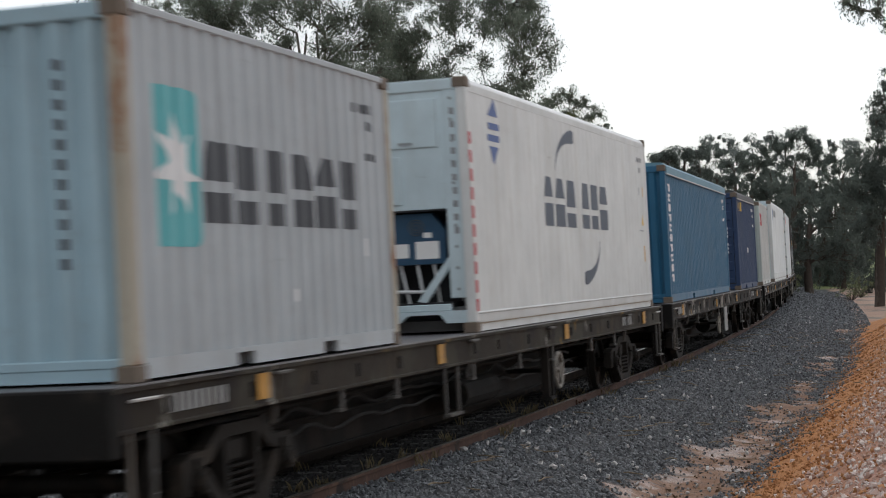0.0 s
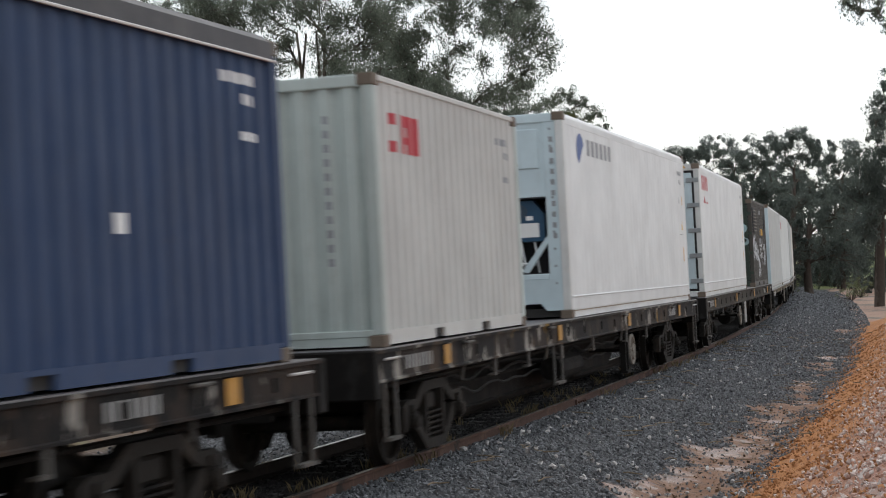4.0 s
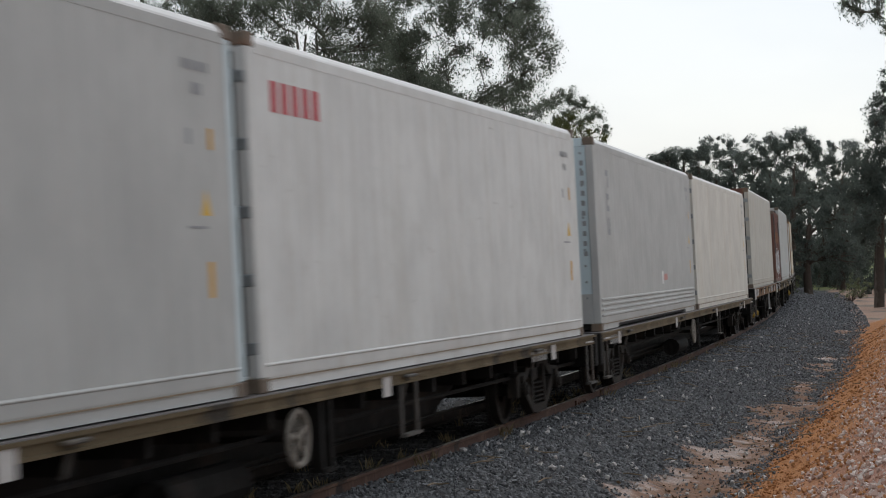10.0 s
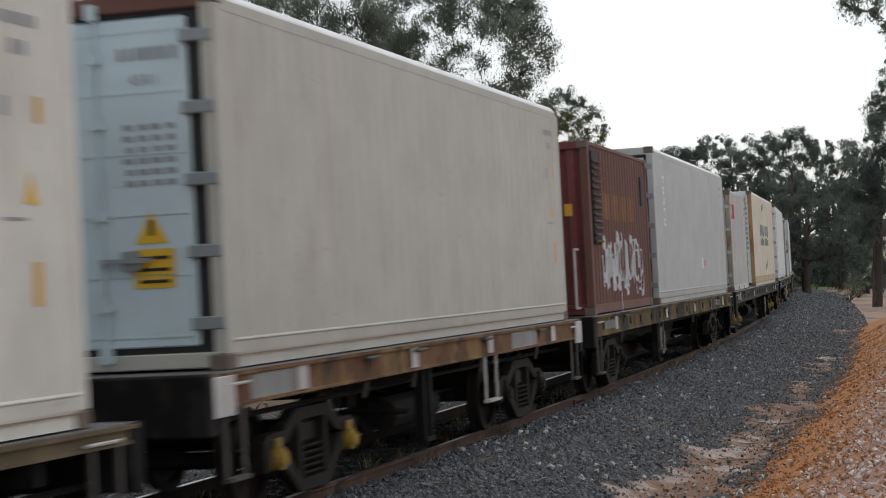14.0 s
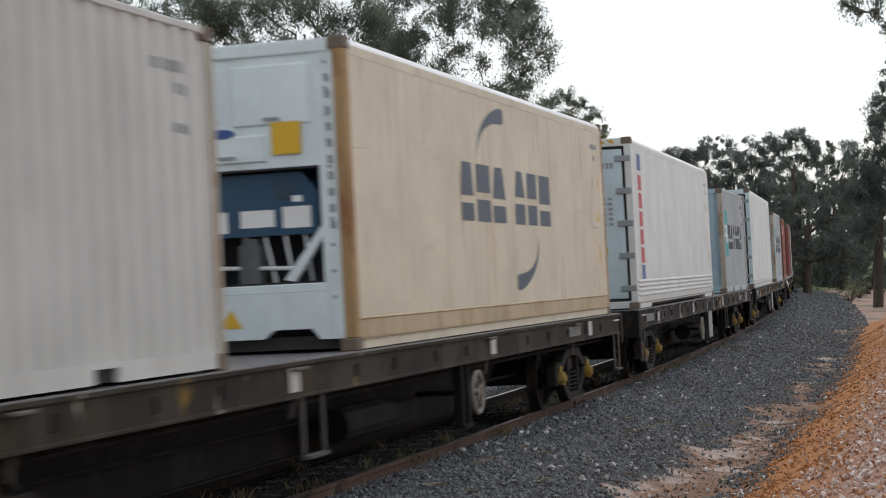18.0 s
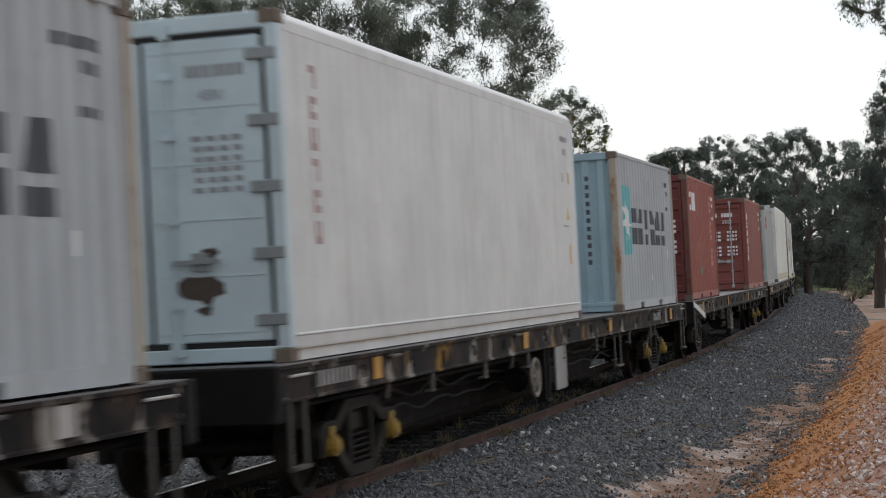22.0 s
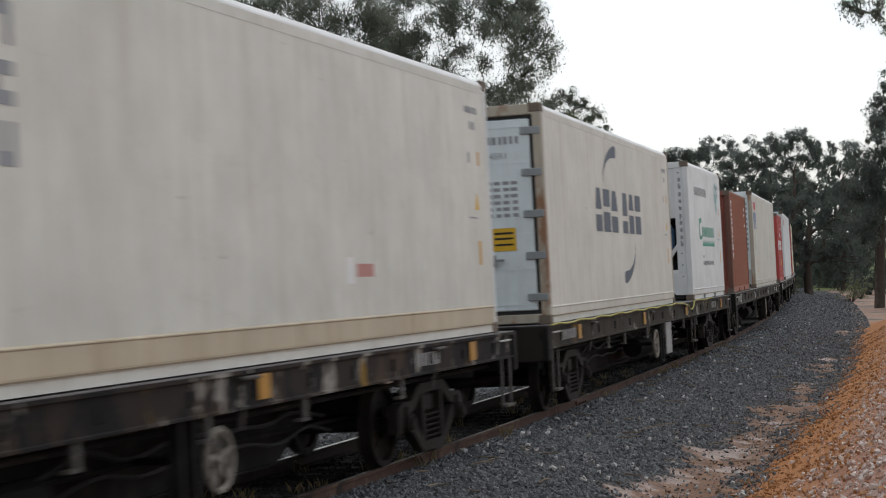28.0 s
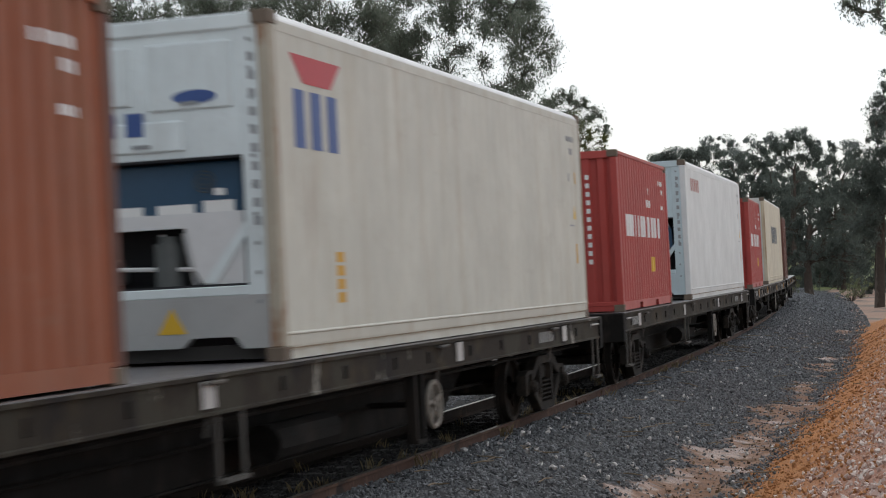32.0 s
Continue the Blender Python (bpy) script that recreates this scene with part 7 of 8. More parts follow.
def swoosh_box(label, seed, side, end, machine, post, **kw):
    c, _ = reefer(label, L40, side, end, machine, post, seed=seed, **kw)
    x = -L40 / 2
    on_reefer(c, "brand_blocks", [q for u0, u1 in ((3.88, 4.45), (4.56, 5.22), (5.28, 5.96), (6.38, 6.95), (7.05, 7.62), (7.72, 8.40)) for q in two_piece(x + u0, x + u1, 1.27, 1.93, R)], M_NAVYTXT, "navy block lettering shapes")
    on_reefer(c, "swoosh", crescent(x + 5.3, 2.30, 1.30, .52, True), M_NAVYTXT, "navy sickle-shaped swoosh")
    on_reefer(c, "swoosh", crescent(x + 6.95, .82, 1.25, .54, False), M_NAVYTXT, "navy sickle-shaped swoosh")
    return c


def block_logo_box(label, side, end, post, logo, seed, bars, doors=True):
    c, k = dry_container(label, L20, HS, side, end, post, doors, bars, seed)
    x = -L20 / 2
    z = HS - .72
    w, hgt, th = .36, .38, .11
    bars_of = [rect(x + .50, x + .50 + w, z + hgt - th, z + hgt), rect(x + .50, x + .50 + w, z, z + th), rect(x + .50, x + .50 + th, z + th, z + hgt - th)]
    bars_of += [rect(x + .95, x + .95 + w, z + hgt - th, z + hgt), rect(x + .95, x + .95 + th, z, z + hgt - th), rect(x + .95 + w - th, x + .95 + w, z, z + hgt - th), rect(x + .95 + th, x + .95 + w - th, z + .10, z + .17)]
    mark(c, "logo_shape", bars_of + [rect(x + 1.40, x + 1.56, z, z + hgt)], logo, "block-shaped logo", k)
    return c, k


def genset(label, side, end, post, seed, tags, brown):
    rng = random.Random(seed)
    c, k = dry_container(label, L20, HS, side, end, post, not brown, None, seed, pockets=not brown, rods=False)
    x = -L20 / 2
    # louvre panel: a near-black plate paints the shade behind the slats
    bm = bm_new()
    lo, hi, a, b = (1.62, 2.36, x + .34, x + 1.40) if not brown else (1.05, 2.45, x + .30, x + .95)
    box(bm, a, b, -WIDE - .004, -WIDE + .02, lo, hi)
    part("louvre_opening", bm, M_RECESS, c, "dark plate standing for the shade behind the louvre")
    bm = bm_new()
    box(bm, a, b, -.03, 0, 0, .026)
    for i in range(7 if not brown else 13):
        at = pose(0, -WIDE - .004, lo + .04 + i * .1, 25, 0, 0)
        first = part("louvre_slat", bm, side if brown else M_SLAT, c, "", at) if i == 0 else again(first, at)
    bm = bm_new()
    box(bm, x + 5.2, x + 5.5, -WIDE - .008, -WIDE + .03, 1.75, 2.25)
    part("vent_hatch", bm, M_RECESS, c)
    polys = []
    for px, pz, w, h in tags:
        for _ in range(2):
            polys += scrawl(px + rng.uniform(-.05, .05), pz, w, h, rng, .075)
    polys = [[(x + u, v) for u, v in p] for p in polys]
    mark(c, "spray_tag", polys, M_TAGWHITE, "looping white spray-paint scrawls", k, .004)
    return c, k, x, rng


def tarp(c, L, H, mat, label):
    """A stretched cover over an open top, hanging a little over the rails, with a cord along its edge."""
    bm = bm_new()
    y = WIDE + .012
    prism(bm, [(-y, H - .16), (-y, H - .02), (-y + .10, H + .05), (-.5, H + .075), (.5, H + .075), (y - .10, H + .05), (y, H - .02), (y, H - .16), (y - .012, H - .16), (y - .03, H - .004), (-y + .03, H - .004), (-y + .012, H - .16)], "x", -L / 2 + .12, L / 2 - .12)
    cover = part("tarpaulin", bm, mat, c, label)
    bm = bm_new()
    rod(bm, (-L / 2 + .1, -y - .006, H - .17), (L / 2 - .1, -y - .006, H - .17), .012, 6)
    part("edge_cord", bm, M_STRAP, cover, "pale edge cord")


def make_containers():
    """All the boxes in the train's order: a thing and the place of its leading end along the train."""
    out = {}
    out["star_a"] = star_box(1, P_GREY, P_BLUEGREY)
    c = swoosh_box("white refrigerated container with navy swooshes, machinery end forward", 2, P_WHITE, P_ICE, True, P_WHITE, bay=-.30)
    x = -L40 / 2
    on_reefer(c, "arrow_logo", [[(x + .95, 2.52), (x + 1.45, 2.52), (x + 1.30, 2.74)], [(x + 1.0, 2.16), (x + 1.45, 2.16), (x + 1.18, 1.94)], rect(x + .92, x + 1.50, 2.22, 2.30), rect(x + .98, x + 1.5, 2.36, 2.44)], M_BLUETXT, "blue arrow-shaped logo")
    mark(c, "red_strip", [rect(x + .012, x + .13, .24 + i * .21, .38 + i * .21) for i in range(10)], M_REDTXT, "red and white warning strip", None, .003, -WIDE + .004)
    out["swoosh_a"] = c
    c, k = dry_container("mid blue forty-foot container with rust marks, blind end forward", L40, HS, P_BLUE, P_BLUE, P_BLUE, False, M_WHITETXT, 3)
    mark(c, "brand_blocks", stacked(-L40 / 2 + .40, -L40 / 2 + .70, .35, 2.25, 10), M_WHITETXT, "white block lettering down the wall", k)
    tarp(c, L40, HS, P_TARPB, "pale blue roof tarpaulin")
    out["bridge"] = c
    c, k = dry_container("navy blue twenty-foot container, ribbed doors forward", L20, HS, P_NAVY, P_NAVY, P_NAVY, True, M_WHITETXT, 4)
    mark(c, "brand_blocks", blocks(-L20 / 2 + .45, -L20 / 2 + 1.75, 2.12, 2.36, 5, R), M_YELLOW, "yellow block lettering shapes", k)
    mark(c, "square_plate", [rect(.1, .28, 1.0, 1.14)], M_STICK, "", k)
    tarp(c, L20, HS, P_TARPG, "dark grey roof tarpaulin")
    out["wave_b"] = c
    c, k = block_logo_box("pale mint and white twenty-foot container with a red logo", P_MINTW, P_MINT, P_MINT, M_REDTXT, 5, M_GREYTXT, False)
    out["block_a"] = c
    c, _ = reefer("white refrigerated container with faint blue lettering, machinery end forward", L40, P_WHITE2, P_ICE, True, P_WHITE, seed=6, kick=.30)
    x = -L40 / 2
    on_reefer(c, "brand_blocks", blocks(x + 1.75, x + 3.9, 2.36, 2.60, 6, R), M_GREYTXT, "faint block lettering shapes")
    on_reefer(c, "globe_logo", [[(x + 1.25 + .3 * math.cos(a), 2.42 + .24 * math.sin(a)) for a in np.linspace(.4, 4.2, 9)]], M_BLUETXT, "blue swirl logo")
    out["ring"] = c
    c, _ = reefer("white refrigerated container with a red mark, hinged doors forward", L40, P_WHITE2, P_ICE, False, P_WHITE, seed=7, sign="grey", kick=.30)
    on_reefer(c, "brand_blocks", blocks(x + .55, x + 2.0, 2.34, 2.66, 5, R), M_REDTXT, "red block lettering shapes")
    on_reefer(c, "red_mark", [[(x + .85, 2.06), (x + 1.05, 2.22), (x + 1.35, 2.06)], rect(x + 1.5, x + 1.9, 2.06, 2.10)], M_REDTXT, "small red mark")
    out["wave_r"] = c
    c, k, x, rng = genset("dark brown-green generator container covered in scrawls", P_OLIVE, P_DGREEN, P_OLIVE, 8,
                          [(.18, .98, .75, .50), (.75, .90, .60, .42), (1.25, .78, .65, .46), (1.85, .74, .60, .40), (3.05, .86, 1.05, .42), (4.75, .78, .85, .50), (2.25, .28, .62, .62)], False)
    mark(c, "stencil_blocks", blocks(x + .50, x + 1.55, 1.42, 1.55, 6, R) + blocks(x + .45, x + 1.6, 1.22, 1.36, 6, R) + blocks(x + 3.1, x + 4.5, 1.30, 1.46, 6, R) + blocks(x + 3.2, x + 3.9, 2.2, 2.32, 3, R), M_GREYTXT, "faded grey stencilled blocks", k)
    mark(c, "amber_blocks", blocks(x + 3.0, x + 4.7, 1.56, 1.76, 7, R, .5), M_AMBER, "amber block lettering shapes", k)
    polys = []
    for y, z, w, h in ((-1.02, 1.55, .95, .42), (-1.05, 1.22, .45, .32), (-.35, 1.05, .30, .35), (-.15, .98, .45, .40), (.15, .70, .55, .36), (-.90, .30, .60, .42), (.05, .25, .25, .45), (.75, 1.30, .40, .50), (.80, .80, .30, .40)):
        polys += scrawl(y, z, w, h, rng, .075)
    mark_end(c, "spray_tag", polys, M_TAGBLUE, -L20 / 2 + .02, "pale blue spray-paint scrawls", .004)
    mark_end(c, "number_blocks", small_bars(-.95, 2.18, .62, .15, 5, rng), M_WHITETXT, -L20 / 2 + .02, "white painted number", .006)
    out["gen_a"] = c
    x = -L40 / 2
    c, _ = reefer("light grey refrigerated container with faded lettering, machinery end forward", L40, P_LGREY, P_ICE, True, P_ICE, seed=9, sign="diamond")
    on_reefer(c, "brand_blocks", stacked(x + .76, x + 1.0, .95, 2.52, 6), M_PALEPINK, "faded red block lettering down the wall")
    mark_end(c, "warning_plate", [rect(-.80, -.38, .20, .52)], M_YELLOW, x + .02, "yellow warning plate", .004)
    out["arrow_a"] = c
    c, _ = reefer("white refrigerated container with a small red mark", L40, P_WHITE, P_WHITE, False, P_WHITE, seed=10)
    on_reefer(c, "brand_blocks", blocks(x + .5, x + 1.75, 2.28, 2.54, 5, R), M_REDTXT, "red block lettering shapes")
    out["wave_s"] = c
    c, _ = reefer("grey refrigerated container with rubbing ribs, machinery end forward", L40, P_LGREY, P_ICE, True, P_LGREY, seed=11, sign="warn", ribs=True, lower=P_STEELY, flare=True)
    on_reefer(c, "brand_blocks", stacked(x + 1.05, x + 1.32, 1.35, 2.45, 3), M_GREYTXT, "grey block lettering down the wall")
    sticker_row(c, L40, 2.9, R)
    out["slab_a"] = c
    c, _ = reefer("plain cream refrigerated container with stained walls", L40, P_CREAM, P_CREAM, False, P_CREAM, seed=12)
    out["cream"] = c
    c, _ = reefer("grey-cream refrigerated container, doors with yellow signs forward", L40, P_LGREY2, P_ICE, False, P_LGREY2, seed=13, sign="both", top=P_BROWN, seal=.12)
    out["grey_a"] = c
    c, k, x, rng = genset("oxide brown generator container with a white scrawl", P_BROWN, P_OXEND, P_BROWN, 14, [(1.0, .35, 1.0, .85), (2.0, .35, 1.1, .9), (3.0, .3, 1.1, .9), (4.0, .3, 1.1, .85)], True)
    mark(c, "old_lettering", blocks(x + 1.4, x + 4.8, 1.45, 1.85, 4, R), M_RUSTY, "worn rusty block shapes", k)
    mark_end(c, "amber_blocks", blocks(-.95, -.2, 1.48, 1.66, 4, R), M_AMBER, -L20 / 2 + .03, "amber block shapes", .004)
    for yy in (-1.0, -.35):
        bm = bm_new()
        xe = -L20 / 2
        for z0, z1 in ((.12, .98),):
            rod(bm, (xe - .28, yy, z0), (xe - .28, yy, z1), .02, 6)
            rod(bm, (xe - .28, yy, z1), (xe + .02, yy, z1), .02, 6)
            rod(bm, (xe - .28, yy, z0), (xe + .02, yy, z0), .02, 6)
        part("handrail", bm, M_REFL_W, c, "white tubular handrail")
    out["gen_b"] = c
    x = -L40 / 2
    c, _ = reefer("plain light grey refrigerated container", L40, P_LGREY, P_LGREY, False, P_LGREY, seed=15)
    on_reefer(c, "brand_blocks", stacked(x + 1.2, x + 1.4, 1.4, 2.4, 5), M_WHITETXT, "faint pale lettering shapes")
    sticker_row(c, L40, 2.9, R)
    out["grey_b"] = c
    c, k = block_logo_box("off-white twenty-foot container with a red logo, pale green doors", P_MINTW, P_MINT, P_RUSTPOST, M_REDTXT, 16, M_GREYTXT)
    out["block_b"] = c
    c = swoosh_box("rust-stained cream refrigerated container with navy swooshes, machinery end forward", 17, P_CREAM2, P_ENDWHITE, True, P_RUSTHEAVY, kick=.29, kick_paint=P_KICK)
    mark_end(c, "warning_plate", [rect(-.76, -.47, 1.84, 2.14)], M_YELLOW, x + .025, "yellow warning plate", .006)
    mark_end(c, "warning_sign", [[(-.10, .25), (.12, .25), (.01, .43)]], M_YELLOW, x + .02, "yellow triangular warning sign", .006)
    mark_end(c, "blue_oval", [[(.02 + .13 * math.cos(a), 2.06 + .045 * math.sin(a)) for a in np.linspace(0, 2 * math.pi, 17)[:-1]]], M_BLUETXT, x + .025, "blue oval badge", .004)
    out["swoosh_b"] = c
    c, _ = reefer("white refrigerated container with a red and blue upright word", L40, P_WHITE, P_WHITE, False, P_WHITE, seed=18, sign="warn", ribs=True, flare=True, door=P_ICE)
    on_reefer(c, "brand_blocks", [rect(x + .66, x + 1.06, .78 + i * .31, 1.04 + i * .31) for i in range(5)], M_REDTXT, "red block shapes")
    on_reefer(c, "blue_blocks", [rect(x + .66, x + 1.06, 2.36, 2.64), rect(x + .66, x + 1.06, .50, .74)], M_BLUETXT, "blue block shapes")
    out["lilac"] = c
    out["star_b"] = star_box(19, P_GREY, P_BLUEGREY)
    c, _ = reefer("white refrigerated container with faded red letters, pale blue doors forward", L40, P_WHITE, P_ICE, False, P_ICE, seed=20)
    on_reefer(c, "brand_blocks", stacked(x + .74, x + .92, .90, 2.50, 6), M_PALEPINK, "faded red block lettering down the wall")
    rng = random.Random(5)
    for y0, z0, w in ((-.66, .62, .40), (.12, .66, .38), (-.55, .46, .14), (-.62, .92, .16), (.3, .94, .16)):
        torn = [(y0 + w * (.5 + (.5 + rng.uniform(-.18, .18)) * math.cos(a)), z0 + w * (.28 + rng.uniform(-.12, .12)) * math.sin(a)) for a in np.linspace(0, 2 * math.pi, 14)[:-1]]
        mark_end(c, "torn_patch", [torn], M_TORN, x + .022, "dark patch where the door skin is torn", .006)
    out["arrow_b"] = c
    out["star_c"] = star_box(21, P_GREY, P_BLUEGREY)
    c, k = block_logo_box("red-brown twenty-foot container with a white logo, doors forward", P_RED, P_OXEND, P_BROWN, M_WHITETXT, 22, M_WHITETXT)
    mark(c, "side_number", [rect(1.55 + j * .22, 1.70 + j * .22, 2.2 - i * .15, 2.3 - i * .15) for i in range(11) for j in (0, 1) if (i + j) % 4], M_PINKTXT, "columns of faded labels", k)
    mark(c, "green_label", [rect(-.75, -.5, .55, .70)], M_GREENTXT, "small green label", k)
    out["block_c"] = c
    c, k = dry_container("faded red twenty-foot container with grey lock rods, doors forward", L20, HS, P_RED2, P_REDEND, P_REDEND, True, M_WHITETXT, 23)
    mark(c, "brand_blocks", stacked(-L20 / 2 + .42, -L20 / 2 + .70, .75, 2.15, 6), M_WHITETXT, "white block lettering down the wall", k)
    mark_end(c, "round_badge", [[(.52 + .11 * math.cos(a), 1.93 + .11 * math.sin(a)) for a in np.linspace(0, 2 * math.pi, 17)[:-1]]], M_STICK, -L20 / 2 + .02, "round pale badge", .006)
    mark_end(c, "grey_plate", [rect(.76, .98, .82, 1.04)], M_GREYTXT, -L20 / 2 + .02, "grey plate", .006)
    out["red"] = c
    c, k = block_logo_box("pale grey twenty-foot container with a red logo, grey doors forward", P_MIDGREY, P_MINT, P_MINT, M_REDTXT, 24, M_GREYTXT)
    out["block_d"] = c
    c, _ = reefer("white refrigerated container with dark upright letters, machinery end forward", L40, P_WHITE3, P_ICE, True, P_WHITE, seed=25, unit="white", sign="warn", kick=.30, kick_paint=P_KICK2)
    on_reefer(c, "brand_blocks", stacked(x + 1.0, x + 1.25, 1.30, 2.40, 3), M_GREYTXT, "dark block lettering down the wall")
    mark_end(c, "blue_band", [rect(-.86, .86, 1.225, 1.31)], M_BLUETXT, x + .10, "blue band", .006)
    sticker_row(c, L40, 2.9, R)
    out["slab_b"] = c
    out["swoosh_c"] = swoosh_box("cream refrigerated container with navy swooshes, pale doors forward", 26, P_CREAM, P_ENDWHITE, False, P_RUSTPOST, sign="plate", door=P_ENDWHITE)
    c, _ = reefer("clean white twenty-foot refrigerated container with green lettering shapes", L20, P_WHITE2, P_WHITE2, True, P_WHITE2, seed=27, sign="plate", pockets=True)
    x = -L20 / 2
    on_reefer(c, "green_blocks", [rect(x + 1.62, x + 1.72, 1.30, 1.72), rect(x + 1.72, x + 2.05, 1.28, 1.36), rect(x + 1.72, x + 2.05, 1.64, 1.74)] + blocks(x + 2.1, x + 4.4, 1.34, 1.56, 9, R), M_GREENTXT, "green block lettering shapes")
    on_reefer(c, "green_wave", [[(x + 2.1 + i * .38, 1.18), (x + 2.48 + i * .38, 1.18), (x + 2.44 + i * .38, 1.28)] for i in range(6)] + [rect(x + 2.1, x + 4.4, 1.14, 1.18)], M_GREENTXT, "green wave shape")
    on_reefer(c, "dark_blocks", blocks(x + 1.0, x + 3.2, 2.22, 2.40, 11, R) + small_bars(x + 2.1, .72, 2.0, .10, 12, R) + small_bars(x + 2.1, .88, .2, .06, 1, R), M_GREYTXT, "charcoal block lettering shapes")
    on_reefer(c, "ring_logo", [[(x + 5.05 + r0 * .8 * math.cos(a), 2.32 + r0 * math.sin(a)), (x + 5.05 + r1 * .8 * math.cos(a), 2.32 + r1 * math.sin(a)), (x + 5.05 + r1 * .8 * math.cos(b), 2.32 + r1 * math.sin(b)), (x + 5.05 + r0 * .8 * math.cos(b), 2.32 + r0 * math.sin(b))]
                             for r0, r1 in ((.20, .30),) for a, b in zip(np.linspace(-.6, 3.75, 12)[:-1], np.linspace(-.6, 3.75, 12)[1:])] + [rect(x + 4.98, x + 5.12, 1.96, 2.36)], M_TEAL, "blue arch-shaped logo")
    out["cool"] = c
    c, k = dry_container("orange-brown twenty-foot container with white upright word, blind end forward", L20, HS, P_ORANGE, P_RED2, P_BROWN, False, M_WHITETXT, 28)
    mark(c, "brand_blocks", stacked(-L20 / 2 + .45, -L20 / 2 + .78, .80, 2.35, 7), M_WHITETXT, "white block lettering down the wall", k)
    out["petal"] = c
    x = -L40 / 2
    c, _ = reefer("cream refrigerated container with a red eagle mark, machinery end forward", L40, P_STAINED, P_ENDWHITE, True, P_RUSTPOST, seed=29, unit="mixed", sign="warn", lower=P_STEELY)
    on_reefer(c, "eagle_mark", [[(x + .45, 2.58), (x + 1.75, 2.58), (x + 1.45, 2.34), (x + .75, 2.34)]], M_REDTXT, "red wing-shaped mark")
    on_reefer(c, "brand_blocks", blocks(x + .5, x + 1.75, 1.78, 2.28, 3, R), M_BLUETXT, "blue block lettering shapes")
    on_reefer(c, "amber_strip", [rect(x + 1.4, x + 1.62, .45 + i * .12, .54 + i * .12) for i in range(4)], M_AMBER, "amber strip")
    mark_end(c, "blue_blocks", blocks(-.05, .70, 1.92, 2.12, 3, R), M_BLUETXT, x + .025, "blue block shapes", .004)
    mark_end(c, "blue_oval", [[(-.52 + .2 * math.cos(a), 2.22 + .06 * math.sin(a)) for a in np.linspace(0, 2 * math.pi, 17)[:-1]]], M_BLUETXT, x + .025, "blue oval badge", .004)
    out["wing"] = c

    def ham(seed):
        c, k = dry_container("bright red twenty-foot container with white lettering shapes", L20, HS, P_BRIGHTRED, P_BRIGHTRED, P_BRIGHTRED, False, M_WHITETXT, seed)
        x = -L20 / 2
        mark(c, "brand_blocks", blocks(x + .8, x + 3.1, 1.22, 1.58, 7, R) + blocks(x + 3.3, x + 5.0, 1.22, 1.58, 4, R), M_WHITETXT, "white block lettering shapes", k)
        mark(c, "white_dots", [rect(x + 3.3 + i * .3, x + 3.45 + i * .3, 1.75, 1.88) for i in range(2)] + [rect(x + 3.45, x + 3.6, 1.98, 2.1)], M_WHITETXT, "", k)
        mark(c, "yellow_plate", [rect(x + 3.6, x + 4.0, .62, .88)], M_YELLOW, "yellow plate", k)
        return c
    out["crown_a"], out["crown_b"] = ham(30), ham(32)
    c, _ = reefer("clean white refrigerated container with a small red mark, machinery end forward", L40, P_WHITE2, P_ICE, True, P_WHITE2, seed=31)
    on_reefer(c, "brand_blocks", blocks(x + .9, x + 2.5, 2.28, 2.55, 5, R), M_PINKTXT, "red block lettering shapes")
    out["wave_t"] = c
    c, _ = reefer("cream refrigerated container with navy lettering shapes", L40, P_CREAM2, P_WHITE, True, P_CREAM2, seed=33)
    on_reefer(c, "brand_blocks", blocks(x + 4.2, x + 8.4, 1.4, 2.0, 7, R), M_NAVYTXT, "navy block lettering shapes")
    out["tail_a"] = c
    c, k = dry_container("dull brown twenty-foot container", L20, HS, P_BROWN, P_BROWN, P_BROWN, True, M_WHITETXT, 34)
    out["tail_b"] = c
    return out


# kind of wagon, and the boxes on it with their leading ends along the train
DECK, LOW = 1.22, .985
TRAIN = [
    ("flat", DECK, [("star_a", -6.70), ("swoosh_a", 2.35)]),
    ("flat", DECK, [("bridge", 17.00), ("wave_b", 32.35)]),
    ("flat", DECK, [("block_a", 40.90), ("ring", 49.90)]),
    ("flat", DECK, [("wave_r", 64.85), ("gen_a", 80.40)]),
    ("low", LOW, [("arrow_a", 88.65), ("wave_s", 101.15)]),
    ("low", LOW, [("slab_a", 114.80), ("cream", 127.48)]),
    ("tan", DECK, [("grey_a", 142.00)]),
    ("yellow", DECK, [("gen_b", 156.20), ("grey_b", 163.20)]),
    ("white", DECK, [("block_b", 177.35), ("swoosh_b", 186.50)]),
    ("white", DECK, [("lilac", 201.50), ("star_b", 216.90)]),
    ("flat", DECK, [("arrow_b", 225.68), ("star_c", 241.30)]),
    ("flat", DECK, [("block_c", 249.80), ("red", 265.00)]),
    ("flat", DECK, [("block_d", 273.70), ("slab_b", 283.00)]),
    ("flat", DECK, [("swoosh_c", 298.10), ("cool", 313.25)]),
    ("white", DECK, [("petal", 321.85), ("wing", 330.85)]),
    ("white", DECK, [("crown_a", 346.10), ("wave_t", 355.30)]),
    ("flat", DECK, [("crown_b", 370.70), ("tail_a", 379.90)]),
    ("flat", DECK, [("tail_b", 395.20)]),
]
SILLS = {"flat": M_SILL, "white": M_SILL, "tan": M_SILL_TAN, "low": M_SILL_DARK, "yellow": M_SILL_YELLOW}
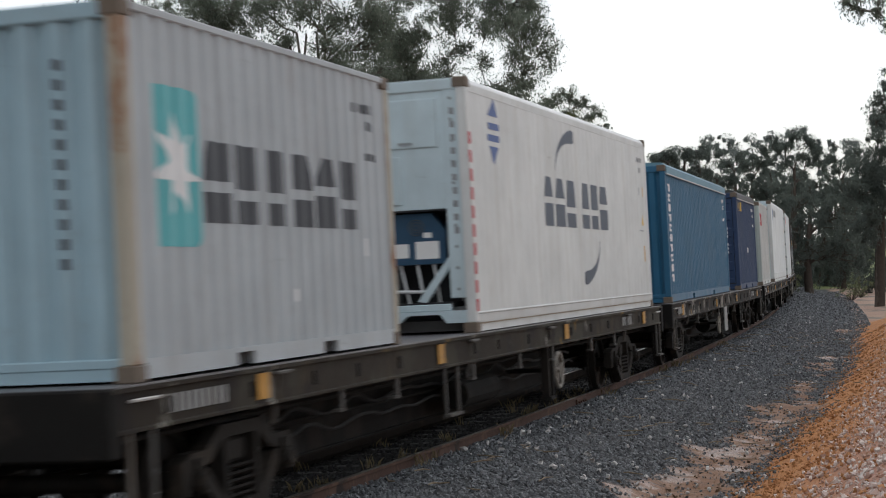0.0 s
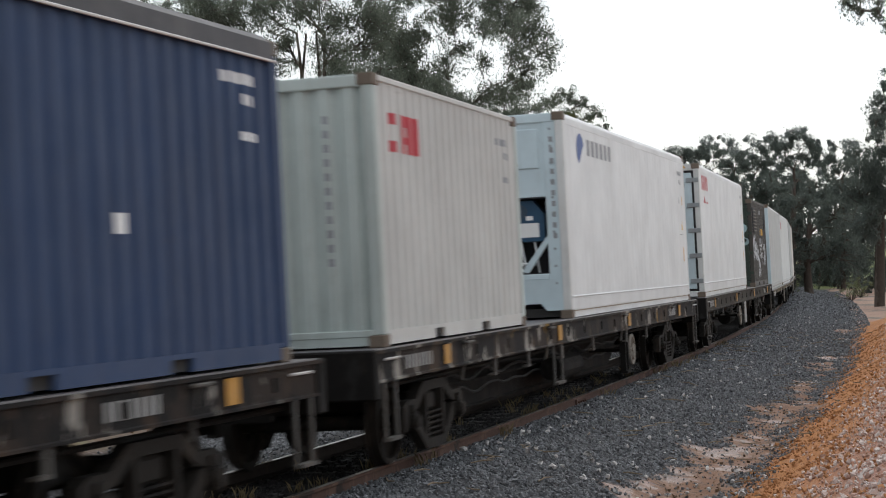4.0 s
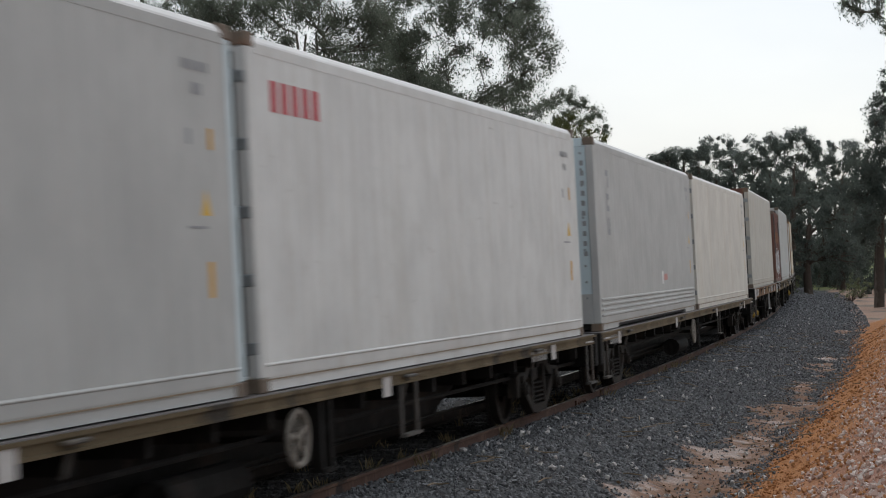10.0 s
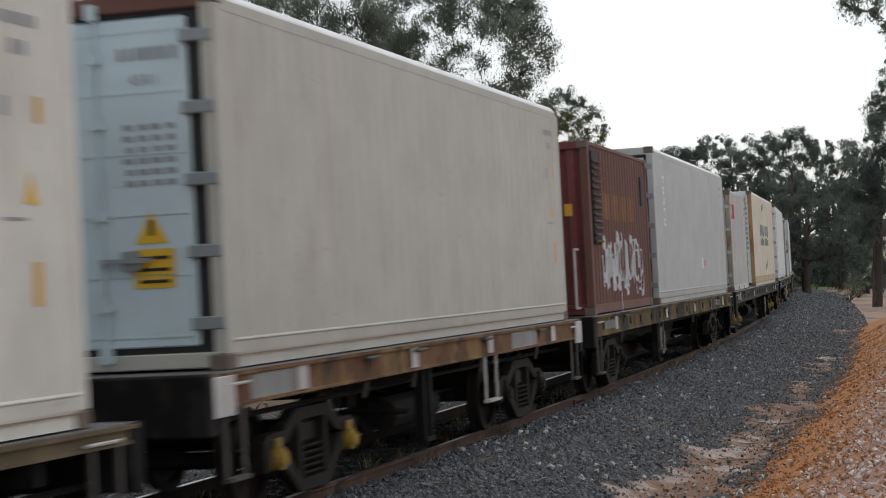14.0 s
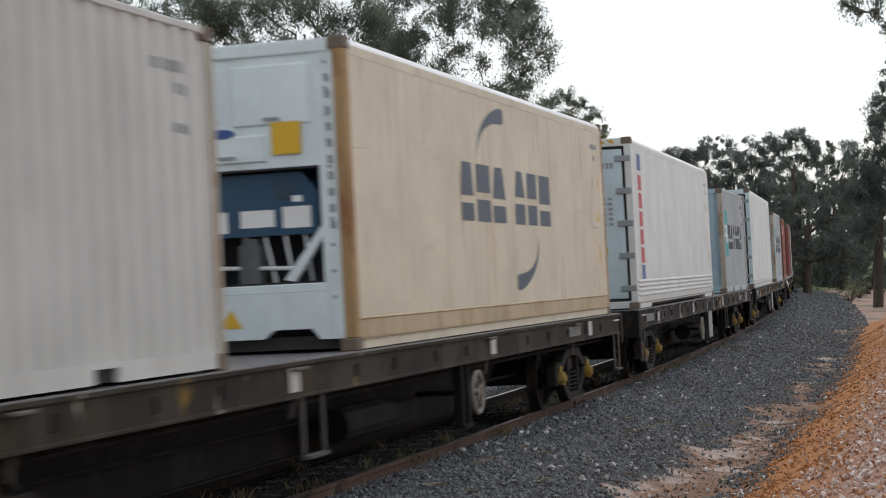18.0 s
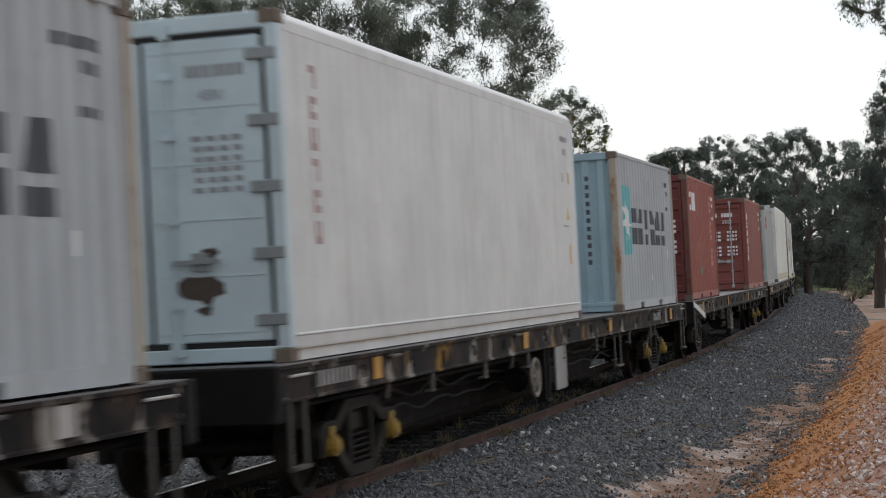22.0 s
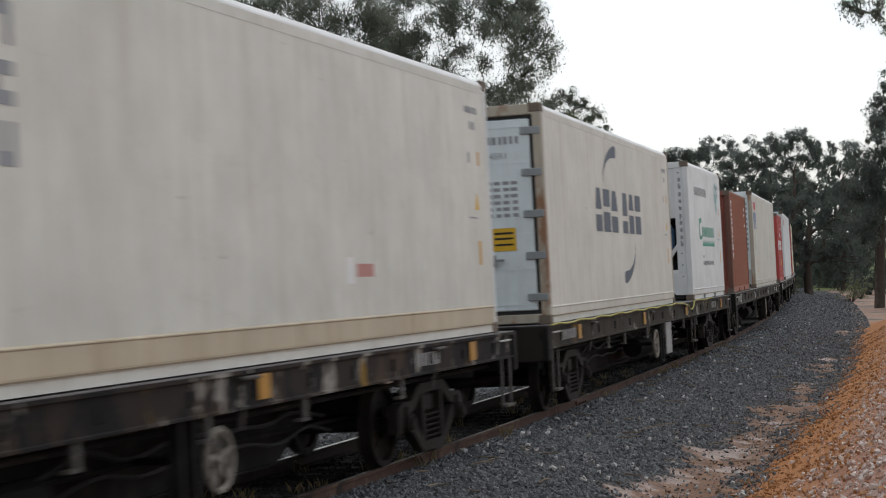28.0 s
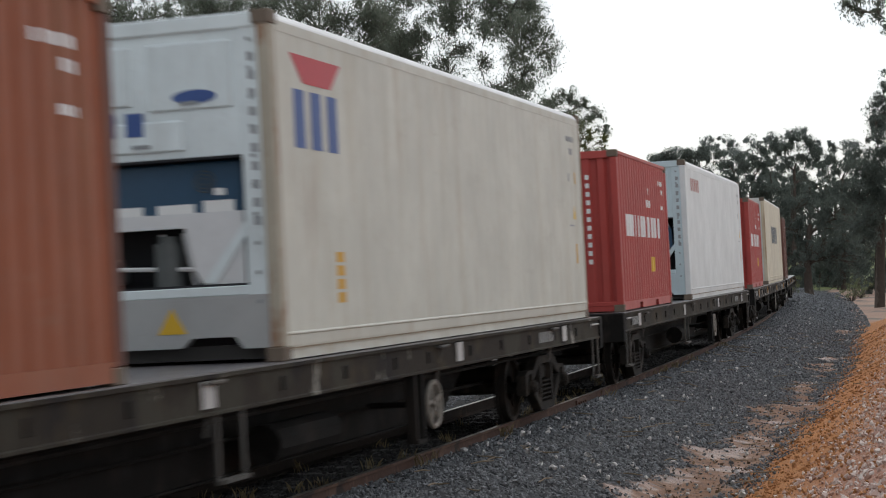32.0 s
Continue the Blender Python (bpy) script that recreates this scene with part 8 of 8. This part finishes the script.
NAMES = {"flat": "brown container flat wagon with yellow reflectors, dirty and worn", "white": "dark container flat wagon with white reflectors, dirty and worn",
         "tan": "tan container wagon with white reflectors and bearing caps", "low": "olive low-deck container wagon with a deep centre sill", "yellow": "yellow and black patched container wagon"}
# wagons with yellow bearing caps: at the leading bogie (-1), the trailing one (1) or both
CAPS = {6: -1, 8: 2, 9: 2, 10: 2, 11: 1}
# where the hand brake sits along the wagon, where it differs from the two usual places
BRAKE = {1: -1.9, 2: 3.2, 9: -1.3, 10: -1.9, 11: -1.85, 13: -1.25, 7: -2.6, 4: .9, 5: -.9}
BOXES = make_containers()
MOVING = []
for i, (kind, deck, load) in enumerate(TRAIN):
    def length_of(key):
        return L20 if abs(max(v.co.x for o in BOXES[key].children if o.data for v in o.data.vertices)) < 3.5 else L40
    lead = load[0][1] - .5
    tail = load[-1][1] + length_of(load[-1][0]) + .5
    if i == len(TRAIN) - 1:
        tail = lead + 23
    w, b = wagon(tail - lead, deck, M_SILL_OLIVE if i in (0, 3, 8, 13, 14, 15) else SILLS[kind], kind, 40 + i, NAMES[kind], CAPS.get(i, 0), length_of(load[0][0]) == L20, BRAKE.get(i, 2.6 if length_of(load[0][0]) == L20 else -1.6))
    mid = (lead + tail) / 2
    MOVING.append((w, mid, b, Matrix()))
    for key, s in load:
        MOVING.append((BOXES[key], mid, b, Matrix.Translation((s + length_of(key) / 2 - mid, 0, deck))))
# a loose end of white webbing hangs from one wagon
bm = bm_new()
pts = [(-11.2, -1.30, 1.16), (-10.7, -1.34, 1.06), (-10.2, -1.36, .96), (-9.7, -1.35, .90), (-9.35, -1.33, .88)]
for a, b_ in zip(pts[:-1], pts[1:]):
    for q in (0,):
        v = [bm.verts.new(p) for p in ((a[0], a[1], a[2] - .05), (b_[0], b_[1], b_[2] - .055), (b_[0], b_[1], b_[2] + .055), (a[0], a[1], a[2] + .05))]
        bm.faces.new(v)
        v2 = [bm.verts.new((p.co.x, p.co.y + .012, p.co.z)) for p in v]
        bm.faces.new(v2[::-1])
        for k in range(4):
            bm.faces.new((v[k], v[(k + 1) % 4], v2[(k + 1) % 4], v2[k]))
part("loose_strap", bm, M_STRAP, MOVING[[j for j, q in enumerate(MOVING) if q[0] is BOXES["block_c"]][0] - 1][0], "loose white webbing strap")

# a yellow rope lies along the edge of another wagon and hangs down in a loop
rope_wagon = MOVING[[j for j, q in enumerate(MOVING) if q[0] is BOXES["swoosh_c"]][0] - 1][0]
bm = bm_new()
pts = [(-11.0 + i * .5, -1.305, DECK + .0 + .012 * math.sin(i * 1.9)) for i in range(27)]
pts += [(2.7 + i * .12, -1.32, DECK - .16 * math.sin(math.pi * i / 9) ** .7) for i in range(1, 9)] + [(3.9 + i * .4, -1.305, DECK + .01 * math.sin(i)) for i in range(9)]
for a, b_ in zip(pts[:-1], pts[1:]):
    rod(bm, a, b_, .014, 5)
part("rope", bm, M_ROPE, rope_wagon, "yellow-green rope along the deck edge")

build_stones()


def motions():
    """The train runs past; the wheels roll."""
    times = [k * .5 for k in range(65)]
    for ob, mid, b, local in MOVING:
        walk(ob, [(t, rolling(mid - travel(t) - b, mid - travel(t) + b) @ local) for t in times])
    turn = [(2 * k / FPS, -travel(2 * k / FPS) / WHEEL_R) for k in range(481)]
    for ws, ax in WHEELSETS:
        walk(ws, [(t, Matrix.Translation((ax, 0, WHEEL_R)) @ Matrix.Rotation(a, 4, "Y")) for t, a in turn])


motions()
